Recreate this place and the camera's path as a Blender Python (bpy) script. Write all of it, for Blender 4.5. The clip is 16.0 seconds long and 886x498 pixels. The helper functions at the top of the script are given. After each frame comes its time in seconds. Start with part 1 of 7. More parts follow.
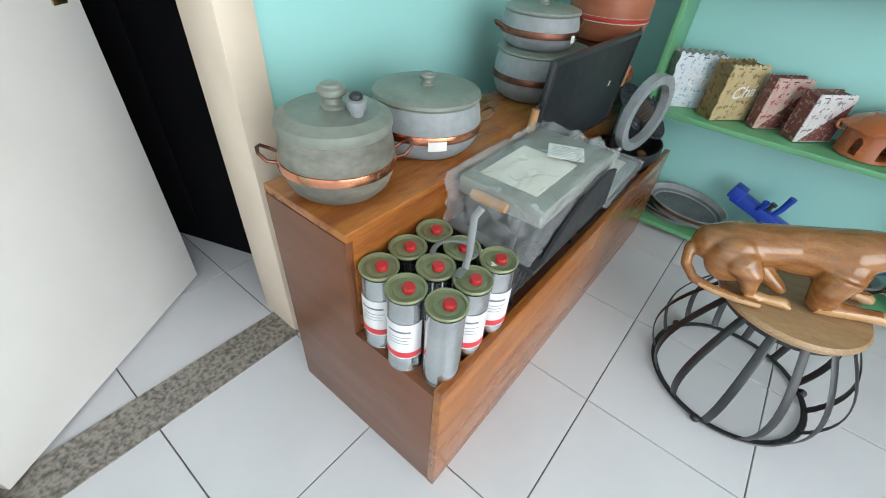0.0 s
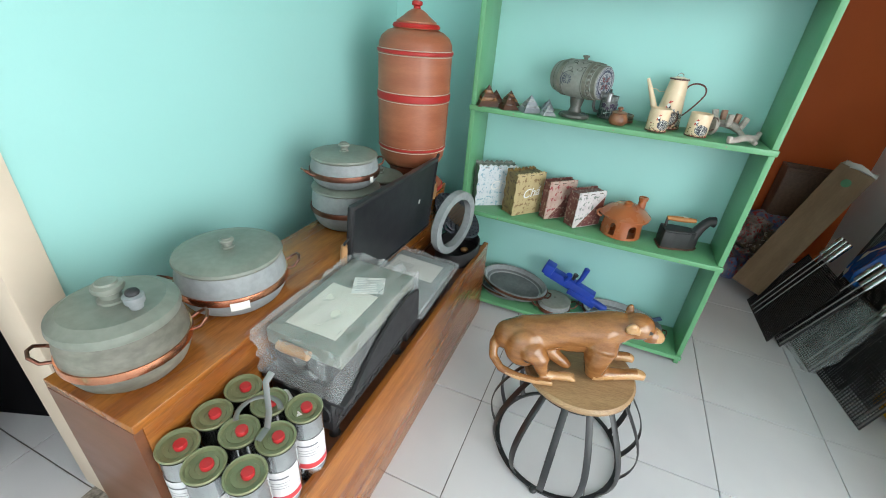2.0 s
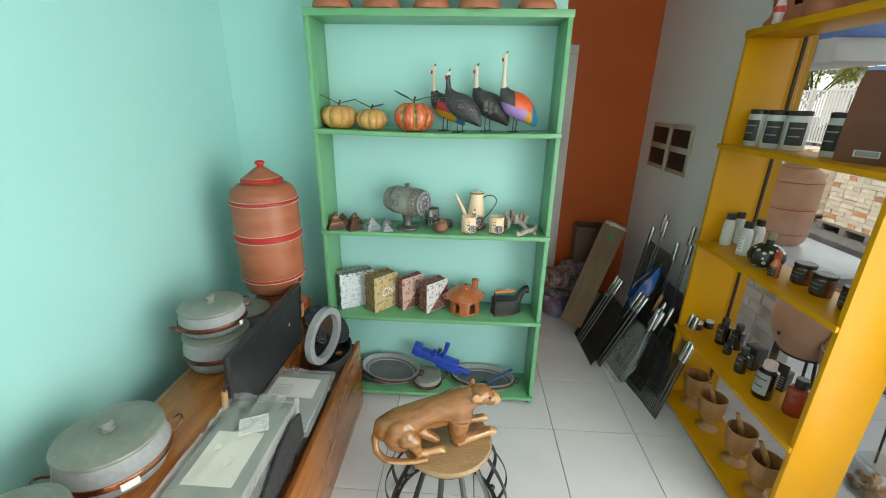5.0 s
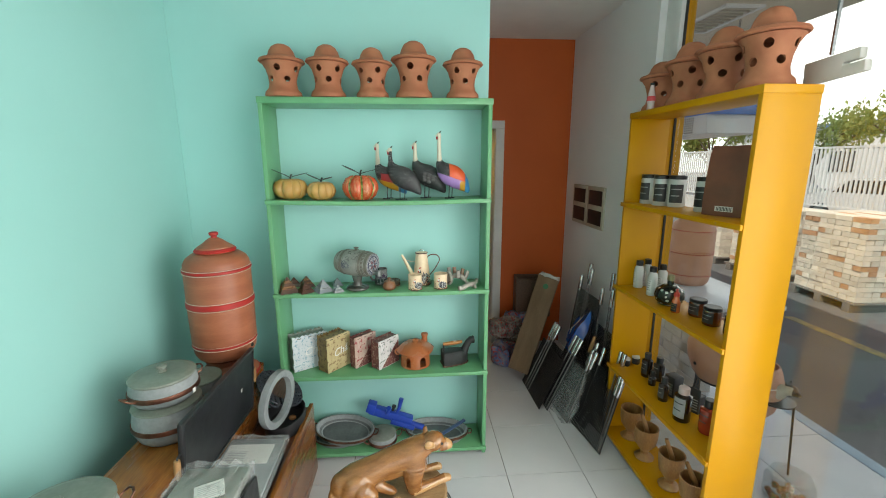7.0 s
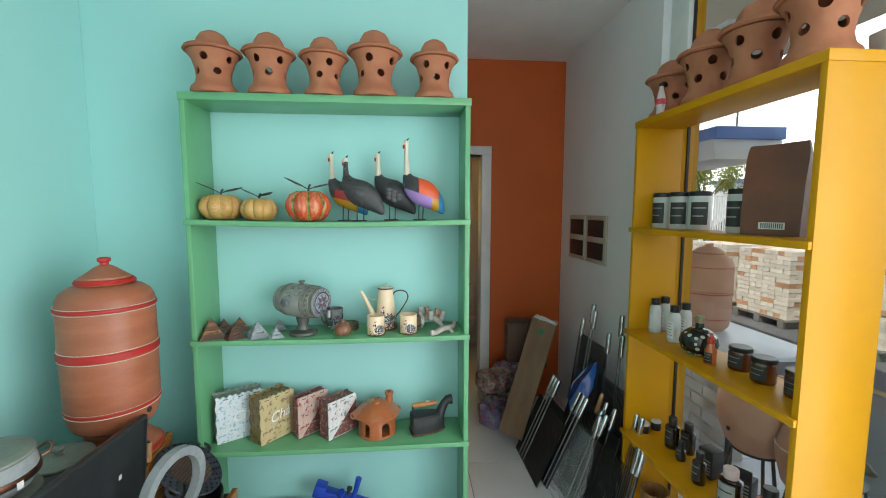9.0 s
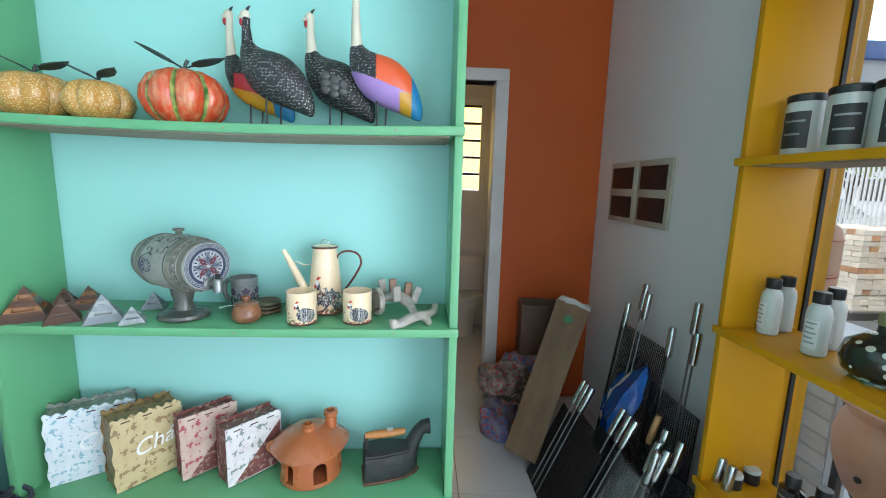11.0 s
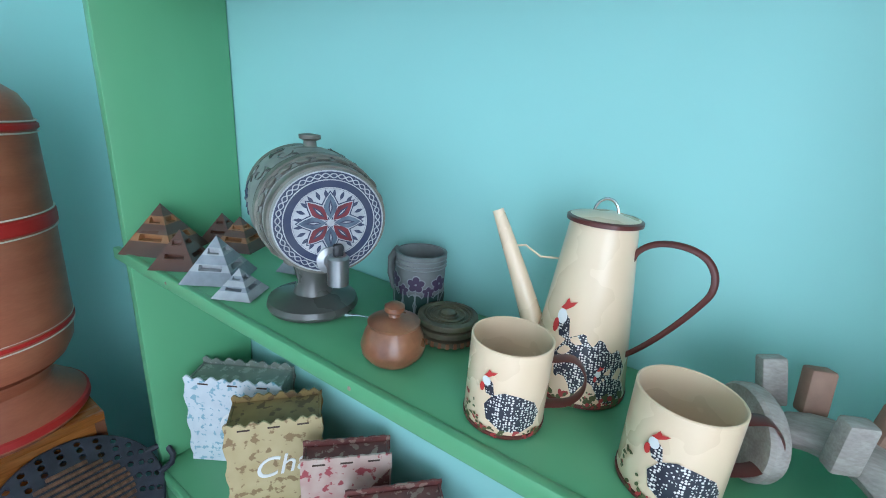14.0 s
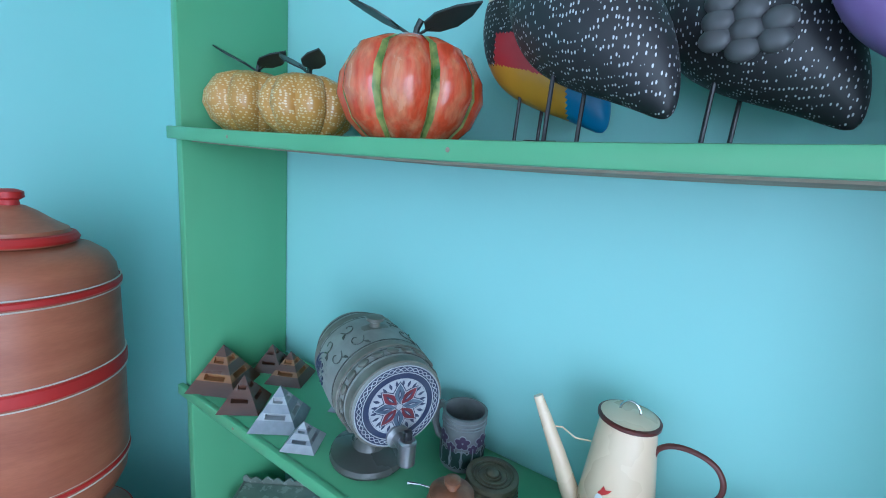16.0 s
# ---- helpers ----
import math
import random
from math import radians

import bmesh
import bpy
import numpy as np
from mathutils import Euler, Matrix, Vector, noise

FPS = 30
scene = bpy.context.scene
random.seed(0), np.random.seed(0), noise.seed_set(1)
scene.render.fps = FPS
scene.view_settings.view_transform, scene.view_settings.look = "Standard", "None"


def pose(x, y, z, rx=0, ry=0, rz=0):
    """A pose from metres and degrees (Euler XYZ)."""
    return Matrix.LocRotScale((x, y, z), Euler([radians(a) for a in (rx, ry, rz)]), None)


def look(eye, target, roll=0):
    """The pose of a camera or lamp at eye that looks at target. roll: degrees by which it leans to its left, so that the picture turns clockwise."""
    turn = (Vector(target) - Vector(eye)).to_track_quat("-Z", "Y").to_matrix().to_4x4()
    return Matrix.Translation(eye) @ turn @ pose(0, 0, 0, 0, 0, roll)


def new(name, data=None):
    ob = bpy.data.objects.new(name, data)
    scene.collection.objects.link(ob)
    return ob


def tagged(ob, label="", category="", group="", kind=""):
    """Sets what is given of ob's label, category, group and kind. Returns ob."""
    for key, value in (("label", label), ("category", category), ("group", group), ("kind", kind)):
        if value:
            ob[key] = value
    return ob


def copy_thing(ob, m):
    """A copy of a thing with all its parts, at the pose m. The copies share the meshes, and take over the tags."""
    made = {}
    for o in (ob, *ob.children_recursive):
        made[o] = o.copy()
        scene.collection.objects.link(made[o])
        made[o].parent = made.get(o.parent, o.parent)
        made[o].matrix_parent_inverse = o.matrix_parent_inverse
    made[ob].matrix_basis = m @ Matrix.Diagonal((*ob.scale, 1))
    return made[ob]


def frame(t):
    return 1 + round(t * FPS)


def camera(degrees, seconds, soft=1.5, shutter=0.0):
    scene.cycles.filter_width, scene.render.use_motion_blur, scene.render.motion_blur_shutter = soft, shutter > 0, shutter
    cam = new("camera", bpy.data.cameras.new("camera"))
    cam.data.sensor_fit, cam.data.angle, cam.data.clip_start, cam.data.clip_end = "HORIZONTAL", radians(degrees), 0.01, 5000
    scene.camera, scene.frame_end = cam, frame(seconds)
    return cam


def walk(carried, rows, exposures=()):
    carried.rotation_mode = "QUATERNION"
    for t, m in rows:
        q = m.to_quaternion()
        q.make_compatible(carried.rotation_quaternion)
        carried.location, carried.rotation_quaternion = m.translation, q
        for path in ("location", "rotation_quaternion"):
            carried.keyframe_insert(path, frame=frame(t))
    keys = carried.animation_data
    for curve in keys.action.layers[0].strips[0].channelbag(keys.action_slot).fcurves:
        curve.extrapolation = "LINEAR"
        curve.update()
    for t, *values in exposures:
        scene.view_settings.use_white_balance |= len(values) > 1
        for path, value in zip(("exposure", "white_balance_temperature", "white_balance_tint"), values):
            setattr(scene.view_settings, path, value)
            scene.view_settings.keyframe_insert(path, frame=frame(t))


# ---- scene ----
cam = camera(93.7, 16.0, soft=1.0)
PATH = [
    (0, (0.247, 0.011, 1.177), (-0.669, 1.254, -0.094), 4.6),
    (0.5, (0.301, 0.036, 1.249), (-0.545, 1.407, 0.063), 4.9),
    (1, (0.356, 0.075, 1.304), (-0.423, 1.546, 0.196), 5.0),
    (1.5, (0.398, 0.103, 1.357), (-0.298, 1.665, 0.322), 5.0),
    (2, (0.435, 0.12, 1.411), (-0.175, 1.754, 0.433), 4.8),
    (2.5, (0.453, 0.117, 1.477), (-0.08, 1.805, 0.547), 4.2),
    (3, (0.468, 0.08, 1.539), (0.005, 1.815, 0.656), 3.6),
    (3.5, (0.487, 0.029, 1.603), (0.099, 1.804, 0.768), 2.8),
    (4, (0.522, -0.005, 1.662), (0.221, 1.806, 0.869), 2.2),
    (4.5, (0.552, -0.042, 1.707), (0.35, 1.805, 0.966), 1.6),
    (5, (0.567, -0.08, 1.739), (0.47, 1.797, 1.055), 1.0),
    (5.2, (0.582, -0.099, 1.754), (0.516, 1.788, 1.095), 0.7),
    (7.3, (0.593, -0.271, 1.784), (0.763, 1.688, 1.419), 0.1),
    (7.5, (0.597, -0.26, 1.766), (0.782, 1.703, 1.429), 0.2),
    (8, (0.638, -0.166, 1.734), (0.817, 1.804, 1.44), 0.2),
    (8.5, (0.701, 0.004, 1.686), (0.866, 1.983, 1.448), 0.3),
    (9, (0.744, 0.174, 1.631), (0.908, 2.158, 1.443), 0.1),
    (9.2, (0.755, 0.252, 1.604), (0.947, 2.236, 1.437), 0.1),
    (11.3, (0.932, 1.063, 1.418), (0.968, 3.035, 1.09), 2.3),
    (11.5, (0.934, 1.148, 1.402), (0.864, 3.118, 1.065), 2.4),
    (12, (0.871, 1.336, 1.406), (0.606, 3.277, 1.004), 2.4),
    (12.5, (0.816, 1.484, 1.395), (0.32, 3.356, 0.893), 3.0),
    (13, (0.786, 1.619, 1.371), (0.081, 3.401, 0.798), 4.0),
    (13.5, (0.757, 1.701, 1.347), (-0.137, 3.385, 0.744), 4.3),
    (14, (0.723, 1.709, 1.345), (-0.314, 3.309, 0.742), 4.4),
    (14.5, (0.695, 1.689, 1.36), (-0.416, 3.245, 0.773), 4.2),
    (15, (0.684, 1.67, 1.407), (-0.448, 3.228, 0.865), 4.3),
    (15.5, (0.682, 1.638, 1.468), (-0.434, 3.236, 1.016), 4.4),
    (16, (0.683, 1.61, 1.545), (-0.388, 3.258, 1.176), 4.4),
]
EXPOSURES = [(0, -0.45, 6500, 11), (2.5, -0.3, 6800, 10), (5, -0.34, 7200, 8), (7.5, -0.42, 7100, 8), (9, -0.4, 6650, 7), (11.5, -0.04, 5800, 9), (12.4, -0.1, 5500, 9), (13, -0.28, 5500, 11), (14.5, -0.4, 5600, 11), (15.1, -0.38, 5650, 12), (16, -0.46, 5000, 11)]
walk(cam, [(t, look(eye, target, roll)) for t, eye, target, roll in PATH], EXPOSURES)

# ---- light ----
world = bpy.data.worlds.new("world")
scene.world = world
world.use_nodes = True
wn = world.node_tree
sky = wn.nodes.new("ShaderNodeTexSky")
sky.sky_type, sky.sun_disc = "NISHITA", False
sky.sun_elevation, sky.sun_rotation = radians(55), radians(239)
sky.dust_density = 2.0
wn.links.new(sky.outputs[0], wn.nodes["Background"].inputs[0])
wn.nodes["Background"].inputs[1].default_value = 0.15
sun = new("sun", bpy.data.lights.new("sun", "SUN"))
sun.data.energy, sun.data.angle, sun.data.color = 5.0, radians(0.6), (1.0, 0.95, 0.87)
sun.matrix_world = look((-7.5, -4.5, 12.5), (0, 0, 0))
# first lamp stands in for shop-front daylight; second is an added fill, source unseen
for n, (wx, wy, wz, sx, sz, rot, watts) in enumerate(((2.20, -0.36, 1.35, 2.6, 2.2, 90, 122), (0.67, -2.4, 1.32, 2.4, 2.4, 0, 38))):
    lamp = new("window_light", bpy.data.lights.new("window_light", "AREA"))
    lamp.data.shape, lamp.data.size, lamp.data.size_y, lamp.data.energy = "RECTANGLE", sx, sz, watts
    lamp.data.color = (0.93, 0.97, 1.0)
    lamp.matrix_world = pose(wx, wy, wz, 90, 0, rot)


# ---- materials ----
def mat(name, color, rough=0.6, metal=0.0, color2=None, scale=8.0, detail=4.0, bump=0.0, bump_scale=60.0, fac=0.5, coat=0.0, stretch=(1, 1, 1), island=0.0, spec=0.5, grain=None):
    m = bpy.data.materials.new(name)
    m.use_nodes = True
    nt = m.node_tree
    n, link = nt.nodes, nt.links.new
    b = n["Principled BSDF"]
    b.inputs["Roughness"].default_value, b.inputs["Metallic"].default_value = rough, metal
    b.inputs["Coat Weight"].default_value = coat
    b.inputs["Specular IOR Level"].default_value = spec
    co = n.new("ShaderNodeTexCoord")
    mp = n.new("ShaderNodeMapping")
    mp.inputs["Scale"].default_value = stretch
    link(co.outputs["Object"], mp.inputs[0])
    tex = n.new("ShaderNodeTexNoise")
    tex.inputs["Scale"].default_value, tex.inputs["Detail"].default_value = scale, detail
    link(mp.outputs[0], tex.inputs["Vector"])
    mix = n.new("ShaderNodeMix")
    mix.data_type = "RGBA"
    c2 = color2 or tuple(c * 0.86 for c in color)
    mix.inputs[6].default_value, mix.inputs[7].default_value = (*color, 1), (*c2, 1)
    ramp = n.new("ShaderNodeValToRGB")
    ramp.color_ramp.elements[0].position, ramp.color_ramp.elements[1].position = max(0.0, fac - 0.18), min(1.0, fac + 0.18)
    link(tex.outputs[0], ramp.inputs[0])
    link(ramp.outputs[0], mix.inputs[0])
    out = mix.outputs[2]
    fine = n.new("ShaderNodeTexNoise")
    fine.inputs["Scale"].default_value, fine.inputs["Detail"].default_value = bump_scale, 5
    link(mp.outputs[0], fine.inputs["Vector"])
    if grain:
        g = n.new("ShaderNodeMix")
        g.data_type, g.blend_type = "RGBA", "MULTIPLY"
        gr = n.new("ShaderNodeValToRGB")
        gr.color_ramp.elements[0].position, gr.color_ramp.elements[1].position = 0.35, 0.65
        gr.color_ramp.elements[0].color = (1 - grain, 1 - grain, 1 - grain, 1)
        link(fine.outputs[0], gr.inputs[0])
        link(out, g.inputs[6])
        link(gr.outputs[0], g.inputs[7])
        g.inputs[0].default_value = 1.0
        out = g.outputs[2]
    if island:
        info = n.new("ShaderNodeObjectInfo")
        hsv = n.new("ShaderNodeHueSaturation")
        mr = n.new("ShaderNodeMapRange")
        mr.inputs[3].default_value, mr.inputs[4].default_value = 1 - island, 1 + island
        link(info.outputs["Random"], mr.inputs[0])
        link(mr.outputs[0], hsv.inputs["Value"])
        link(out, hsv.inputs["Color"])
        out = hsv.outputs[0]
    link(out, b.inputs["Base Color"])
    rr = n.new("ShaderNodeMapRange")
    rr.inputs[3].default_value, rr.inputs[4].default_value = max(0.02, rough - 0.08), min(1, rough + 0.08)
    link(tex.outputs[0], rr.inputs[0])
    link(rr.outputs[0], b.inputs["Roughness"])
    if bump:
        bn = n.new("ShaderNodeBump")
        bn.inputs["Strength"].default_value, bn.inputs["Distance"].default_value = bump, 0.002
        link(fine.outputs[0], bn.inputs["Height"])
        link(bn.outputs[0], b.inputs["Normal"])
    return m


def glass_mat(name, color=(1, 1, 1), rough=0.0, opacity=0.08):
    m = bpy.data.materials.new(name)
    m.use_nodes = True
    nt = m.node_tree
    b = nt.nodes["Principled BSDF"]
    b.inputs["Base Color"].default_value = (*color, 1)
    b.inputs["Roughness"].default_value = rough
    b.inputs["Transmission Weight"].default_value = 1.0
    b.inputs["IOR"].default_value = 1.45
    tr = nt.nodes.new("ShaderNodeBsdfTransparent")
    tr.inputs[0].default_value = (*color, 1)
    mix = nt.nodes.new("ShaderNodeMixShader")
    mix.inputs[0].default_value = opacity
    gl = nt.nodes.new("ShaderNodeBsdfGlossy")
    gl.inputs["Roughness"].default_value = max(rough, 0.03)
    nt.links.new(tr.outputs[0], mix.inputs[1])
    nt.links.new(gl.outputs[0], mix.inputs[2])
    nt.links.new(mix.outputs[0], nt.nodes["Material Output"].inputs[0])
    return m


TURQ = mat("turquoise_paint", (0.335, 0.655, 0.625), 0.5, color2=(0.32, 0.635, 0.60), scale=1.6, bump=0.08, bump_scale=90)
GREEN = mat("green_gloss_paint", (0.135, 0.38, 0.19), 0.32, color2=(0.12, 0.34, 0.165), scale=5, bump=0.12, bump_scale=35, stretch=(1, 1, 0.3))
YELLOW = mat("yellow_gloss_paint", (0.56, 0.26, 0.002), 0.4, spec=0.3, color2=(0.53, 0.245, 0.003), scale=4, bump=0.1, bump_scale=40)
RED = mat("terracotta_wall_paint", (0.58, 0.105, 0.012), 0.6, color2=(0.54, 0.095, 0.012), scale=2, bump=0.1)
GREYWALL = mat("pale_grey_paint", (0.79, 0.79, 0.80), 0.6, color2=(0.75, 0.755, 0.77), scale=2, bump=0.1)
CEIL = mat("white_ceiling_paint", (0.80, 0.79, 0.77), 0.7, scale=2)
TILE = mat("white_floor_tile", (0.64, 0.645, 0.67), 0.22, color2=(0.60, 0.605, 0.635), scale=3.5, bump=0.05, bump_scale=30, island=0.02)
GROUT = mat("grout", (0.20, 0.19, 0.18), 0.9, color2=(0.12, 0.11, 0.10), scale=9)
GRANITE = mat("grey_granite", (0.36, 0.33, 0.29), 0.3, color2=(0.10, 0.09, 0.08), scale=85, detail=3, fac=0.5)
WOOD = mat("varnished_wood", (0.45, 0.165, 0.034), 0.26, color2=(0.24, 0.068, 0.012), scale=3.2, bump=0.1, bump_scale=40, coat=0.22, stretch=(7, 0.7, 7), grain=0.3)
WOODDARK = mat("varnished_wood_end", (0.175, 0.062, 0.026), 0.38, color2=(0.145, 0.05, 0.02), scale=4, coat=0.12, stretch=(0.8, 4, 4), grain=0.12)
JAMB = mat("cream_painted_wood", (0.70, 0.60, 0.48), 0.45, color2=(0.64, 0.54, 0.43), scale=6, bump=0.15)
DOORWHITE = mat("off_white_door_paint", (0.74, 0.73, 0.70), 0.4, color2=(0.70, 0.69, 0.655), scale=4, bump=0.06)
# the cabinet's own black; on the side room walls it stands for missing light
DARK = mat("cabinet_black_and_room_shade", (0.006, 0.006, 0.007), 0.95, spec=0.05)
WHITE = mat("white_paint", (0.78, 0.78, 0.77), 0.45, scale=4)
BRASS = mat("aged_brass", (0.45, 0.33, 0.14), 0.35, metal=1.0, scale=30)
CLAY = mat("terracotta_clay", (0.40, 0.132, 0.066), 0.42, color2=(0.31, 0.092, 0.045), scale=5, bump=0.12, bump_scale=70, stretch=(1, 1, 5), grain=0.1)
CLAYROUGH = mat("rough_terracotta", (0.42, 0.16, 0.08), 0.75, color2=(0.32, 0.11, 0.055), scale=11, bump=0.35, bump_scale=80)
BANDRED = mat("red_band_paint", (0.44, 0.016, 0.013), 0.5, scale=20)
BANDWHITE = mat("white_band_paint", (0.75, 0.68, 0.6), 0.5)
SOAP = mat("grey_soapstone", (0.25, 0.245, 0.205), 0.45, color2=(0.10, 0.098, 0.078), scale=5, detail=8, bump=0.2, bump_scale=50, grain=0.25, stretch=(1, 1, 1.8))
SOAPPALE = mat("pale_blue_soapstone", (0.33, 0.355, 0.365), 0.5, color2=(0.22, 0.24, 0.25), scale=6, detail=8, bump=0.15, bump_scale=60, grain=0.15)
SOAPLID = mat("green_grey_soapstone_lid", (0.24, 0.262, 0.225), 0.42, color2=(0.155, 0.172, 0.148), scale=6, detail=8, bump=0.15, grain=0.12)
COPPER = mat("polished_copper", (0.80, 0.36, 0.22), 0.22, metal=1.0, color2=(0.55, 0.22, 0.13), scale=14)
COPPERDARK = mat("tarnished_copper", (0.30, 0.13, 0.09), 0.4, metal=1.0, color2=(0.12, 0.055, 0.04), scale=16)
PAPER = mat("white_paper_label", (0.75, 0.74, 0.71), 0.7)
IRON = mat("black_cast_iron", (0.028, 0.029, 0.032), 0.5, color2=(0.018, 0.018, 0.02), scale=25, bump=0.3, bump_scale=220)
IRONBLUE = mat("blue_black_cast_iron", (0.035, 0.04, 0.055), 0.5, color2=(0.02, 0.023, 0.032), scale=20, bump=0.3, bump_scale=200)
BLACKPAINT = mat("black_painted_steel", (0.02, 0.021, 0.024), 0.38, scale=18, bump=0.1)
STEEL = mat("brushed_steel", (0.55, 0.56, 0.57), 0.25, metal=1.0, color2=(0.40, 0.41, 0.42), scale=20, stretch=(1, 1, 8))
TIN = mat("tin_plate", (0.62, 0.63, 0.64), 0.2, metal=1.0, color2=(0.42, 0.43, 0.44), scale=10)
TINLID = mat("greenish_tin_lid", (0.25, 0.275, 0.16), 0.36, metal=0.2, color2=(0.19, 0.20, 0.10), scale=9)
REDCAP = mat("red_plastic_cap", (0.52, 0.025, 0.03), 0.4)
LABELRED = mat("red_print", (0.62, 0.05, 0.06), 0.5)
INK = mat("black_print", (0.02, 0.02, 0.022), 0.5)
CARVED = mat("polished_carved_wood", (0.35, 0.155, 0.05), 0.2, color2=(0.22, 0.082, 0.024), scale=5, coat=0.5, stretch=(2, 8, 8), grain=0.2)
CARVEDPALE = mat("pale_carved_wood", (0.52, 0.30, 0.13), 0.28, color2=(0.42, 0.22, 0.09), scale=7, coat=0.4, stretch=(2, 8, 8), grain=0.15)
SEATWOOD = mat("oak_seat", (0.42, 0.27, 0.14), 0.4, color2=(0.33, 0.20, 0.10), scale=4, stretch=(1, 9, 4), grain=0.3)
TURNEDWOOD = mat("turned_wood", (0.44, 0.225, 0.085), 0.4, color2=(0.33, 0.155, 0.055), scale=6, stretch=(5, 5, 1), grain=0.25, bump=0.1)
HANDLEWOOD = mat("handle_wood", (0.52, 0.29, 0.13), 0.45, color2=(0.42, 0.22, 0.09), scale=12, grain=0.2)


# ---- building helpers ----
def bx(bm, x0, y0, z0, x1, y1, z1, bevel=0.0, m=None):
    r = bmesh.ops.create_cube(bm, size=1.0, matrix=Matrix.Translation(((x0 + x1) / 2, (y0 + y1) / 2, (z0 + z1) / 2)) @ Matrix.Diagonal((abs(x1 - x0), abs(y1 - y0), abs(z1 - z0), 1)))
    vs = r["verts"]
    if bevel:
        es = list({e for v in vs for e in v.link_edges})
        rb = bmesh.ops.bevel(bm, geom=es, offset=bevel, segments=2, profile=0.5, affect="EDGES")
        vs = list({v for f in rb["faces"] for v in f.verts} | {v for v in vs if v.is_valid})
    if m:
        bmesh.ops.transform(bm, matrix=m, verts=vs)
    return bm


def lathe(bm, profile, seg=32, m=None, shape=None, cap=True):
    """A turned body from (radius, z) pairs. shape(angle, radius, z) may change the radius."""
    rings = []
    for r, z in profile:
        ring = []
        for k in range(seg):
            a = 2 * math.pi * k / seg
            rr = shape(a, r, z) if shape else r
            p = Vector((rr * math.cos(a), rr * math.sin(a), z))
            ring.append(bm.verts.new(m @ p if m else p))
        rings.append(ring)
    for a, b in zip(rings, rings[1:]):
        for k in range(seg):
            bm.faces.new((a[k], a[(k + 1) % seg], b[(k + 1) % seg], b[k]))
    if cap:
        if profile[0][0] > 1e-4:
            bm.faces.new(rings[0][::-1])
        if profile[-1][0] > 1e-4:
            bm.faces.new(rings[-1])
    bmesh.ops.remove_doubles(bm, verts=[v for r in (rings[0], rings[-1]) for v in r], dist=1e-6)
    return bm


def tube(bm, pts, r, seg=10, closed=False, flat=1.0, m=None):
    """A round or flattened bar along points; r may be a list."""
    pts = [Vector(p) for p in pts]
    n = len(pts)
    rings, up = [], None
    for i, p in enumerate(pts):
        a, b = (pts[(i - 1) % n], pts[(i + 1) % n]) if closed else (pts[max(i - 1, 0)], pts[min(i + 1, n - 1)])
        t = (b - a).normalized()
        if up is None:
            up = t.orthogonal().normalized()
            if abs(t.z) < 0.95:
                up = (Vector((0, 0, 1)) - t * t.z).normalized()
        up = (up - t * up.dot(t)).normalized()
        side = t.cross(up)
        rr = r[i] if isinstance(r, (list, tuple)) else r
        ring = []
        for k in range(seg):
            c = 2 * math.pi * k / seg
            q = p + rr * (math.cos(c) * up * flat + math.sin(c) * side)
            ring.append(bm.verts.new(m @ q if m else q))
        rings.append(ring)
    for i in range(n if closed else n - 1):
        a, b = rings[i], rings[(i + 1) % n]
        for k in range(seg):
            bm.faces.new((a[k], a[(k + 1) % seg], b[(k + 1) % seg], b[k]))
    if not closed:
        bm.faces.new(rings[0][::-1])
        bm.faces.new(rings[-1])
    return bm


def prism(bm, pts, z0, z1, m=None, bevel=0.0):
    """An upright prism over a polygon of (x, y)."""
    lo = [bm.verts.new((x, y, z0)) for x, y in pts]
    hi = [bm.verts.new((x, y, z1)) for x, y in pts]
    n = len(pts)
    fs = [bm.faces.new(lo[::-1]), bm.faces.new(hi)]
    fs += [bm.faces.new((lo[k], lo[(k + 1) % n], hi[(k + 1) % n], hi[k])) for k in range(n)]
    vs = lo + hi
    if bevel:
        rb = bmesh.ops.bevel(bm, geom=list({e for f in fs for e in f.edges}), offset=bevel, segments=2, profile=0.5, affect="EDGES")
        vs = list({v for f in rb["faces"] for v in f.verts} | {v for v in vs if v.is_valid})
    if m:
        bmesh.ops.transform(bm, matrix=m, verts=vs)
    return bm


def ball(bm, c, r, seg=20, m=None):
    mm = Matrix.Translation(c) @ Matrix.Diagonal((*(r if isinstance(r, tuple) else (r, r, r)), 1))
    bmesh.ops.create_uvsphere(bm, u_segments=seg, v_segments=max(8, seg // 2), radius=1.0, matrix=(m @ mm) if m else mm)
    return bm


def arc(cx, cy, cz, r, a0, a1, n, plane="xz", ry=None):
    out = []
    for k in range(n + 1):
        a = radians(a0 + (a1 - a0) * k / n)
        u, v = r * math.cos(a), (ry or r) * math.sin(a)
        out.append({"xz": (cx + u, cy, cz + v), "yz": (cx, cy + u, cz + v), "xy": (cx + u, cy + v, cz)}[plane])
    return out


def BM():
    return bmesh.new()


def mesh_of(name, bm, material, smooth=True):
    me = bpy.data.meshes.new(name)
    bmesh.ops.recalc_face_normals(bm, faces=bm.faces)
    bm.to_mesh(me)
    bm.free()
    me.materials.append(material)
    if smooth:
        me.shade_smooth()
        me.set_sharp_from_angle(angle=radians(35))
    return me


def part(name, bm, material, parent, label=""):
    ob = new(name, mesh_of(name, bm, material))
    ob.parent = parent
    return tagged(ob, label)


def solo(name, bm, material, m, label, category, group="", kind=""):
    ob = new(name, mesh_of(name, bm, material))
    ob.matrix_world = m
    return tagged(ob, label, category, group, kind)


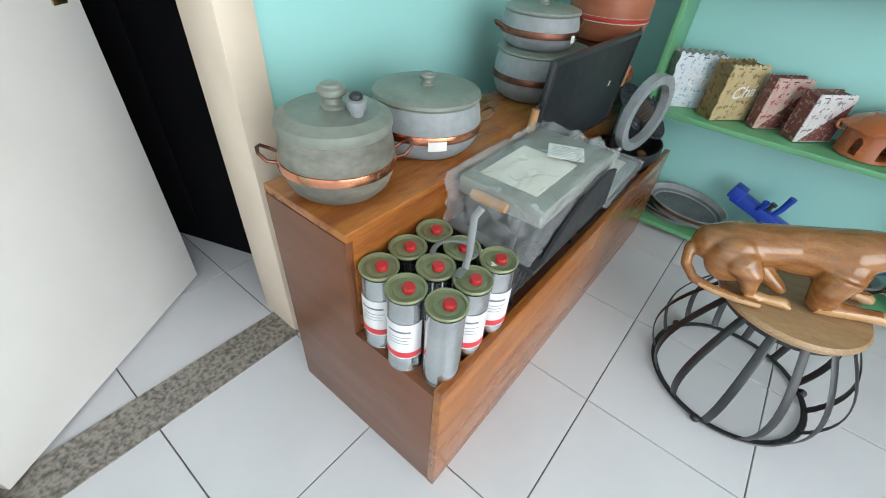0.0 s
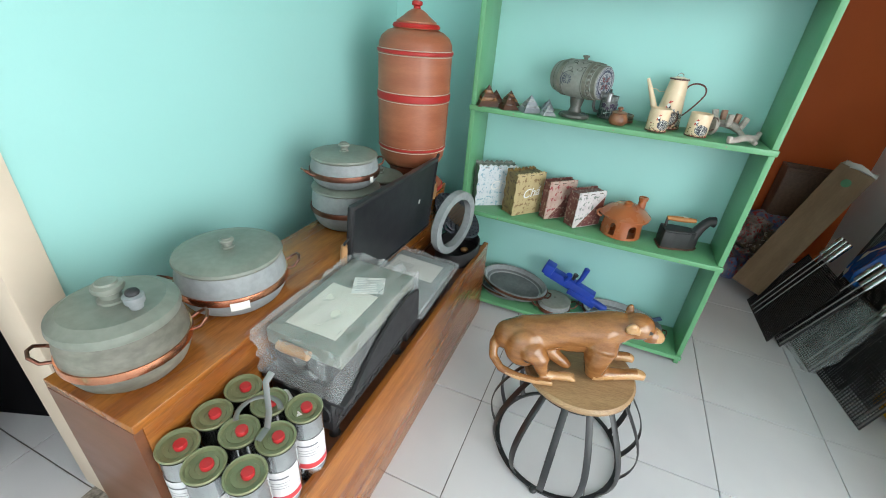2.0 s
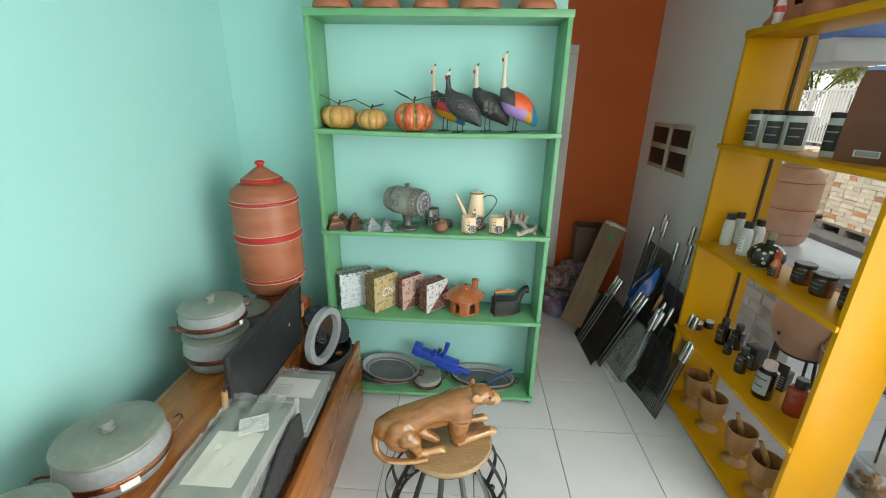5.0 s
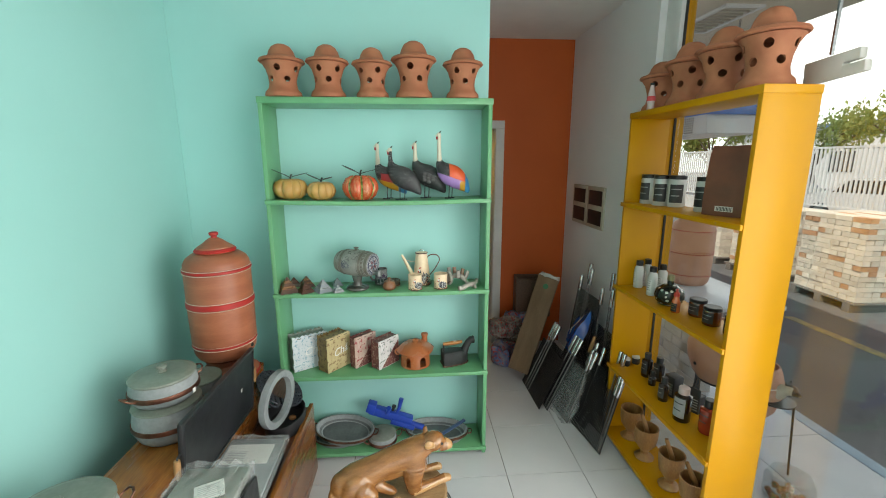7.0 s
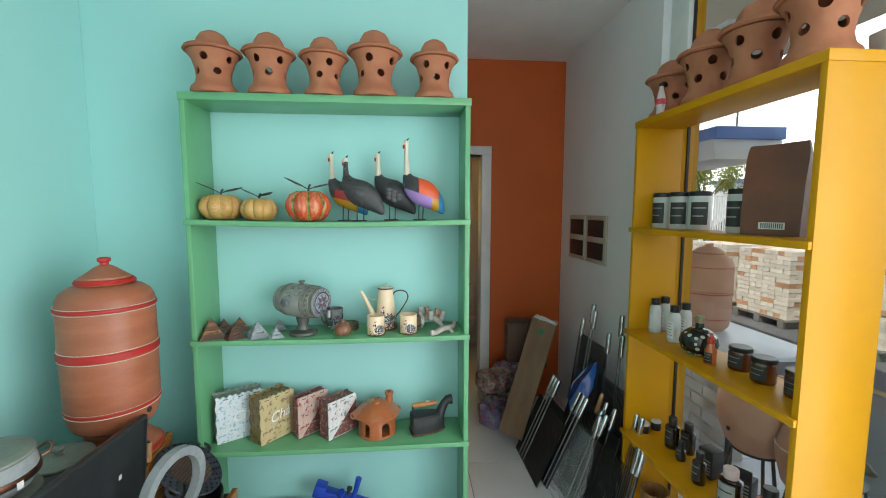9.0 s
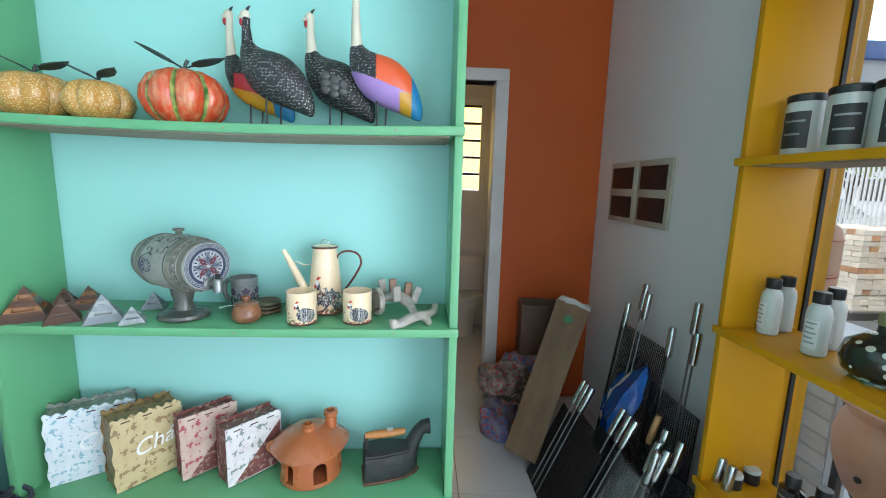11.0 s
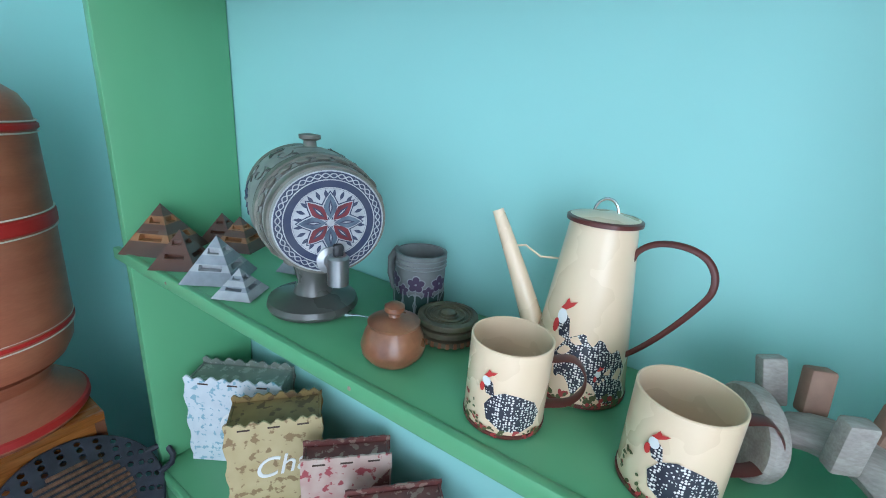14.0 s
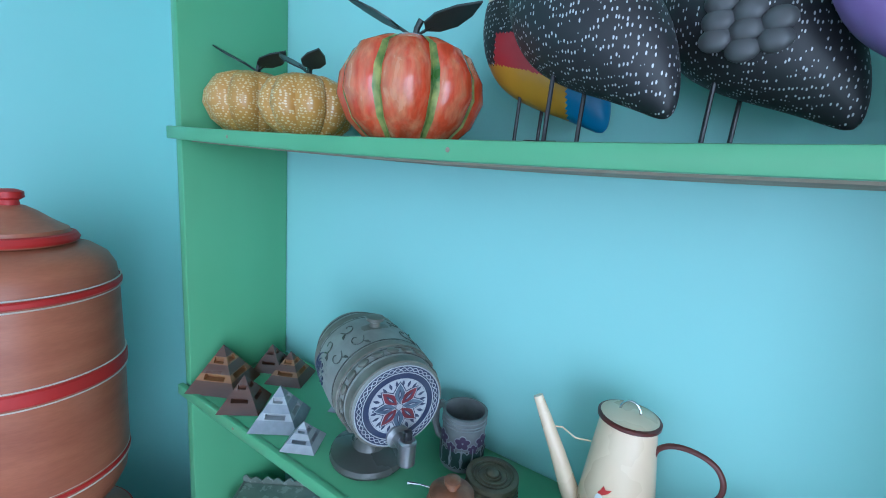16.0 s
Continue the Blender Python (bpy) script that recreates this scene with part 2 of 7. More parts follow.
def thing(name, m, label, category, group="", kind=""):
    ob = new(name)
    ob.empty_display_size = 0.05
    ob.matrix_world = m
    return tagged(ob, label, category, group, kind)


def struct(name, bm, material, label, category="", parent=None):
    ob = new(name, mesh_of(name, bm, material, False))
    ob.parent = parent
    return tagged(ob, label, category or name.split("_")[0], "", "structure")


def letters(text, size, depth, material, parent, m, name="lettering", shear=0.0):
    cu = bpy.data.curves.new(name, "FONT")
    cu.body, cu.size, cu.extrude, cu.shear = text, size, depth, shear
    cu.align_x, cu.align_y = "CENTER", "CENTER"
    tmp = new("tmp_text", cu)
    me = bpy.data.meshes.new_from_object(tmp.evaluated_get(bpy.context.evaluated_depsgraph_get()))
    bpy.data.objects.remove(tmp)
    me.materials.clear()
    me.materials.append(material)
    ob = new(name, me)
    ob.parent, ob.matrix_local = parent, m
    return ob

# ---- structure ----
WL, WR, YB, YF, ZC = -0.705, 2.04, 2.23, -2.45, 2.84      # left wall, right wall, shelf wall, wall behind, ceiling
floor = struct("floor", bx(BM(), -2.6, -2.6, -0.12, 2.16, 5.3, -0.006), GROUT, "white glazed ceramic tile floor with dark grout joints", "floor")
wl = BM()
bx(wl, WL - 0.15, YF, 0, WL, -0.42, ZC)
bx(wl, WL - 0.15, -0.42, 2.1, WL, 0.545, ZC)
bx(wl, WL - 0.15, 0.545, 0, WL, YB + 0.12, ZC)
struct("wall_west", wl, TURQ, "turquoise painted plaster wall behind the bench", "wall")
struct("wall_north", bx(BM(), WL + 0.001, YB, 0, 1.03, YB + 0.12, ZC), TURQ, "turquoise painted plaster wall behind the shelf", "wall")
ob = bx(BM(), 0.35, 3.61, 0, 0.70, 3.73, ZC)
bx(ob, 1.36, 3.61, 0, WR, 3.73, ZC)
bx(ob, 0.70, 3.61, 2.08, 1.36, 3.73, ZC)
struct("wall_far", ob, RED, "burnt orange painted wall at the end", "wall")
struct("wall_store_side", bx(BM(), 0.23, YB + 0.12, 0, 0.35, 3.73, ZC), GREYWALL, "pale grey painted wall", "wall")
wr = BM()
bx(wr, WR, 2.285, 0, WR + 0.12, 3.73, ZC)
bx(wr, WR, YF, 2.72, WR + 0.12, 2.285, ZC)
bx(wr, WR, YF - 0.1, 0, WR + 0.12, YF + 0.1, 2.72)
struct("wall_east", wr, GREYWALL, "pale grey painted wall beside the shop front", "wall")
# south wall is assumed, out of view; its opening holds the fill lamp
bk = bx(BM(), WL - 0.15, YF - 0.1, 0, -0.5, YF, ZC)
bx(bk, 1.85, YF - 0.1, 0, WR, YF, ZC)
bx(bk, -0.5, YF - 0.1, 2.5, 1.85, YF, ZC)
struct("wall_south", bk, GREYWALL, "plain painted wall behind", "wall")
# the stretch beyond YF is an unseen overhang added to keep sun out
struct("ceiling", bx(BM(), -2.6, -6.0, ZC, WR + 0.12, 5.3, ZC + 0.12), CEIL, "white painted ceiling", "ceiling")
# side room behind the doorway, its darkness put into the near-black wall colour
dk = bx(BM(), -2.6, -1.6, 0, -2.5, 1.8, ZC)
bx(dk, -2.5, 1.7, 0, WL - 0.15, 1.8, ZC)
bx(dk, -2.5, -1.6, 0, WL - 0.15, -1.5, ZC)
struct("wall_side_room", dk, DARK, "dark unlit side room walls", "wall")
# toilet behind the far door
bt = bx(BM(), 0.45, 3.73, 0, 0.55, 5.2, ZC)
bx(bt, 1.75, 3.73, 0, 1.85, 5.2, ZC)
bx(bt, 0.55, 5.1, 0, 1.75, 5.2, 1.35)
bx(bt, 0.55, 5.1, 2.25, 1.75, 5.2, ZC)
bx(bt, 0.55, 5.1, 1.35, 0.80, 5.2, 2.25)
bx(bt, 1.50, 5.1, 1.35, 1.75, 5.2, 2.25)
struct("wall_washroom", bt, GREYWALL, "grey washroom walls beyond the far door", "wall")
# frames
fr = thing("door_1", pose(WL, 0, 0), "cream painted wooden door frame of the side doorway", "door frame", kind="structure")
part("jamb", bx(BM(), -0.155, 0.455, 0, 0.012, 0.545, 2.1, 0.004), JAMB, fr)
part("jamb", bx(BM(), -0.155, -0.42, 0, 0.012, -0.335, 2.1, 0.004), JAMB, fr)
part("head", bx(BM(), -0.155, -0.42, 2.03, 0.014, 0.545, 2.11, 0.004), JAMB, fr)
fr = thing("door_2", pose(0, 3.61, 0), "white painted frame of the far doorway", "door frame", kind="structure")
part("jamb", bx(BM(), 1.345, -0.02, 0, 1.425, 0.13, 2.08, 0.004), WHITE, fr)
part("jamb", bx(BM(), 0.64, -0.02, 0, 0.72, 0.13, 2.08, 0.004), WHITE, fr)
part("head", bx(BM(), 0.64, -0.022, 2.08, 1.425, 0.13, 2.15, 0.004), WHITE, fr)
struct("threshold", bx(BM(), WL - 0.115, -0.42, -0.004, WL + 0.03, 0.46, 0.004), GRANITE, "speckled grey granite threshold strip", "threshold")

# the white side door, swung open into the side room
door = thing("side_door", pose(-0.775, -0.30, 0.012, 0, 0, 31.8), "off-white painted flush door standing open", "door")
part("leaf", bx(BM(), -0.035, 0, 0, 0, 0.785, 2.03, 0.003), DOORWHITE, door)
hb = bx(BM(), 0.0, 0.705, 0.93, 0.006, 0.745, 1.13, 0.003)
tube(hb, [(0.003, 0.725, 1.08), (0.045, 0.725, 1.08), (0.05, 0.70, 1.08), (0.05, 0.62, 1.075)], 0.009)
part("handle", hb, BRASS, door, "aged brass lever handle")

# glazed shop front
sf = thing("window_1", pose(WR, 0, 0), "tall glazed shop front with white frame", "window", kind="structure")
part("lower_frame", bx(BM(), 0.042, 2.147, 0, 0.08, 2.285, 2.055, 0.003), YELLOW, sf, "yellow painted lower frame")
part("frame", bx(BM(), 0.042, 2.147, 2.056, 0.08, 2.285, 2.72, 0.003), WHITE, sf)
part("reveal", bx(BM(), 0.0805, 2.142, 0, 0.125, 2.285, 2.72), YELLOW, sf, "yellow painted outer reveal")
part("frame", bx(BM(), 0.042, YF, 2.66, 0.12, 2.142, 2.72, 0.003), WHITE, sf)
part("seal", bx(BM(), 0.066, 2.139, 0, 0.079, 2.1465, 2.66), INK, sf)
GLASS = glass_mat("clear_glass", (0.96, 0.98, 0.97), 0.0, 0.05)
for y0, y1 in ((1.275, 2.138), (0.15, 1.27), (-0.95, 0.145), (-2.35, -0.955)):
    g = part("pane", bx(BM(), 0.090, y0, 0.02, 0.098, y1, 2.66), GLASS, sf)
    g.visible_shadow = False

# ---- large things ----
bench = thing("display_bench", pose(0, 0, 0), "varnished brown wooden stepped display bench along the wall", "bench")
BX0, BX1, BXS, BY0, BY1 = -0.526, -0.006, -0.262, 0.387, 1.94
ep = [(BX0, 0.0), (BX1 - 0.019, 0.0), (BX1 - 0.019, 0.4045), (BXS, 0.4045), (BXS, 0.67), (BX0, 0.67)]
flip = Matrix(((1, 0, 0, 0), (0, 0, -1, 0), (0, 1, 0, 0), (0, 0, 0, 1)))
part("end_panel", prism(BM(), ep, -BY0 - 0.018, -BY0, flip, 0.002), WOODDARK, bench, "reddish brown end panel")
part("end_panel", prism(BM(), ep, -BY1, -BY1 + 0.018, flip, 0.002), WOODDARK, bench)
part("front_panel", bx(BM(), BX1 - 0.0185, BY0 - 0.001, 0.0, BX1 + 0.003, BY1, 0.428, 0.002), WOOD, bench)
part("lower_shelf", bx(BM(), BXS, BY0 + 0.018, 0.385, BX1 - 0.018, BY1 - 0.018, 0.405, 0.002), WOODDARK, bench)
part("riser", bx(BM(), BXS - 0.016, BY0 + 0.018, 0.405, BXS + 0.001, BY1 - 0.018, 0.672, 0.002), WOOD, bench)
part("top", bx(BM(), BX0, BY0 + 0.0, 0.672, BXS + 0.004, BY1, 0.694, 0.003), WOOD, bench)
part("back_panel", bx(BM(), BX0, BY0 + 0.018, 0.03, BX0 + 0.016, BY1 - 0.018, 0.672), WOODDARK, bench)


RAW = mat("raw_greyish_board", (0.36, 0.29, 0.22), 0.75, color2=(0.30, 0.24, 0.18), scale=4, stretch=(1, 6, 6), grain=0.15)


Z0, Z1, Z2, Z3, ZT = 0.053, 0.564, 1.067, 1.589, 2.111      # green shelf: tops of the boards


def bowed(bm, w, sag):
    """Long boards cut into lengths and let down in the middle."""
    bmesh.ops.subdivide_edges(bm, edges=[e for e in bm.edges if abs(e.verts[0].co.x - e.verts[1].co.x) > 0.3], cuts=12, use_grid_fill=True)
    for v in bm.verts:
        v.co.z -= sag * math.sin(math.pi * min(max(v.co.x / w, 0), 1))
    return bm


def shelf_unit(name, m, w, d, h, levels, material, label, sags=(0, 0, 0, 0), t=0.02, side=0.022):
    u = thing(name, m, label, "shelf unit")
    part("side_panel", bx(BM(), 0, 0, 0, side, d, h - t, 0.002), material, u)
    part("side_panel", bx(BM(), w - side, 0, 0, w, d, h - t, 0.002), material, u)
    part("top_board", bx(BM(), -0.004, -0.004, h - t - 0.012, w + 0.004, d, h, 0.003), material, u)
    for z, sag in zip(levels, sags):
        part("shelf_board", bowed(bx(BM(), side, -0.005, z - t, w - side, d, z, 0.004), w, sag), material, u)
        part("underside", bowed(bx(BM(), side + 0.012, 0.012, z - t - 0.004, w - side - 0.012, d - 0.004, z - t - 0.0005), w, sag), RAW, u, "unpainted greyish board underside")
        part("edge_strip", bowed(bx(BM(), -0.002, -0.016, z - t - 0.002, w + 0.002, -0.004, z + 0.001, 0.003), w, sag), material, u)
        for x in (w * 0.17, w * 0.52, w * 0.86):
            part("nail_head", ball(BM(), (x, -0.0162, z - t * 0.5 - sag * math.sin(math.pi * x / w)), (0.0028, 0.0012, 0.0028), 8), RAW, u)
    return u


LEVELS = (0.052, 0.563, 1.068, 1.588)
shelf_unit("green_shelf", pose(-0.19, 2.0, 0), 1.204, 0.228, 2.11, LEVELS, GREEN, "green gloss painted wooden shelf unit against turquoise wall", (0, 0.004, 0.004, 0.011))


def top_level(x):
    """Height of the bowed upper board at x."""
    return Z3 - 0.011 * math.sin(math.pi * (x + 0.19) / 1.204)
YLEV = (0.05, 0.505, 1.032, 1.545)
shelf_unit("yellow_shelf", pose(1.85, 2.158, 0, 0, 0, -90), 0.935, 0.228, 2.057, YLEV, YELLOW, "yellow painted open-backed wooden shelf unit before the glass")

# outside: one ground sheet, paved strip
ASPHALT = mat("asphalt", (0.16, 0.16, 0.165), 0.85, color2=(0.12, 0.12, 0.125), scale=0.8, bump=0.4, bump_scale=60, grain=0.2)
struct("ground", bx(BM(), -300, -300, -0.4, 300, 300, -0.125), ASPHALT, "grey worn asphalt yard outside", "ground")

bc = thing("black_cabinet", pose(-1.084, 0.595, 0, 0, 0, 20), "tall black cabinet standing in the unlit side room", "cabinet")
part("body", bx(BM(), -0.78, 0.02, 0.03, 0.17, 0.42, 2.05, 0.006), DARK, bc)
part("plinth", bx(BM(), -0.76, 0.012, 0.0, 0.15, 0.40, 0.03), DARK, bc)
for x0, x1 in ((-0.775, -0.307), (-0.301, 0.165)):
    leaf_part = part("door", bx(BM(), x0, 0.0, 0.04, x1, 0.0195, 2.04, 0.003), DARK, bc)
    part("handle", tube(BM(), [(-0.304 + (0.035 if x0 > -0.5 else -0.035), -0.002, z) for z in (0.95, 1.08, 1.2)], 0.006, 8), BLACKPAINT, leaf_part)

# ---- shaping helpers for things ----
def dots_mat(name, base, dot, scale, size, rough=0.4, stretch=(1, 1, 1), coat=0.2):
    m = mat(name, base, rough, coat=coat)
    nt = m.node_tree
    b = nt.nodes["Principled BSDF"]
    co, mp, vo = nt.nodes.new("ShaderNodeTexCoord"), nt.nodes.new("ShaderNodeMapping"), nt.nodes.new("ShaderNodeTexVoronoi")
    mp.inputs["Scale"].default_value = stretch
    vo.inputs["Scale"].default_value, vo.inputs["Randomness"].default_value = scale, 0.45
    lt = nt.nodes.new("ShaderNodeMath")
    lt.operation = "LESS_THAN"
    lt.inputs[1].default_value = size
    mix = nt.nodes.new("ShaderNodeMix")
    mix.data_type = "RGBA"
    mix.inputs[6].default_value, mix.inputs[7].default_value = (*base, 1), (*dot, 1)
    nt.links.new(co.outputs["Object"], mp.inputs[0])
    nt.links.new(mp.outputs[0], vo.inputs["Vector"])
    nt.links.new(vo.outputs["Distance"], lt.inputs[0])
    nt.links.new(lt.outputs[0], mix.inputs[0])
    nt.links.new(mix.outputs[2], b.inputs["Base Color"])
    return m


def shaped(bm, mods):
    """The mesh of bm after modifiers, as a new bmesh. mods: (type, {property: value})."""
    me = bpy.data.meshes.new("tmp")
    bmesh.ops.recalc_face_normals(bm, faces=bm.faces)
    bm.to_mesh(me)
    bm.free()
    tmp = new("tmp", me)
    made = []
    for kind, props in mods:
        mod = tmp.modifiers.new(kind, kind)
        for key, value in props.items():
            if key == "cutter":
                cm = bpy.data.meshes.new("cut")
                value.to_mesh(cm)
                value.free()
                co = new("cut", cm)
                made.append(co)
                mod.object, mod.operation, mod.solver = co, "DIFFERENCE", "EXACT"
            elif key == "voxel":
                mod.mode, mod.voxel_size = "VOXEL", value
            elif key == "levels":
                mod.levels = value
            elif key == "rounds":
                mod.iterations, mod.factor = value, 0.5
    dg = bpy.context.evaluated_depsgraph_get()
    dg.update()
    out = bpy.data.meshes.new_from_object(tmp.evaluated_get(dg))
    bm2 = BM()
    bm2.from_mesh(out)
    for o in (tmp, *made):
        bpy.data.objects.remove(o)
    return bm2


def paint(ob, mats, rule):
    for m in mats:
        ob.data.materials.append(m)
    for p in ob.data.polygons:
        p.material_index = rule(p.center)
    return ob


def patch(bm, outline, surface, lift=0.0006):
    """A thin flat picture laid on a curved surface: outline in (u, v), surface(u, v) gives point and normal."""
    if outline[0] == "grid":
        _, u0, v0, u1, v1 = outline
        rows = []
        for j in (0, 1):
            rows.append([])
            for i in range(13):
                p, nn = surface(u0 + (u1 - u0) * i / 12, v0 + (v1 - v0) * j)
                rows[-1].append(bm.verts.new(p + nn * lift))
        for i in range(12):
            bm.faces.new((rows[0][i], rows[0][i + 1], rows[1][i + 1], rows[1][i]))
        return bm
    n = len(outline)
    cu, cv = sum(p[0] for p in outline) / n, sum(p[1] for p in outline) / n
    rings = []
    for s in (1.0, 0.66, 0.33):
        ring = []
        for u, v in outline:
            p, nn = surface(cu + (u - cu) * s, cv + (v - cv) * s)
            ring.append(bm.verts.new(p + nn * lift))
        rings.append(ring)
    p, nn = surface(cu, cv)
    c = bm.verts.new(p + nn * lift)
    for a, b in zip(rings, rings[1:]):
        for k in range(n):
            bm.faces.new((a[k], a[(k + 1) % n], b[(k + 1) % n], b[k]))
    for k in range(n):
        bm.faces.new((rings[-1][k], rings[-1][(k + 1) % n], c))
    return bm


def cone_surface(r0, r1, h, angle):
    """u metres round from the angle, v height, on a cone of radius r0 at 0 and r1 at h."""
    def at(u, v):
        r = r0 + (r1 - r0) * v / h
        a = angle + u / max(r0, r1)
        nn = Vector((math.cos(a), math.sin(a), (r0 - r1) / h)).normalized()
        return Vector((r * math.cos(a), r * math.sin(a), v)), nn
    return at


def flat_surface(m):
    nn = (m.to_3x3() @ Vector((0, 0, 1))).normalized()
    return lambda u, v: (m @ Vector((u, v, 0)), nn)


def oval(cu, cv, ru, rv, n=16, turn=0.0):
    c, s = math.cos(radians(turn)), math.sin(radians(turn))
    return [(cu + ru * math.cos(2 * math.pi * k / n) * c - rv * math.sin(2 * math.pi * k / n) * s, cv + ru * math.cos(2 * math.pi * k / n) * s + rv * math.sin(2 * math.pi * k / n) * c) for k in range(n)]


def eased(pts, n=5):
    """More points on a smooth line through pts."""
    v = [Vector(p) for p in pts]
    v = [v[0] * 2 - v[1]] + v + [v[-1] * 2 - v[-2]]
    out = []
    for a, b, c, d in zip(v, v[1:], v[2:], v[3:]):
        for k in range(n):
            u = k / n
            out.append(tuple(0.5 * (2 * b + (c - a) * u + (2 * a - 5 * b + 4 * c - d) * u * u + (3 * b - a - 3 * c + d) * u ** 3)))
    return out + [tuple(v[-2])]


def quad(u0, v0, u1, v1):
    return ("grid", u0, v0, u1, v1)


# ---- on the bench ----
def copper_handles(pot, r, z, turn, material, size=0.045):
    for k in (0, 180):
        a = radians(turn + k)
        m = Matrix.Rotation(a, 4, "Z") @ Matrix.Translation((r - 0.002, 0, z))
        pts = [(0, -0.022, 0), (size * 0.55, -0.028, 0.008), (size * 0.95, -0.018, 0.02), (size * 1.05, 0, 0.024), (size * 0.95, 0.018, 0.02), (size * 0.55, 0.028, 0.008), (0, 0.022, 0)]
        part("handle", tube(BM(), pts, 0.0038, 8, m=m), material, pot)


def stone_pot(m, r, h, body, lid, band, label, turn=55, lidded=True, knob=0.02, lid_h=0.022, group="soapstone pots"):
    pot = thing("stone_pot", m, label, "pot", group)
    prof = [(0, 0), (r * 0.70, 0), (r * 0.77, h * 0.03), (r * 0.88, h * 0.13), (r * 0.955, h * 0.28), (r * 0.992, h * 0.42), (r, h * 0.55), (r * 0.985, h * 0.75), (r * 0.94, h * 0.95), (r * 0.93, h), (r * 0.86, h), (r * 0.86, h * 0.8), (0, h * 0.79)]
    part("body", lathe(BM(), prof, 56), body, pot)
    bz = h * 0.52
    part("band", lathe(BM(), [(r * 0.99, bz - 0.009), (r + 0.004, bz - 0.009), (r + 0.005, bz), (r + 0.003, bz + 0.009), (r * 0.985, bz + 0.009)], 56, cap=False), band, pot, "copper band riveted round the body")
    copper_handles(pot, r, bz, turn, COPPERDARK, 0.037)
    if lidded:
        lz = h + 0.001
        prof = [(0, lz), (r * 0.95, lz), (r * 0.975, lz + lid_h * 0.3), (r * 0.955, lz + lid_h * 0.62), (r * 0.80, lz + lid_h * 0.93), (r * 0.775, lz + lid_h), (r * 0.4, lz + lid_h * 1.07), (0, lz + lid_h * 1.1)]
        cover = part("lid", lathe(BM(), prof, 56), lid, pot)
        kz = lz + lid_h * 1.05
        part("knob", lathe(BM(), [(knob * 0.92, kz - 0.001), (knob * 0.90, kz + knob * 0.22), (knob * 0.66, kz + knob * 0.36), (knob * 0.62, kz + knob * 0.72), (knob * 0.97, kz + knob * 0.95), (knob * 1.03, kz + knob * 1.15), (knob * 0.98, kz + knob * 1.35), (knob * 0.72, kz + knob * 1.48), (knob * 0.66, kz + knob * 1.62), (0, kz + knob * 1.66)], 28), lid, cover)
    return pot


BT = 0.694
p1 = stone_pot(pose(-0.405, 0.502, BT), 0.118, 0.135, SOAP, SOAPLID, COPPER, "mottled grey soapstone pot with copper band, lidded", 52, knob=0.028, lid_h=0.034)
vb = lathe(BM(), [(0.011, 0.166), (0.013, 0.179), (0.018, 0.186), (0.019, 0.200), (0.012, 0.203)], 20, Matrix.Translation((0.062, 0.006, 0)))
cover = [c for c in p1.children if c.name.startswith("lid")][0]
part("steam_valve", vb, SOAPPALE, cover, "pale stone steam valve")
part("valve_cap", ball(BM(), (0.062, 0.006, 0.207), (0.013, 0.013, 0.009), 14), IRON, cover)
p2 = stone_pot(pose(-0.415, 0.792, BT), 0.137, 0.128, SOAPPALE, SOAPLID, COPPER, "pale blue-grey soapstone pot with copper band and price label", 50, knob=0.018, lid_h=0.02)
part("price_label", patch(BM(), quad(-0.022, 0.045, 0.022, 0.068), cone_surface(0.143, 0.143, 0.1, radians(-38))), PAPER, p2, "blank white price label")
stone_pot(pose(-0.420, 1.335, BT), 0.127, 0.140, SOAPPALE, SOAPLID, COPPERDARK, "grey soapstone pot under a smaller pot", 160, lid_h=0.014, knob=0.001)
p4 = stone_pot(pose(-0.424, 1.338, BT + 0.157), 0.121, 0.096, SOAPPALE, SOAPLID, COPPERDARK, "low soapstone casserole stacked on another pot", 62, knob=0.019, lid_h=0.018)
part("price_label", patch(BM(), quad(-0.008, 0.034, 0.008, 0.054), cone_surface(0.131, 0.131, 0.1, radians(-12))), PAPER, p4)
stone_pot(pose(-0.425, 1.59, BT), 0.10, 0.10, SOAPPALE, SOAPLID, COPPERDARK, "small grey soapstone pot beside the water filter", 100, knob=0.017, lid_h=0.018)

# clay water filter
fl = thing("water_filter", pose(-0.384, 1.803, BT) @ Matrix.Diagonal((1, 1, 0.985, 1)), "tall terracotta clay water filter with red bands", "water filter")
part("base", lathe(BM(), [(0, 0), (0.138, 0), (0.148, 0.012), (0.146, 0.030), (0.126, 0.050), (0.104, 0.070), (0.096, 0.088), (0.102, 0.108), (0.114, 0.122), (0, 0.123)], 48), CLAY, fl)
part("base_band", lathe(BM(), [(0.1455, 0.014), (0.1495, 0.016), (0.1485, 0.029), (0.144, 0.032)], 48, cap=False), BANDRED, fl)
FR = 0.151
part("lower_vessel", lathe(BM(), [(0, 0.125), (0.106, 0.125), (0.128, 0.136), (0.142, 0.165), (0.1485, 0.22), (FR, 0.425), (0, 0.426)], 56), CLAY, fl)
part("upper_vessel", lathe(BM(), [(0, 0.427), (FR + 0.001, 0.427), (FR, 0.45), (FR - 0.001, 0.59), (0.147, 0.622), (0.135, 0.646), (0.112, 0.664), (0.085, 0.673), (0, 0.674)], 56), CLAY, fl)
cap = part("lid", lathe(BM(), [(0, 0.674), (0.090, 0.674), (0.093, 0.682), (0.088, 0.690), (0.080, 0.692), (0.079, 0.700), (0.072, 0.704), (0.055, 0.716), (0.036, 0.732), (0.020, 0.742), (0, 0.745)], 48), CLAY, fl)
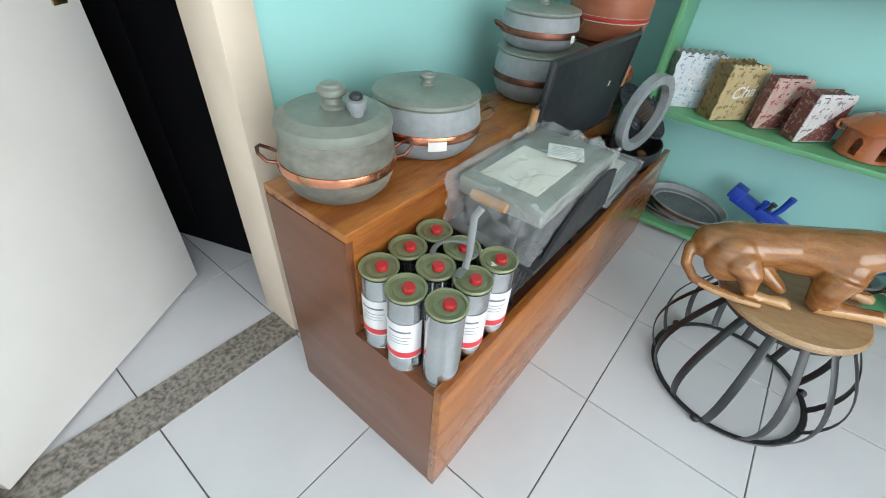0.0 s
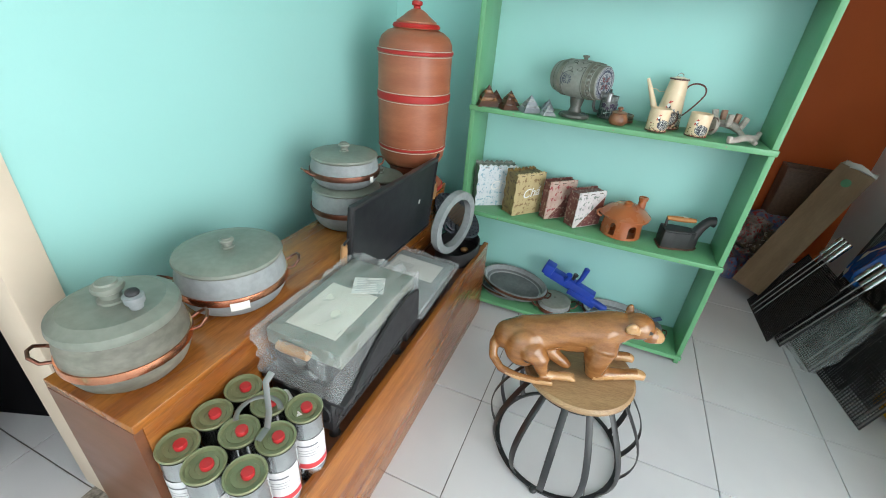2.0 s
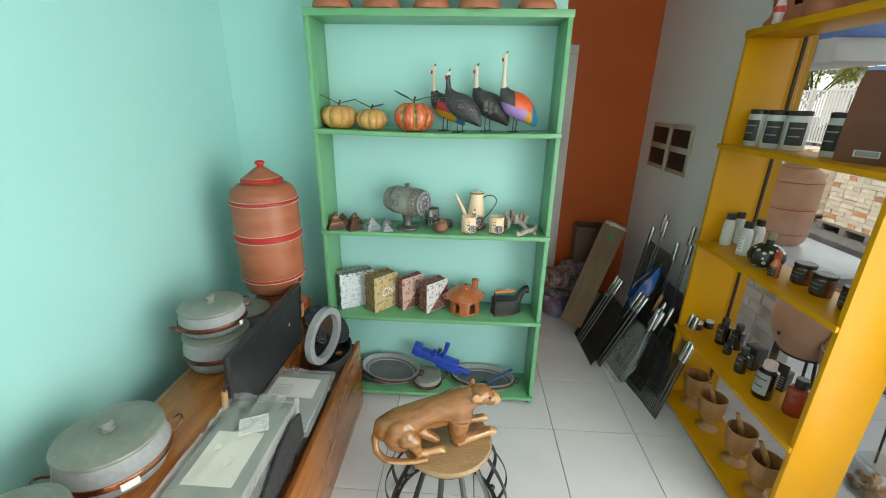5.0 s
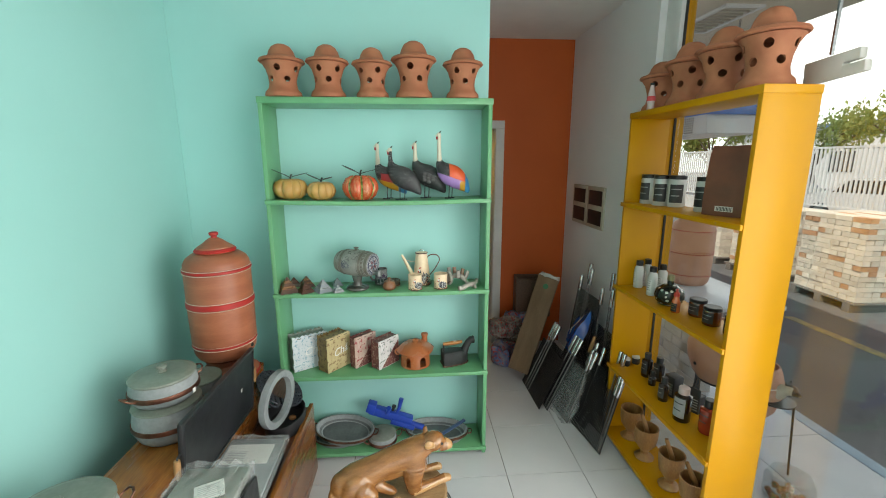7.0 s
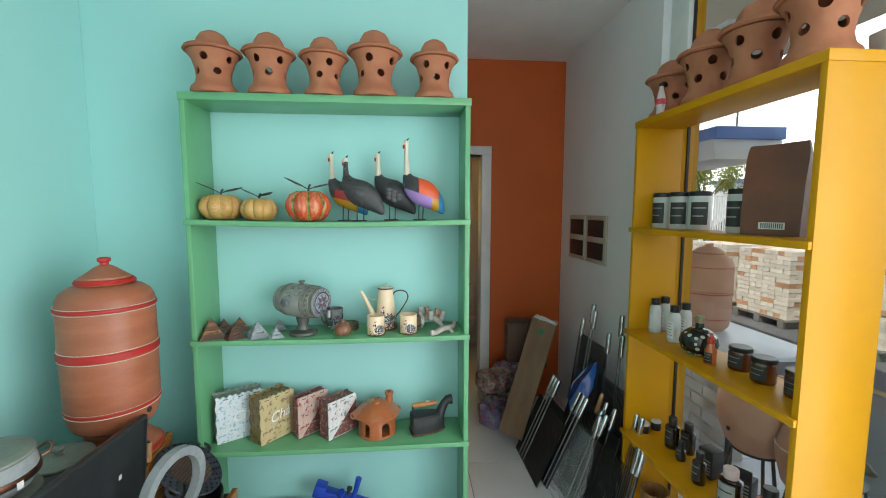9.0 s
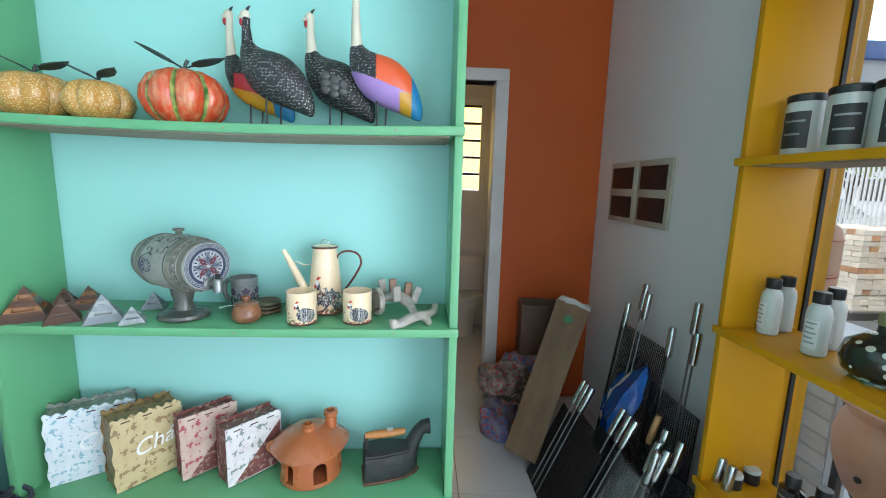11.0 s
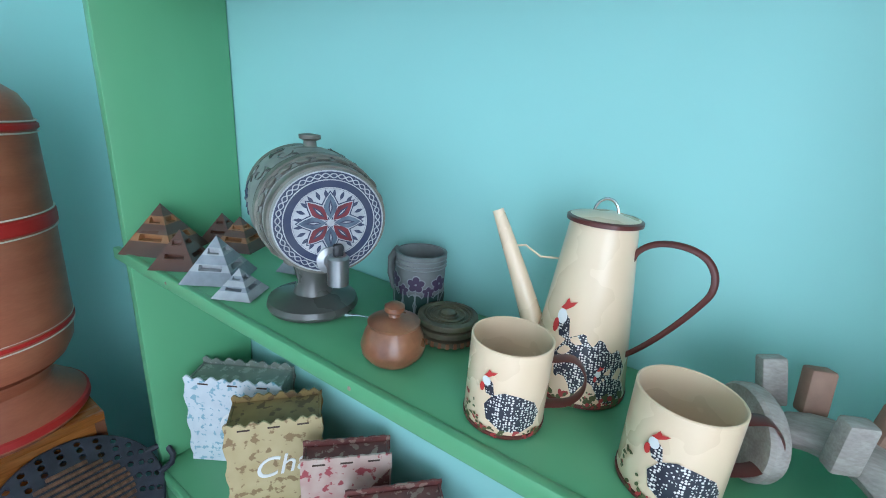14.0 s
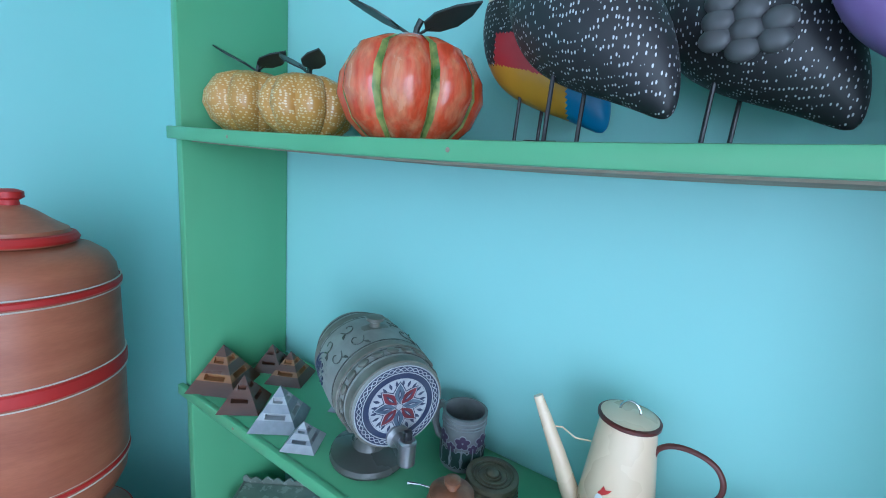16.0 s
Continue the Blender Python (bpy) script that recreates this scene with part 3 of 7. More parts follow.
part("knob", lathe(BM(), [(0.014, 0.743), (0.013, 0.752), (0.021, 0.757), (0.021, 0.768), (0.012, 0.772), (0, 0.772)], 24), BANDRED, cap, "red painted knob")
part("lid_band", lathe(BM(), [(0.0925, 0.677), (0.0945, 0.682), (0.0895, 0.691), (0.083, 0.6935)], 48, cap=False), BANDRED, cap)
for z0, z1, r in ((0.205, 0.216, 0.1485), (0.409, 0.437, 0.1535), (0.585, 0.598, 0.1535)):
    part("red_band", lathe(BM(), [(r - 0.002, z0), (r + 0.0015, z0 + 0.003), (r + 0.0015, z1 - 0.003), (r - 0.002, z1)], 56, cap=False), BANDRED, fl)
    for z in (z0 - 0.004, z1 + 0.003):
        part("white_line", lathe(BM(), [(r - 0.002, z - 0.0015), (r + 0.0008, z), (r - 0.002, z + 0.0015)], 56, cap=False), BANDWHITE, fl)
# no hole is cut; a black disc gives the dark inside of the tap opening
part("tap_hole", lathe(BM(), [(0, 0), (0.011, 0), (0.011, 0.004), (0, 0.004)], 20, look((0.1415, -0.029, 0.184), (-0.85, 0.177, 0.12)) @ Matrix.Translation((0, 0, -0.0025))), INK, fl, "dark empty tap hole")


# solvent tins
LABELINK = mat("faded_label_ink", (0.16, 0.16, 0.18), 0.5)
LABELM = mat("tin_label_paper", (0.72, 0.71, 0.72), 0.45)
def tin_can(m, turn, labelled, label):
    can = thing("tin_can", m, label, "can", "tin cans on the bench step")
    R, Hc = 0.039, 0.212
    part("body", lathe(BM(), [(0, 0), (R, 0), (R + 0.001, 0.003), (R - 0.0008, 0.007), (R - 0.0008, Hc - 0.007), (R + 0.001, Hc - 0.006), (0, Hc - 0.006)], 36), TIN, can)
    lid = part("lid", lathe(BM(), [(0, Hc - 0.004), (0.016, Hc - 0.004), (0.017, Hc - 0.0025), (0.026, Hc - 0.0025), (0.027, Hc - 0.004), (R - 0.005, Hc - 0.004), (R - 0.003, Hc + 0.003), (R + 0.001, Hc + 0.004), (R + 0.0025, Hc + 0.001), (R + 0.001, Hc - 0.003)], 36, cap=False), TINLID, can, "greenish lacquered tin lid")
    part("cap", lathe(BM(), [(0.0125, Hc - 0.003), (0.013, Hc + 0.005), (0.0115, Hc + 0.008), (0, Hc + 0.0085)], 20, Matrix.Translation((0.004, 0.003, 0))), REDCAP, lid, "red plastic screw cap")
    if labelled:
        s = cone_surface(R, R, 0.1, radians(turn))
        part("label", patch(BM(), quad(-0.045, 0.045, 0.045, 0.15), s, 0.0004), LABELM, can)
        part("label_stripe", patch(BM(), quad(-0.045, 0.049, 0.045, 0.066), s, 0.0009), LABELRED, can)
        ink = BM()
        patch(ink, quad(-0.03, 0.126, 0.018, 0.131), s, 0.0009)
        for k, w in enumerate((0.02, 0.012, 0.016)):
            patch(ink, quad(-0.028, 0.112 - 0.009 * k, w, 0.1135 - 0.009 * k), s, 0.0009)
        part("label_print", ink, LABELINK, can)
    return can


for x, y, t, lab in ((-0.214, 0.428, -62, 1), (-0.214, 0.512, -58, 1), (-0.212, 0.596, -50, 1), (-0.131, 0.505, -40, 1), (-0.133, 0.42, -60, 1), (-0.05, 0.44, 120, 0), (-0.053, 0.526, -50, 1), (-0.05, 0.612, -42, 1), (-0.129, 0.59, -45, 1)):
    tin_can(pose(x, y, 0.405, 0, 0, 0), t, lab, "silver tin with red cap and white label" if lab else "bare silver tin with red cap, label turned away")
mb = tube(BM(), [(-0.075, 0.50, 0.627), (-0.078, 0.53, 0.629), (-0.082, 0.545, 0.66), (-0.088, 0.556, 0.735), (-0.084, 0.572, 0.75)], 0.0075, 8, flat=0.2)
tube(mb, arc(-0.12, 0.55, 0.63, 0.045, 40, 230, 14, "xy"), 0.006, 8, flat=0.4)
solo("metal_bracket", mb, mat("dull_steel", (0.28, 0.28, 0.28), 0.45, metal=0.7), pose(0, 0, 0), "bent grey steel strip bracket lying on the tins", "bracket")
solo("paper_roll", lathe(BM(), [(0, 0), (0.011, 0), (0.012, 0.004), (0.012, 0.11), (0, 0.11)], 20, pose(-0.14, 0.645, 0.585, 80, 0, 60)), PAPER, pose(0, 0, 0), "rolled white paper tucked behind the tins", "paper")

# iron stove with a wrapped stone plate on top
PLASTIC = mat("cloudy_plastic_film", (0.62, 0.65, 0.66), 0.16, scale=9)
PLASTIC.node_tree.nodes["Principled BSDF"].inputs["Alpha"].default_value = 0.22
ST0, ST1 = 0.695, 1.085
sv = thing("iron_stove", pose(0, 0, 0.405), "black cast iron table stove with pierced ornament", "stove")
sb = bx(BM(), -0.235, ST0, 0.03, -0.042, ST1, 0.15, 0.006)
part("firebox", sb, IRON, sv)
part("rim", bx(BM(), -0.25, ST0 - 0.012, 0.15, 0.006, ST1 + 0.012, 0.165, 0.004), IRON, sv)
for x in (-0.225, -0.055):
    for y in (ST0 + 0.02, ST1 - 0.02):
        part("foot", lathe(BM(), [(0.016, 0), (0.012, 0.012), (0.014, 0.03)], 12, Matrix.Translation((x, y, 0))), IRON, sv)
for k in range(9):
    y = ST0 + 0.03 + k * (ST1 - ST0 - 0.06) / 8
    orn = tube(BM(), [(-0.04, y + 0.017 * math.cos(a), 0.09 + 0.026 * math.sin(a) * (1 if k % 2 else 0.8)) for a in [2 * math.pi * j / 14 for j in range(14)]], 0.0035, 6, True)
    tube(orn, [(-0.04, y - 0.018, 0.045), (-0.038, y, 0.062), (-0.04, y + 0.018, 0.045)], 0.003, 6)
    tube(orn, [(-0.04, y - 0.018, 0.135), (-0.038, y, 0.118), (-0.04, y + 0.018, 0.135)], 0.003, 6)
    part("ornament", orn, IRON, sv)
for k in range(4):
    x = -0.215 + k * 0.05
    orn = tube(BM(), [(x + 0.017 * math.cos(a), ST0 - 0.002, 0.09 + 0.026 * math.sin(a)) for a in [2 * math.pi * j / 14 for j in range(14)]], 0.0035, 6, True)
    part("ornament", orn, IRON, sv)
# added black sheet: shows the dark stove where the film edge lifts
arch_outline = [(ST0 + 0.03, 0.165)] + [(ST0 + 0.03 + 0.30 * k / 12, 0.165 + 0.115 * math.sin(math.pi / 2 * k / 12) ** 0.8) for k in range(1, 13)] + [(ST1 + 0.005, 0.262), (ST1 + 0.01, 0.165)]
part("arched_guard", prism(BM(), arch_outline, 0, 0.008, Matrix(((0, 0, 1, -0.003), (1, 0, 0, 0), (0, 1, 0, 0), (0, 0, 0, 1)))), IRON, sv, "black arched side plate")
wp = thing("wrapped_stone_plate", pose(0, 0, 0.572), "soapstone plate with wooden handle wrapped in plastic film", "stone plate")
part("plate", bx(BM(), -0.236, ST0 + 0.012, 0.088, -0.014, ST1 + 0.01, 0.135, 0.006), SOAPLID, wp)
part("lower_plate", bx(BM(), -0.22, ST0 + 0.015, 0.002, -0.066, ST1 - 0.03, 0.087, 0.006), IRON, wp)
part("paper_insert", bx(BM(), -0.205, ST0 + 0.05, 0.136, -0.055, ST0 + 0.25, 0.1375), mat("aged_paper", (0.78, 0.76, 0.68), 0.7), wp, "cream paper leaflet under the film")
part("price_label", bx(BM(), -0.045, -0.04, 0.0, 0.045, 0.04, 0.001, 0, pose(-0.10, ST0 + 0.275, 0.146, 0, 0, 25)), PAPER, wp, "white printed sticker")
pr = BM()
for k in range(7):
    bx(pr, -0.035, -0.03 + k * 0.009, 0.0012, 0.035 - 0.008 * (k % 3), -0.027 + k * 0.009, 0.0018, 0, pose(-0.10, ST0 + 0.275, 0.146, 0, 0, 25))
part("label_print", pr, mat("grey_print", (0.5, 0.5, 0.5), 0.6), wp)
part("wooden_handle", lathe(BM(), [(0, 0), (0.012, 0), (0.014, 0.02), (0.012, 0.09), (0, 0.09)], 18, pose(-0.185, ST0 - 0.002, 0.112, 0, 90, 0)), HANDLEWOOD, wp)
film = bx(BM(), -0.25, ST0 - 0.022, 0.002, -0.007, ST1 + 0.03, 0.146)
bmesh.ops.subdivide_edges(film, edges=film.edges, cuts=34, use_grid_fill=True)
for v in film.verts:
    k = (0.5 - abs(noise.noise(v.co * 15)) * 1.6) * 0.017 - 0.003 + (0.4 - abs(noise.noise(v.co * 37)) * 1.5) * 0.010
    top = (v.co.z - 0.002) / 0.144
    v.co += Vector((-abs(k) if v.co.x > -0.05 else abs(k) * 0.5, k * 1.3 if v.co.y < ST0 + 0.02 else k * 0.5, k * 0.9 * top))
    v.co.z = max(v.co.z, 0.001)
fo = part("film", film, PLASTIC, wp, "crumpled clear plastic film")
fo.visible_shadow = False

sb2 = thing("stone_slab", pose(-0.132, 1.31, 0.545, -5, 4, 3), "flat grey soapstone slab with leaflet in plastic film", "stone slab")
part("slab", bx(BM(), -0.118, -0.185, -0.02, 0.118, 0.19, 0.0, 0.005), SOAPPALE, sb2)
part("paper_insert", bx(BM(), -0.105, 0.0, 0.001, 0.085, 0.14, 0.002), PAPER, sb2)
pr = BM()
for k in range(6):
    bx(pr, -0.09, 0.02 + k * 0.012, 0.0022, -0.015, 0.026 + k * 0.012, 0.003)
part("label_print", pr, bpy.data.materials["grey_print"], sb2)
film = bx(BM(), -0.13, -0.2, -0.025, 0.13, 0.21, 0.006)
bmesh.ops.subdivide_edges(film, edges=film.edges, cuts=12, use_grid_fill=True)
for v in film.verts:
    k = noise.noise(v.co * 30) * 0.006
    v.co += Vector((k, k, k * 0.8))
fo = part("film", film, PLASTIC, sb2)
fo.visible_shadow = False
stand = solo("packing_box", bx(BM(), -0.25, 1.12, 0.405, -0.045, 1.52, 0.505, 0.004), IRON, pose(0, 0, 0), "black iron box holding up the stone slab", "box")

ring = lathe(BM(), [(0.098, -0.014), (0.127, -0.014), (0.128, 0.0), (0.127, 0.014), (0.098, 0.014), (0.097, 0), (0.098, -0.014)], 56, cap=False)
solo("stone_ring", ring, SOAPPALE, Matrix.Translation((-0.094, 1.64, 0.643)) @ look((0, 0, 0), (-0.96, 0.22, 0.05)) @ Matrix.Scale(1.10, 4), "upright grey soapstone ring leaning on the slab", "ring")
rp = thing("black_roasting_pan", pose(-0.115, 1.79, 0.405), "deep black iron roasting pan at the bench end", "pan")
part("pan", shaped(prism(BM(), [(0.1 * math.cos(2 * math.pi * k / 32) * (1 + 0.0), 0.15 * math.sin(2 * math.pi * k / 32)) for k in range(32)], 0, 0.068), [("BOOLEAN", {"cutter": prism(BM(), [(0.094 * math.cos(2 * math.pi * k / 32), 0.144 * math.sin(2 * math.pi * k / 32)) for k in range(32)], 0.008, 0.1)})]), IRON, rp)
part("knob", ball(BM(), (0.03, 0.02, 0.022), (0.02, 0.016, 0.014), 14), TURNEDWOOD, rp, "brown knob lying inside")

tr = thing("griddle_tray", pose(-0.262, 1.41, 0.552, 0, 5, -1.5), "large black enamelled griddle leaning upright on the step", "griddle")
gb = shaped(bx(BM(), -0.012, -0.315, 0, 0.012, 0.315, 0.335, 0.010), [("BOOLEAN", {"cutter": bx(BM(), 0.004, -0.302, 0.013, 0.05, 0.302, 0.322, 0.004)})])
part("plate", gb, BLACKPAINT, tr)
part("price_label", bx(BM(), 0.0045, 0.175, 0.165, 0.0055, 0.187, 0.182), PAPER, tr)
for y in (-1, 1):
    part("handle_bracket", tube(BM(), [(0, y * 0.312, 0.12), (0, y * 0.335, 0.125), (0, y * 0.335, 0.215), (0, y * 0.312, 0.22)], 0.004, 8), BLACKPAINT, tr)
    part("grip", lathe(BM(), [(0, 0), (0.010, 0), (0.0115, 0.02), (0.0115, 0.055), (0.010, 0.075), (0, 0.075)], 16, Matrix.Translation((0.0, y * 0.337, 0.132))), HANDLEWOOD, tr, "pale turned wooden grip")

STRIPEWOOD = mat("ribbed_wood", (0.20, 0.10, 0.05), 0.5, color2=(0.07, 0.035, 0.02), scale=6, stretch=(1, 14, 1), grain=0.3)
gp = thing("grill_pan", Matrix.Translation((-0.155, 1.855, 0.575)) @ Matrix.Rotation(radians(36), 4, "Y") @ Matrix.Scale(0.80, 4), "round blue-black cast iron grill pan with honeycomb rim", "pan")
cut = BM()
for ringr, n in ((0.118, 20), (0.137, 23), (0.154, 26)):
    for k in range(n):
        a = 2 * math.pi * (k + (0.5 if ringr == 0.137 else 0)) / n
        lathe(cut, [(0.0078, -0.02), (0.0078, 0.03)], 6, Matrix.Translation((ringr * math.cos(a), ringr * math.sin(a), 0)))
part("plate", shaped(lathe(BM(), [(0, 0), (0.165, 0), (0.17, 0.006), (0.165, 0.012), (0, 0.012)], 56), [("BOOLEAN", {"cutter": cut})]), IRONBLUE, gp)
rb = BM()
for k in range(13):
    x = -0.096 + 0.016 * k
    w = math.sqrt(max(0.104 ** 2 - x * x, 0.0004))
    bx(rb, x - 0.005, -w, 0.012, x + 0.005, w, 0.017, 0.0015)
part("ribs", rb, STRIPEWOOD, gp, "brown rusted grilling ribs")
for a in (95, 275):
    m = Matrix.Rotation(radians(a), 4, "Z")
    part("handle", tube(BM(), [(0.155, -0.035, 0.006), (0.19, -0.03, 0.007), (0.203, -0.014, 0.008), (0.203, 0.014, 0.008), (0.19, 0.03, 0.007), (0.155, 0.035, 0.006)], 0.008, 8, m=m), IRONBLUE, gp)

# ---- stool and carved cat ----
SX, SY = 0.530, 1.288
st = thing("wire_stool", pose(SX, SY, 0, 0, 0, 8) @ Matrix.Diagonal((1.10, 1.10, 1.03, 1)), "round wooden stool on a black iron strap cage", "stool")
part("seat", lathe(BM(), [(0, 0.362), (0.155, 0.362), (0.168, 0.368), (0.170, 0.378), (0.163, 0.388), (0.13, 0.390), (0, 0.390)], 56), SEATWOOD, st)
part("top_ring", lathe(BM(), [(0.146, 0.342), (0.150, 0.342), (0.150, 0.362), (0.146, 0.362), (0.146, 0.342)], 48, cap=False), BLACKPAINT, st)
part("foot_ring", tube(BM(), arc(0, 0, 0.012, 0.207, 0, 353, 52, "xy"), 0.009, 8, True, flat=0.45), BLACKPAINT, st)
for k in range(14):
    a = 360 * k / 14
    pts = []
    for j in range(13):
        u = j / 12
        z = 0.008 + 0.352 * u
        r = 0.205 + (0.148 - 0.205) * u + 0.062 * math.sin(math.pi * u ** 0.9)
        pts.append((r, 0.0, z))
    part("strap", tube(BM(), pts, 0.0105, 8, flat=0.2, m=Matrix.Rotation(radians(a), 4, "Z")), BLACKPAINT, st)
for a in (18, 138, 252):
    part("bolt", ball(BM(), (0.215 * math.cos(radians(a)), 0.215 * math.sin(radians(a)), 0.014), (0.013, 0.013, 0.012), 12), BLACKPAINT, st)

cat = BM()
spine = [(-0.243, 0.0, 0.104), (-0.222, 0.0, 0.116), (-0.172, 0.002, 0.122), (-0.10, 0.004, 0.143), (-0.04, 0.004, 0.163), (0.03, 0.002, 0.176), (0.075, 0.0, 0.185), (0.11, -0.004, 0.208), (0.14, -0.012, 0.226)]
tube(cat, spine, [0.026, 0.050, 0.066, 0.060, 0.056, 0.060, 0.064, 0.054, 0.044], 24)
for c, r in (((0.163, -0.018, 0.231), (0.050, 0.045, 0.044)), ((0.205, -0.026, 0.208), (0.036, 0.030, 0.029)), ((0.226, -0.030, 0.203), (0.021, 0.021, 0.022)),
             ((-0.168, -0.040, 0.098), (0.066, 0.040, 0.078)), ((-0.165, 0.042, 0.09), (0.062, 0.036, 0.07)), ((0.072, -0.034, 0.142), (0.050, 0.036, 0.072)), ((0.08, 0.038, 0.135), (0.046, 0.034, 0.066)), ((0.080, 0.0, 0.122), (0.058, 0.050, 0.078)), ((-0.02, 0.0, 0.135), (0.10, 0.045, 0.055)), ((-0.222, 0.0, 0.112), (0.048, 0.048, 0.056))):
    ball(cat, c, r, 24)
for pts, r in (([(-0.150, -0.052, 0.105), (-0.118, -0.066, 0.078), (-0.104, -0.072, 0.028)], [0.046, 0.033, 0.018]),
               ([(-0.112, -0.070, 0.019), (-0.06, -0.067, 0.016), (-0.006, -0.062, 0.015)], [0.020, 0.0145, 0.017]),
               ([(-0.15, 0.052, 0.075), (-0.11, 0.064, 0.030), (-0.03, 0.066, 0.016)], [0.034, 0.022, 0.015]),
               ([(-0.10, 0.0, 0.085), (-0.055, -0.012, 0.052), (-0.022, -0.018, 0.030)], [0.034, 0.024, 0.020]),
               ([(0.072, -0.036, 0.140), (0.064, -0.040, 0.080), (0.066, -0.040, 0.036)], [0.050, 0.041, 0.031]),
               ([(0.062, -0.042, 0.030), (0.11, -0.036, 0.024), (0.17, -0.026, 0.021), (0.222, -0.016, 0.020)], [0.029, 0.024, 0.019, 0.021]),
               ([(0.085, 0.042, 0.12), (0.10, 0.050, 0.055), (0.15, 0.058, 0.024), (0.212, 0.064, 0.018)], [0.036, 0.026, 0.018, 0.019]),
               ([(-0.246, 0.0, 0.112), (-0.266, -0.014, 0.082), (-0.264, -0.040, 0.044), (-0.236, -0.066, 0.018), (-0.185, -0.086, 0.013), (-0.125, -0.096, 0.012), (-0.07, -0.098, 0.011)], [0.020, 0.0165, 0.015, 0.014, 0.013, 0.012, 0.010])):
    tube(cat, pts, r, 14)
for c, r in (((-0.150, -0.052, 0.105), 0.046), ((0.066, -0.042, 0.036), 0.031), ((0.226, -0.016, 0.018), 0.022), ((0.214, 0.064, 0.017), 0.020), ((-0.020, -0.019, 0.028), 0.019)):
    ball(cat, c, (r, r * 0.95, r if r > 0.025 else 0.016), 20)
ball(cat, (0.128, -0.060, 0.248), (0.021, 0.009, 0.022), 16)
ball(cat, (0.140, 0.022, 0.266), (0.012, 0.010, 0.020), 16)
for x, y, s1 in ((0.240, -0.015, 1), (0.228, 0.065, 1), (0.006, -0.062, 1)):
    for dy in (-0.013, 0, 0.013):
        tube(cat, [(x - 0.03, y + dy * 0.8, 0.016), (x, y + dy, 0.011)], [0.0085, 0.0075], 8)
cat = shaped(cat, [("REMESH", {"voxel": 0.0034}), ("SMOOTH", {"rounds": 14})])
ball(cat, (0.188, -0.0565, 0.236), (0.0065, 0.003, 0.0055), 12)
ball(cat, (0.2445, -0.031, 0.2115), (0.003, 0.006, 0.004), 10)
co = solo("carved_animal_statue", cat, CARVED, pose(0.497, 1.272, 0.4025, 0, 0, 17) @ Matrix.Diagonal((1.0, 1.0, 0.94, 1)), "polished carved wooden crouching wild cat on the stool", "statue")


def cat_tone(p):
    if (p - Vector((0.188, -0.0575, 0.236))).length < 0.0075 or (p - Vector((0.2455, -0.031, 0.2115))).length < 0.0068:
        return 2
    paw = p.z < 0.034 and (p.x > 0.06 or -0.13 < p.x < 0.02 and -0.084 < p.y < -0.045)
    ear = p.y < -0.058 and p.z > 0.226 and p.x < 0.155
    return 1 if paw or ear or p.x > 0.214 or (p.z < 0.02 and p.y < -0.084) else 0


paint(co, (CARVEDPALE, INK), cat_tone)


# ---- green shelf: bottom level ----
DARKSTONE = mat("dark_stone", (0.15, 0.165, 0.17), 0.5, color2=(0.10, 0.11, 0.115), scale=9, grain=0.2, bump=0.1)
BLUE = mat("blue_enamel_paint", (0.012, 0.055, 0.42), 0.35, color2=(0.01, 0.045, 0.33), scale=10)


def stone_tray(m, rx, ry, h, label):
    t = thing("stone_tray", m, label, "tray", "stone trays on the bottom shelf")
    sc = Matrix.Diagonal((rx, ry, 1, 1))
    part("dish", lathe(BM(), [(0, 0), (0.78, 0), (0.9, h * 0.4), (0.97, h), (0.92, h), (0.85, h * 0.55), (0.75, h * 0.35), (0, h * 0.35)], 56, sc), SOAPPALE, t)
    part("inner_face", lathe(BM(), [(0, h * 0.36), (0.76, h * 0.36), (0.855, h * 0.58)], 56, sc, cap=False), DARKSTONE, t, "dark stone inner face")
    part("band", lathe(BM(), [(0.955, h * 0.62), (0.985, h * 0.64), (0.995, h * 0.86), (0.965, h * 0.88)], 56, sc, cap=False), COPPERDARK, t)
    for k in (0, 180):
        mm = Matrix.Rotation(radians(k), 4, "Z") @ Matrix.Translation((rx * 0.97, 0, h * 0.75))
        part("handle", tube(BM(), [(0, -0.025, 0), (0.02, -0.02, 0.004), (0.024, 0, 0.006), (0.02, 0.02, 0.004), (0, 0.025, 0)], 0.004, 8, m=mm), COPPERDARK, t)
    return t


stone_tray(pose(0.085, 2.112, Z0, 0, 0, -6), 0.15, 0.10, 0.045, "oval grey soapstone tray at the bottom of a pile")
stone_tray(pose(0.140, 2.095, Z0 + 0.050, 8, 3, -8), 0.190, 0.118, 0.060, "oval grey soapstone tray with copper band")
stone_tray(pose(0.715, 2.105, Z0, 0, 0, -8), 0.205, 0.116, 0.066, "large oval grey soapstone tray holding a tool")
stone_pot(pose(0.372, 2.072, Z0), 0.088, 0.062, SOAPPALE, SOAPLID, COPPERDARK, "small lidded soapstone pan with copper band", 20, lid_h=0.014, knob=0.006, group="bottom shelf pots")
pump = thing("blue_clamp", Matrix.Translation((0.455, 2.12, 0.205)) @ Euler((0, radians(18), radians(-4))).to_matrix().to_4x4(), "blue painted iron clamp tool with lever handles", "tool")
part("body", bx(BM(), -0.17, -0.026, -0.028, 0.11, 0.026, 0.026, 0.006), BLUE, pump)
part("jaw", bx(BM(), -0.19, -0.03, -0.018, -0.135, 0.03, 0.045, 0.006), BLUE, pump)
part("rail", bx(BM(), -0.02, -0.034, -0.045, 0.135, 0.0, -0.012, 0.004), BLUE, pump)
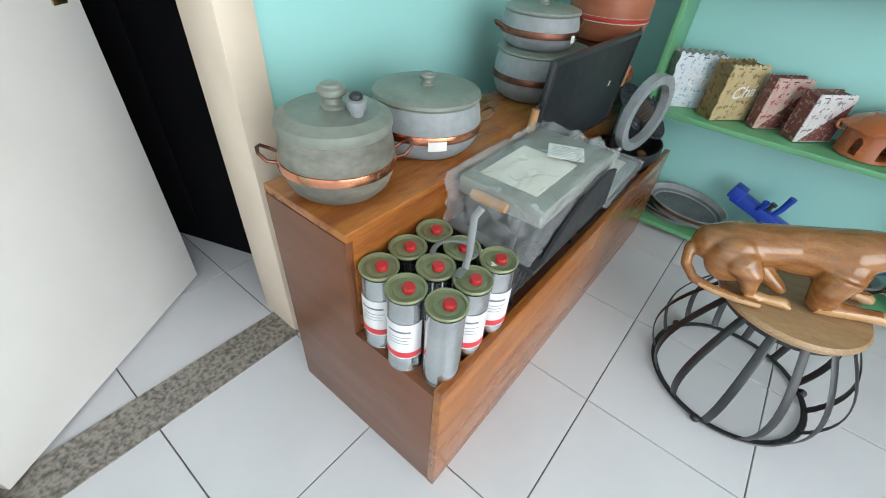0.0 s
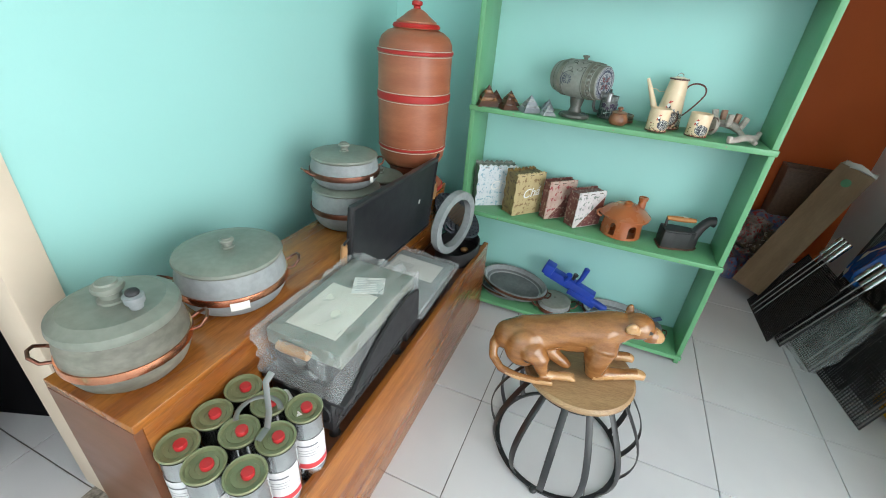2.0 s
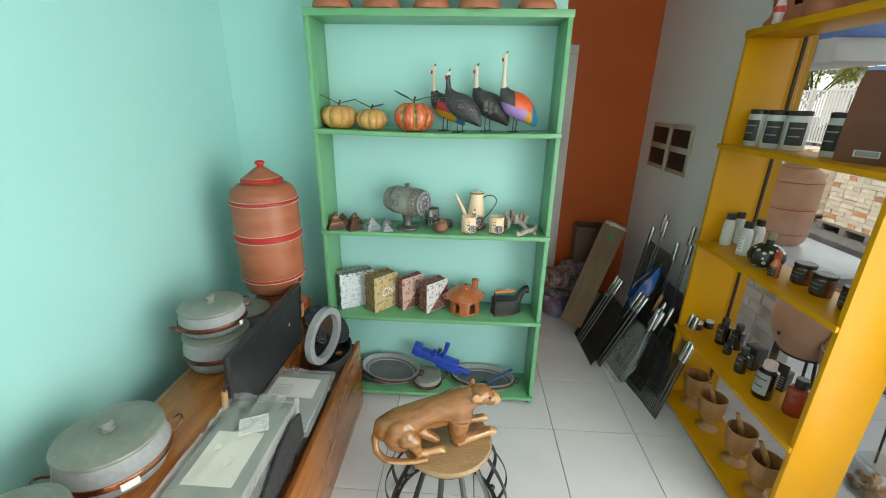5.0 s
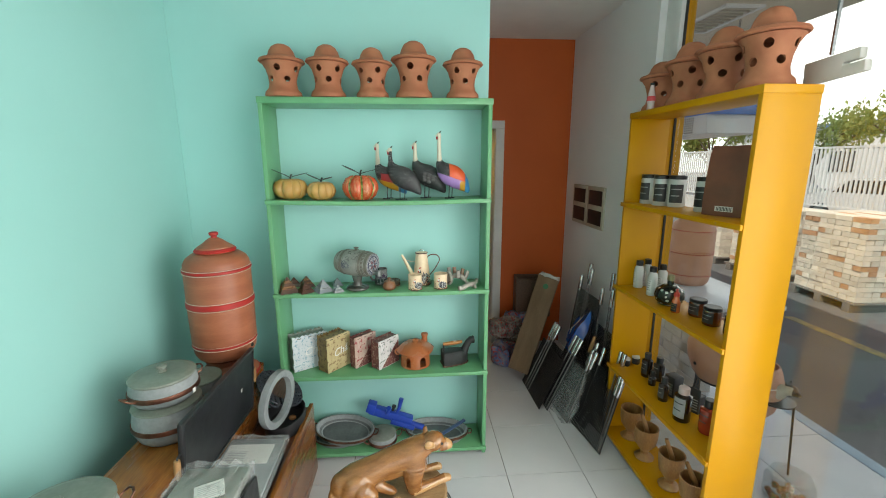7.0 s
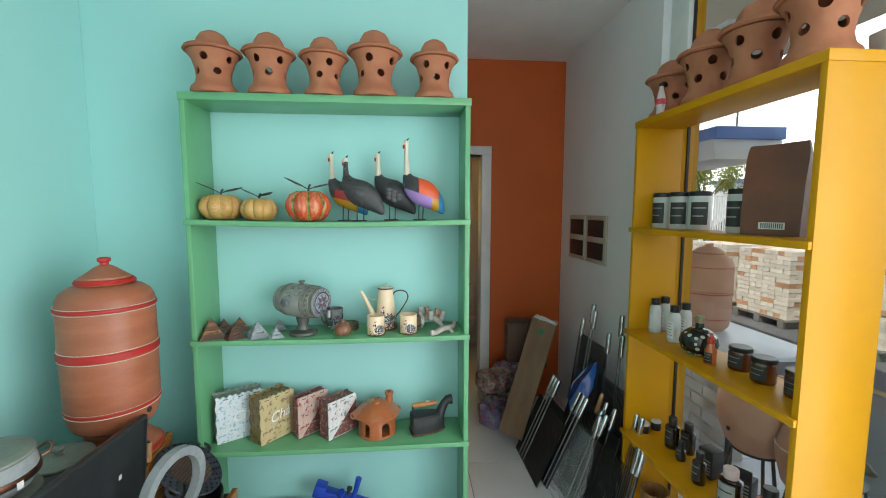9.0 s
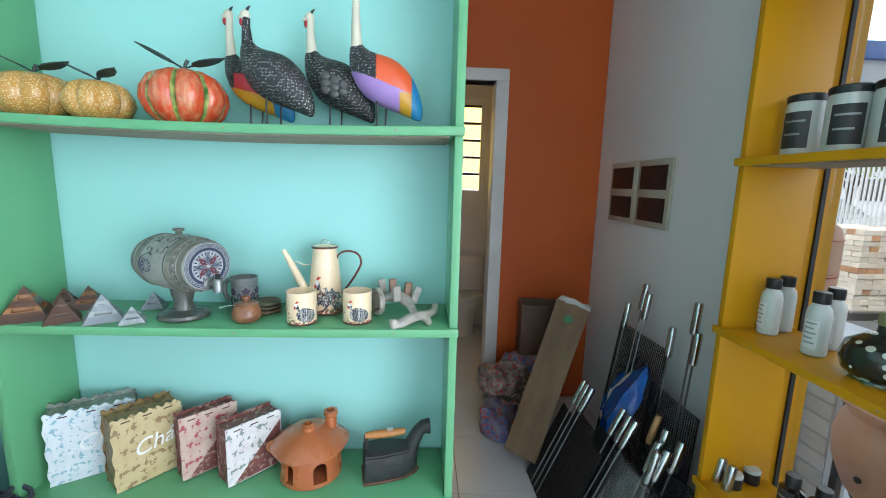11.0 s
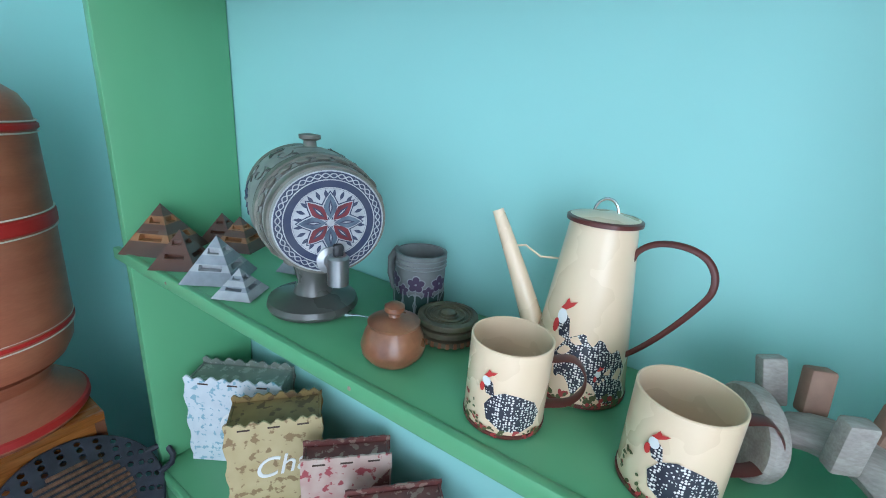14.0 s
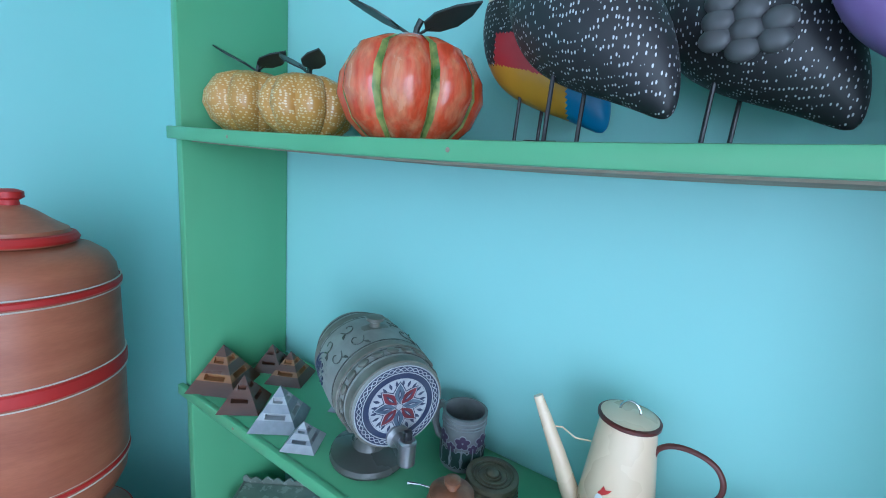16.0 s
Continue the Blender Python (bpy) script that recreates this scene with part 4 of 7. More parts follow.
part("barrel", lathe(BM(), [(0, 0), (0.016, 0), (0.019, 0.008), (0.019, 0.10), (0.013, 0.105), (0, 0.105)], 20, pose(0.09, -0.01, -0.018, 0, 90, 0)), BLUE, pump)
part("lever", tube(BM(), [(0.0, 0.0, 0.015), (0.005, 0.0, 0.06), (0.0, 0.0, 0.125)], [0.011, 0.012, 0.015], 12), BLUE, pump)
part("lever", tube(BM(), [(-0.06, -0.02, 0.01), (-0.055, -0.035, 0.05), (-0.06, -0.04, 0.065)], [0.01, 0.013, 0.015], 12), BLUE, pump)
part("screw", lathe(BM(), [(0.008, 0.015), (0.009, 0.05), (0.013, 0.052), (0.013, 0.062), (0, 0.063)], 14, Matrix.Translation((-0.028, 0.005, 0))), IRON, pump)
fb = thing("flat_blue_bar", Matrix.Translation((0.80, 2.07, 0.128)) @ Euler((0, radians(-16), radians(24))).to_matrix().to_4x4(), "flat steel-blue bar lying across the stone tray", "bar")
part("bar", bx(BM(), -0.10, -0.012, -0.004, 0.11, 0.012, 0.004, 0.002), mat("steel_blue_paint", (0.055, 0.10, 0.22), 0.4), fb)
part("clip", bx(BM(), -0.11, -0.03, 0.003, -0.07, 0.012, 0.018, 0.003), IRON, fb)

# ---- tea boxes ----
def print_mat(name, base, c2, c3, scale):
    m = mat(name, base, 0.5, color2=c2, scale=scale, detail=2, fac=0.52, coat=0.1)
    nt = m.node_tree
    b = nt.nodes["Principled BSDF"]
    src = b.inputs["Base Color"].links[0].from_socket
    co, vo, rp, mx = (nt.nodes.new("ShaderNode" + k) for k in ("TexCoord", "TexNoise", "ValToRGB", "Mix"))
    vo.inputs["Scale"].default_value, vo.inputs["Detail"].default_value = scale * 2.2, 3.0
    rp.color_ramp.elements[0].position, rp.color_ramp.elements[1].position = 0.56, 0.60
    mx.data_type = "RGBA"
    mx.inputs[7].default_value = (*c3, 1)
    nt.links.new(co.outputs["Object"], vo.inputs["Vector"])
    nt.links.new(vo.outputs[0], rp.inputs[0])
    nt.links.new(rp.outputs[0], mx.inputs[0])
    nt.links.new(src, mx.inputs[6])
    nt.links.new(mx.outputs[2], b.inputs["Base Color"])
    return m


BURNT = mat("laser_cut_edge", (0.06, 0.035, 0.025), 0.8)
WHITEINK = mat("white_print", (0.8, 0.8, 0.78), 0.5)


def tea_box(x, y, turn, w, d, h, front, side, label, text="", wavy=0.004, insert=None, cut=False):
    b = thing("tea_box", pose(x, y, Z1, 0, 0, turn), label, "box", "decorated tea boxes")
    n = 40

    def face(mat_, y0, hh, name):
        up = [(w * k / n, hh + wavy * math.sin(k * 1.25) + wavy * 0.5 * math.sin(k * 0.6)) for k in range(n, -1, -1)]
        left = [(wavy * 0.7 * math.sin(k * 1.5), hh * (14 - k) / 14) for k in range(1, 14)]
        right = [(w + wavy * 0.7 * math.sin(k * 1.7), hh * k / 14) for k in range(1, 14)]
        bm = prism(BM(), [(0, 0), (w, 0)] + right + up + left, 0, 0.004, Matrix(((1, 0, 0, 0), (0, 0, 1, y0), (0, 1, 0, 0), (0, 0, 0, 1))))
        return part(name, bm, mat_, b)

    f = face(front, 0.0, h, "front_panel")
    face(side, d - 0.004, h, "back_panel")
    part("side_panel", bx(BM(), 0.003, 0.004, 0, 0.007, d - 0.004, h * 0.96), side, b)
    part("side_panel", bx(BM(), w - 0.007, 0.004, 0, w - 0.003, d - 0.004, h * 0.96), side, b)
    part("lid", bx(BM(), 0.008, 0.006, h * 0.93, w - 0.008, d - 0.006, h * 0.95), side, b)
    for u in (0.2, 0.5, 0.8):
        part("slot", bx(BM(), w * u - 0.011, -0.0006, h - 0.014, w * u + 0.011, 0.0, h - 0.0105), BURNT, f)
    part("bottom", bx(BM(), 0.005, 0.004, 0, w - 0.005, d - 0.004, 0.004), side, b)
    if cut:
        part("photo_corner", prism(BM(), [(w * 0.12, 0.004), (w - 0.003, 0.004), (w - 0.003, h * 0.82)], 0, 0.0012, Matrix(((1, 0, 0, 0), (0, 0, -1, -0.0001), (0, 1, 0, 0), (0, 0, 0, 1)))), side, f, "darker diagonal half of the front")
    if text:
        letters(text, h * 0.30, 0.001, WHITEINK, f, Matrix.Translation((w * 0.55, -0.0016, h * 0.52)) @ Matrix.Rotation(radians(90), 4, "X") @ Matrix.Rotation(radians(8), 4, "Z"), "lettering", 0.35)
    return b


TB = print_mat("blue_leaf_print", (0.62, 0.67, 0.70), (0.55, 0.60, 0.64), (0.25, 0.42, 0.50), 34)
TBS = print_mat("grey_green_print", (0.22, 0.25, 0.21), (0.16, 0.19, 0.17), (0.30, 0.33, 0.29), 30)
TC = print_mat("sepia_map_print", (0.52, 0.42, 0.23), (0.45, 0.35, 0.18), (0.26, 0.17, 0.08), 22)
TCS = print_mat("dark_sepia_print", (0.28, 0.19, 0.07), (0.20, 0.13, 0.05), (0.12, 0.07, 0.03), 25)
TR = print_mat("rose_print", (0.55, 0.42, 0.36), (0.45, 0.28, 0.24), (0.33, 0.06, 0.07), 24)
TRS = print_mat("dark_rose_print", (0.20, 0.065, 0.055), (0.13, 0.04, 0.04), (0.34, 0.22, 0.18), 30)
TW = print_mat("white_floral_print", (0.68, 0.66, 0.66), (0.58, 0.52, 0.54), (0.20, 0.24, 0.22), 26)
tea_box(-0.128, 2.046, 33, 0.21, 0.078, 0.215, TB, TBS, "pale blue leaf-printed tea box lettered in white", "Chá", 0.0045)
tea_box(0.075, 2.018, 50, 0.175, 0.088, 0.215, TC, TCS, "sepia map-printed tea box lettered in white", "Chá", 0.004)
tea_box(0.228, 2.068, 45, 0.16, 0.048, 0.195, TR, TRS, "rose-printed wooden tea box in dark red", "", 0.001, cut=True)
tea_box(0.371, 2.040, 47, 0.165, 0.068, 0.178, TW, TRS, "white floral tea box with dark red half", "", 0.001, cut=True)

# ---- clay house and iron ----
hs = thing("clay_house", pose(0.586, 2.118, Z1, 0, 0, 0), "glazed round terracotta house with chimneys and arched doors", "clay house")
GLAZE = mat("glazed_terracotta", (0.42, 0.13, 0.045), 0.28, color2=(0.36, 0.10, 0.035), scale=9, coat=0.5, bump=0.15, bump_scale=50)
cut = BM()
for a, s in ((-58, 1.25), (-118, 0.9), (-178, 0.9), (0, 0.9), (60, 1), (120, 1)):
    mm = Matrix.Rotation(radians(a), 4, "Z") @ Matrix(((0, 0, 1, 0.05), (1, 0, 0, 0), (0, 1, 0, 0), (0, 0, 0, 1)))
    prism(cut, [(-0.016 * s, 0.012), (0.016 * s, 0.012), (0.016 * s, 0.052)] + [(0.016 * s * math.cos(math.pi * k / 8), 0.052 + 0.02 * math.sin(math.pi * k / 8)) for k in range(1, 8)] + [(-0.016 * s, 0.052)], 0, 0.08, mm)
part("wall", shaped(lathe(BM(), [(0.0, 0.0), (0.092, 0), (0.088, 0.05), (0.087, 0.10), (0.079, 0.10), (0.08, 0.012), (0, 0.012)], 48), [("BOOLEAN", {"cutter": cut})]), GLAZE, hs)
rf = lathe(BM(), [(0.07, 0.096), (0.112, 0.093), (0.114, 0.10), (0.085, 0.125), (0.045, 0.148), (0, 0.154)], 48, shape=lambda a, r, z: r * (1 + 0.02 * math.sin(6 * a)))
part("roof", rf, GLAZE, hs)
part("chimney", lathe(BM(), [(0.018, 0.12), (0.017, 0.17), (0.021, 0.175), (0.021, 0.187), (0.012, 0.189), (0.011, 0.16)], 20, Matrix.Translation((0.058, 0.02, 0))), GLAZE, hs)
part("chimney", lathe(BM(), [(0.02, 0.13), (0.018, 0.158), (0.021, 0.162), (0.012, 0.168), (0.010, 0.15)], 20, Matrix.Translation((0.0, -0.02, 0))), GLAZE, hs)
part("lug", tube(BM(), arc(-0.105, -0.02, 0.09, 0.016, 60, 300, 10, "xz"), 0.006, 8), GLAZE, hs)

ir = thing("charcoal_iron", pose(0.825, 2.10, Z1, 0, 0, 12), "antique black cast iron charcoal iron with wooden grip", "iron")
sole = [(0.09, 0.0), (0.075, -0.018), (0.04, -0.034), (-0.03, -0.042), (-0.075, -0.042), (-0.075, 0.042), (-0.03, 0.042), (0.04, 0.034), (0.075, 0.018)]
part("body", prism(BM(), sole, 0.008, 0.082, None, 0.003), IRON, ir)
part("sole_plate", prism(BM(), [(x * 1.06, y * 1.06) for x, y in sole], 0, 0.0085, None, 0.002), mat("rusty_iron", (0.13, 0.06, 0.035), 0.7, color2=(0.06, 0.03, 0.02), scale=30), ir)
part("lid", prism(BM(), [(x * 0.98, y * 0.98) for x, y in sole], 0.083, 0.09, None, 0.002), IRON, ir)
part("funnel", tube(BM(), [(0.06, 0, 0.06), (0.075, 0, 0.10), (0.092, 0, 0.13), (0.105, 0, 0.142), (0.125, 0, 0.142)], [0.026, 0.022, 0.02, 0.021, 0.024], 16), IRON, ir)
part("post", tube(BM(), [(-0.066, 0, 0.08), (-0.068, 0, 0.135)], 0.006, 8), IRON, ir)
part("grip", lathe(BM(), [(0, 0), (0.009, 0), (0.012, 0.03), (0.012, 0.08), (0.009, 0.12), (0, 0.12)], 18, pose(-0.07, 0, 0.135, 0, 90, 0)), mat("orange_wood", (0.50, 0.20, 0.05), 0.4, scale=14, grain=0.2), ir, "orange-brown wooden grip")
part("price_label", bx(BM(), -0.005, -0.008, 0.1465, 0.013, 0.008, 0.1475), PAPER, ir)

# ---- pyramids ----
PYB = mat("brown_striped_stone", (0.085, 0.032, 0.016), 0.3, color2=(0.055, 0.02, 0.011), scale=12, coat=0.3, stretch=(1, 1, 3))
PYB2 = mat("ochre_striped_stone", (0.30, 0.135, 0.048), 0.35, color2=(0.17, 0.07, 0.025), scale=14, coat=0.2, stretch=(1, 1, 3))
PYG = mat("grey_striped_stone", (0.30, 0.33, 0.36), 0.4, color2=(0.20, 0.225, 0.25), scale=16, grain=0.25)
PYG2 = mat("pale_striped_stone", (0.42, 0.44, 0.45), 0.45, color2=(0.33, 0.35, 0.37), scale=16, grain=0.2)


def pyramid(x, y, w, h, turn, dark, pale, label):
    p = thing("stone_pyramid", pose(x - 0.004, y - 0.014, Z2, 0, 0, turn), label, "ornament", "stone pyramids")
    zs = (0.0, 0.27, 0.42, 0.60, 0.76, 1.0)
    for k, (a, b) in enumerate(zip(zs, zs[1:])):
        r0, r1 = w / 2 * (1 - a), w / 2 * (1 - b)
        bm = BM()
        prof = [(r0 * 1.4142, h * a), (max(r1, 0.0004) * 1.4142, h * b)]
        lathe(bm, prof, 4, Matrix.Rotation(radians(45), 4, "Z"))
        if k in (1, 3):
            cut = BM()
            zc, s = h * (a + b) / 2, (r0 + r1) / 2
            bx(cut, -s * 0.62, -w, zc - h * 0.058, s * 0.62, w, zc + h * 0.058)
            bx(cut, -w, -s * 0.62, zc - h * 0.057, w, s * 0.62, zc + h * 0.057)
            bm = shaped(bm, [("BOOLEAN", {"cutter": cut})])
        part("step", bm, pale if k % 2 else dark, p)


pyramid(-0.124, 2.062, 0.105, 0.088, 30, PYB, PYB2, "large brown banded stone pyramid with cut windows")
pyramid(-0.022, 2.046, 0.078, 0.062, 38, PYB, PYB, "small brown banded stone pyramid with cut windows")
pyramid(-0.045, 2.168, 0.082, 0.062, 28, PYB, PYB2, "brown banded stone pyramid at the back")
pyramid(-0.118, 2.172, 0.070, 0.055, 34, PYB, PYB, "dark brown stone pyramid in the corner")
pyramid(0.074, 2.058, 0.088, 0.070, 36, PYG, PYG2, "grey soapstone pyramid with cut windows")
pyramid(0.158, 2.044, 0.060, 0.040, 30, PYG2, PYG, "tiny pale grey soapstone pyramid")
pyramid(0.135, 2.170, 0.060, 0.046, 20, PYG, PYG, "small grey soapstone pyramid behind the barrel")

# ---- stone barrel with tap ----
CARVEDSTONE = mat("carved_soapstone", (0.33, 0.335, 0.31), 0.5, color2=(0.23, 0.24, 0.22), scale=24, detail=4, bump=0.25, bump_scale=70, fac=0.5, grain=0.12)
INDIGO = mat("indigo_glaze", (0.022, 0.034, 0.085), 0.4, color2=(0.05, 0.06, 0.10), scale=40)
MAROON = mat("maroon_glaze", (0.20, 0.028, 0.04), 0.4, color2=(0.10, 0.015, 0.022), scale=70)
SLATE = mat("slate_blue_glaze", (0.13, 0.18, 0.23), 0.4, color2=(0.05, 0.075, 0.12), scale=70)
FACEWHITE = mat("white_glaze", (0.50, 0.52, 0.54), 0.45, color2=(0.36, 0.37, 0.39), scale=60)
PEWTER = mat("dark_pewter_stone", (0.10, 0.103, 0.092), 0.28, color2=(0.06, 0.062, 0.055), scale=14, coat=0.3, bump=0.1)
brl = thing("stone_barrel", pose(0.260, 2.080, Z2, 0, 0, -28) @ Matrix.Diagonal((1.10, 1.08, 0.99, 1)), "carved grey soapstone barrel with painted rosette and tap", "barrel")
part("base", lathe(BM(), [(0, 0), (0.058, 0), (0.060, 0.005), (0.058, 0.013), (0.048, 0.017), (0.026, 0.022), (0.02, 0.04), (0.026, 0.066), (0.03, 0.09), (0, 0.09)], 40), PEWTER, brl, "dark polished stone foot")
AX = Matrix(((0, 0, 1, 0), (1, 0, 0, 0), (0, 1, 0, 0.154), (0, 0, 0, 1))) @ Matrix.Diagonal((1.03, 1.06, 1, 1))
part("cask", lathe(BM(), [(0, -0.105), (0.056, -0.105), (0.059, -0.10), (0.068, -0.06), (0.072, -0.02), (0.072, 0.02), (0.067, 0.06), (0.0605, 0.095), (0.0575, 0.1), (0, 0.1)], 56, AX), CARVEDSTONE, brl)
for z0, z1, r in ((-0.062, -0.05, 0.0705), (0.05, 0.062, 0.0705), (0.08, 0.097, 0.063)):
    part("hoop", lathe(BM(), [(r - 0.004, z0), (r, z0), (r - 0.001, z1), (r - 0.005, z1)], 56, AX, cap=False), SOAP, brl)
S1 = lambda bm, pts, lift: patch(bm, pts, flat_surface(AX @ Matrix.Translation((0, 0, 0.1))), lift)
part("face", S1(BM(), oval(0, 0, 0.0575, 0.0575, 48), 0.0008), INDIGO, brl, "indigo glazed round face")
rg = BM()
for r0, r1 in ((0.0575, 0.0562), (0.0478, 0.0468), (0.0392, 0.0382)):
    lathe(rg, [(r0, 0.1012), (r0, 0.1018), (r1, 0.1018), (r1, 0.1012)], 56, AX, cap=False)
part("ring", rg, FACEWHITE, brl)
ch = BM()
for turn in (0, math.pi):
    tube(ch, [(AX @ Vector(((0.0517 + 0.0024 * math.sin(20 * a + turn)) * math.cos(a), (0.0517 + 0.0024 * math.sin(20 * a + turn)) * math.sin(a), 0.1012))) for a in [2 * math.pi * k / 240 for k in range(240)]], 0.0006, 4, True)
part("chain_ornament", ch, FACEWHITE, brl)
part("rosette_ground", S1(BM(), oval(0, 0, 0.038, 0.038, 40), 0.0013), FACEWHITE, brl)


def petal(bm, a, r0, r1, w, lift):
    c, d = math.cos(a), math.sin(a)
    S1(bm, [(u * c - v * d, u * d + v * c) for u, v in ((r0, 0), (r0 + (r1 - r0) * 0.3, -w * 0.8), (r0 + (r1 - r0) * 0.52, -w), (r0 + (r1 - r0) * 0.78, -w * 0.55), (r1, 0), (r0 + (r1 - r0) * 0.78, w * 0.55), (r0 + (r1 - r0) * 0.52, w), (r0 + (r1 - r0) * 0.3, w * 0.8))], lift)


sp, pb, pr, pk = BM(), BM(), BM(), BM()
for k in range(24):
    petal(pk, 2 * math.pi * (k + 0.5) / 24, 0.027, 0.0375, 0.0020, 0.0017)
for k in range(8):
    a = 2 * math.pi * k / 8
    petal(pk, a, 0.002, 0.0358, 0.0094, 0.0019)
    petal(sp, a, 0.003, 0.0340, 0.0082, 0.0022)
    petal(pr if k % 2 else pb, a, 0.004, 0.0325, 0.0070, 0.0025)
    petal(pk, a, 0.009, 0.026, 0.0022, 0.0028)
    petal(sp, a, 0.012, 0.022, 0.0007, 0.0031)
part("rosette_star", sp, FACEWHITE, brl)
part("vein_pattern", pk, INDIGO, brl)
part("blue_petal_pattern", pb, SLATE, brl)
part("red_petal_pattern", pr, MAROON, brl)
for k in range(20):
    a = 2 * math.pi * k / 20
    part("carved_leaf", ball(BM(), (0, 0, 0), (0.009, 0.0075, 0.003), 10, AX @ Matrix.Rotation(a, 4, "Z") @ Matrix.Translation((0.0655, 0, 0.071)) @ Matrix.Rotation(radians(97), 4, "Y") @ Matrix.Rotation(radians(35), 4, "Z")), SOAP, brl)
part("carved_oval", tube(BM(), [(0.045 * math.cos(a), 0.030 * math.sin(a), 0.1545 + math.sqrt(0.0718 ** 2 - (0.030 * math.sin(a)) ** 2) - 0.0035 * math.cos(a) ** 2) for a in [2 * math.pi * k / 32 for k in range(32)]], 0.0022, 6, True), SOAP, brl)
part("rosette_centre", S1(BM(), oval(0, 0, 0.004, 0.004, 12), 0.0032), FACEWHITE, brl)
TAPSTEEL = mat("satin_tap_steel", (0.34, 0.345, 0.35), 0.32, metal=0.85, color2=(0.26, 0.265, 0.27), scale=30)
tap = part("tap", lathe(BM(), [(0.015, 0.1), (0.016, 0.106), (0.009, 0.108), (0.0085, 0.13), (0, 0.131)], 24, AX @ Matrix.Translation((0, -0.043, 0))), TAPSTEEL, brl, "brushed steel tap")
part("spout", lathe(BM(), [(0, -0.022), (0.011, -0.022), (0.0115, 0.01), (0.009, 0.013), (0, 0.013)], 24, Matrix.Translation((0.133, 0, 0.112))), TAPSTEEL, tap)
part("tap_lever", bx(BM(), 0.129, -0.005, 0.122, 0.137, 0.005, 0.138, 0.002), BLACKPAINT, tap)
part("bung", lathe(BM(), [(0.021, 0.222), (0.02, 0.228), (0.008, 0.231), (0.0075, 0.238), (0.013, 0.241), (0.013, 0.246), (0, 0.248)], 28), SOAP, brl)
sd = BM()
for j, r in enumerate((0.030, 0.022)):
    tube(sd, [(-0.015 + r * math.cos(a), -math.sqrt(max(0.0725 ** 2 - (r * math.sin(a)) ** 2, 0)), 0.155 + r * math.sin(a)) for a in [2 * math.pi * k / 30 for k in range(30)]], 0.0016, 6, True)
for k in range(10):
    a = 2 * math.pi * k / 10
    tube(sd, [(-0.015 + r * math.cos(a), -math.sqrt(0.0728 ** 2 - (r * math.sin(a)) ** 2), 0.155 + r * math.sin(a)) for r in (0.004, 0.018)], [0.0014, 0.0032], 6)
part("side_medallion", sd, INDIGO, brl, "dark carved side medallion")



def on_cask(a, z, lift=0.0004):
    """A point on the cask at angle a round it and z along it."""
    r = 0.0725 - 0.0135 * (abs(z) / 0.1) ** 1.7 + lift
    return AX @ Vector((r * math.cos(a), r * math.sin(a), z))


en = BM()
for z in (-0.085, -0.068, -0.044, 0.044, 0.066, 0.078):
    tube(en, [on_cask(2 * math.pi * k / 64, z) for k in range(64)], 0.0009, 4, True)
for k in range(18):
    a0 = 2 * math.pi * k / 18
    tube(en, [on_cask(a0 + 0.13 * math.cos(u) * (1 - u / 9), 0.055 + 0.0085 * math.sin(u) * (1 - u / 9)) for u in [0.5 * j for j in range(13)]], 0.0008, 4)
    tube(en, [on_cask(a0 + 0.12 * math.cos(u) * (1 - u / 9), -0.056 + 0.0085 * math.sin(u) * (1 - u / 9)) for u in [0.5 * j for j in range(13)]], 0.0008, 4)
for a0 in (0.55, 1.05, 2.05, 2.55):
    for z0, d in ((-0.02, 1), (0.02, -1)):
        tube(en, eased([on_cask(a0 + d * 0.16 * (1 - u / 7) * math.cos(u), z0 + 0.017 * (1 - u / 7) * math.sin(u)) for u in [0.8 * j for j in range(8)]], 3), 0.0010, 4)
        tube(en, [on_cask(a0 + d * 0.10, z0 + 0.012), on_cask(a0 + d * 0.17, z0 + 0.017), on_cask(a0 + d * 0.20, z0 + 0.022)], [0.0006, 0.0024, 0.0005], 5)
part("engraving", en, PEWTER, brl, "dark engraved vines and lines")

# ---- stone mug, sugar pot, coasters ----
MUGSTONE = mat("blue_grey_mug_stone", (0.20, 0.215, 0.215), 0.45, color2=(0.12, 0.13, 0.13), scale=30, detail=6, bump=0.2, bump_scale=90)
mg = thing("stone_mug", pose(0.388, 2.170, Z2), "carved grey soapstone mug with painted flowers", "mug")
part("body", lathe(BM(), [(0, 0), (0.036, 0), (0.037, 0.004), (0.0355, 0.045), (0.0365, 0.088), (0.0375, 0.093), (0.033, 0.093), (0.032, 0.01), (0, 0.009)], 40), MUGSTONE, mg)
part("handle", tube(BM(), [(-0.034, 0.004, 0.078), (-0.05, 0.006, 0.082), (-0.062, 0.008, 0.066), (-0.062, 0.008, 0.04), (-0.052, 0.006, 0.022), (-0.034, 0.004, 0.02)], 0.0065, 10), MUGSTONE, mg)
fw, lf, ol = BM(), BM(), BM()
part("dark_ground", lathe(BM(), [(0.0362, 0.006), (0.0374, 0.007), (0.0366, 0.036), (0.0360, 0.037)], 40, cap=False), mat("black_green_glaze", (0.018, 0.03, 0.028), 0.4), mg)
for z in (0.074, 0.079, 0.086):
    part("turned_ring", lathe(BM(), [(0.0355, z - 0.001), (0.0376, z), (0.0355, z + 0.001)], 40, cap=False), SOAPPALE, mg)
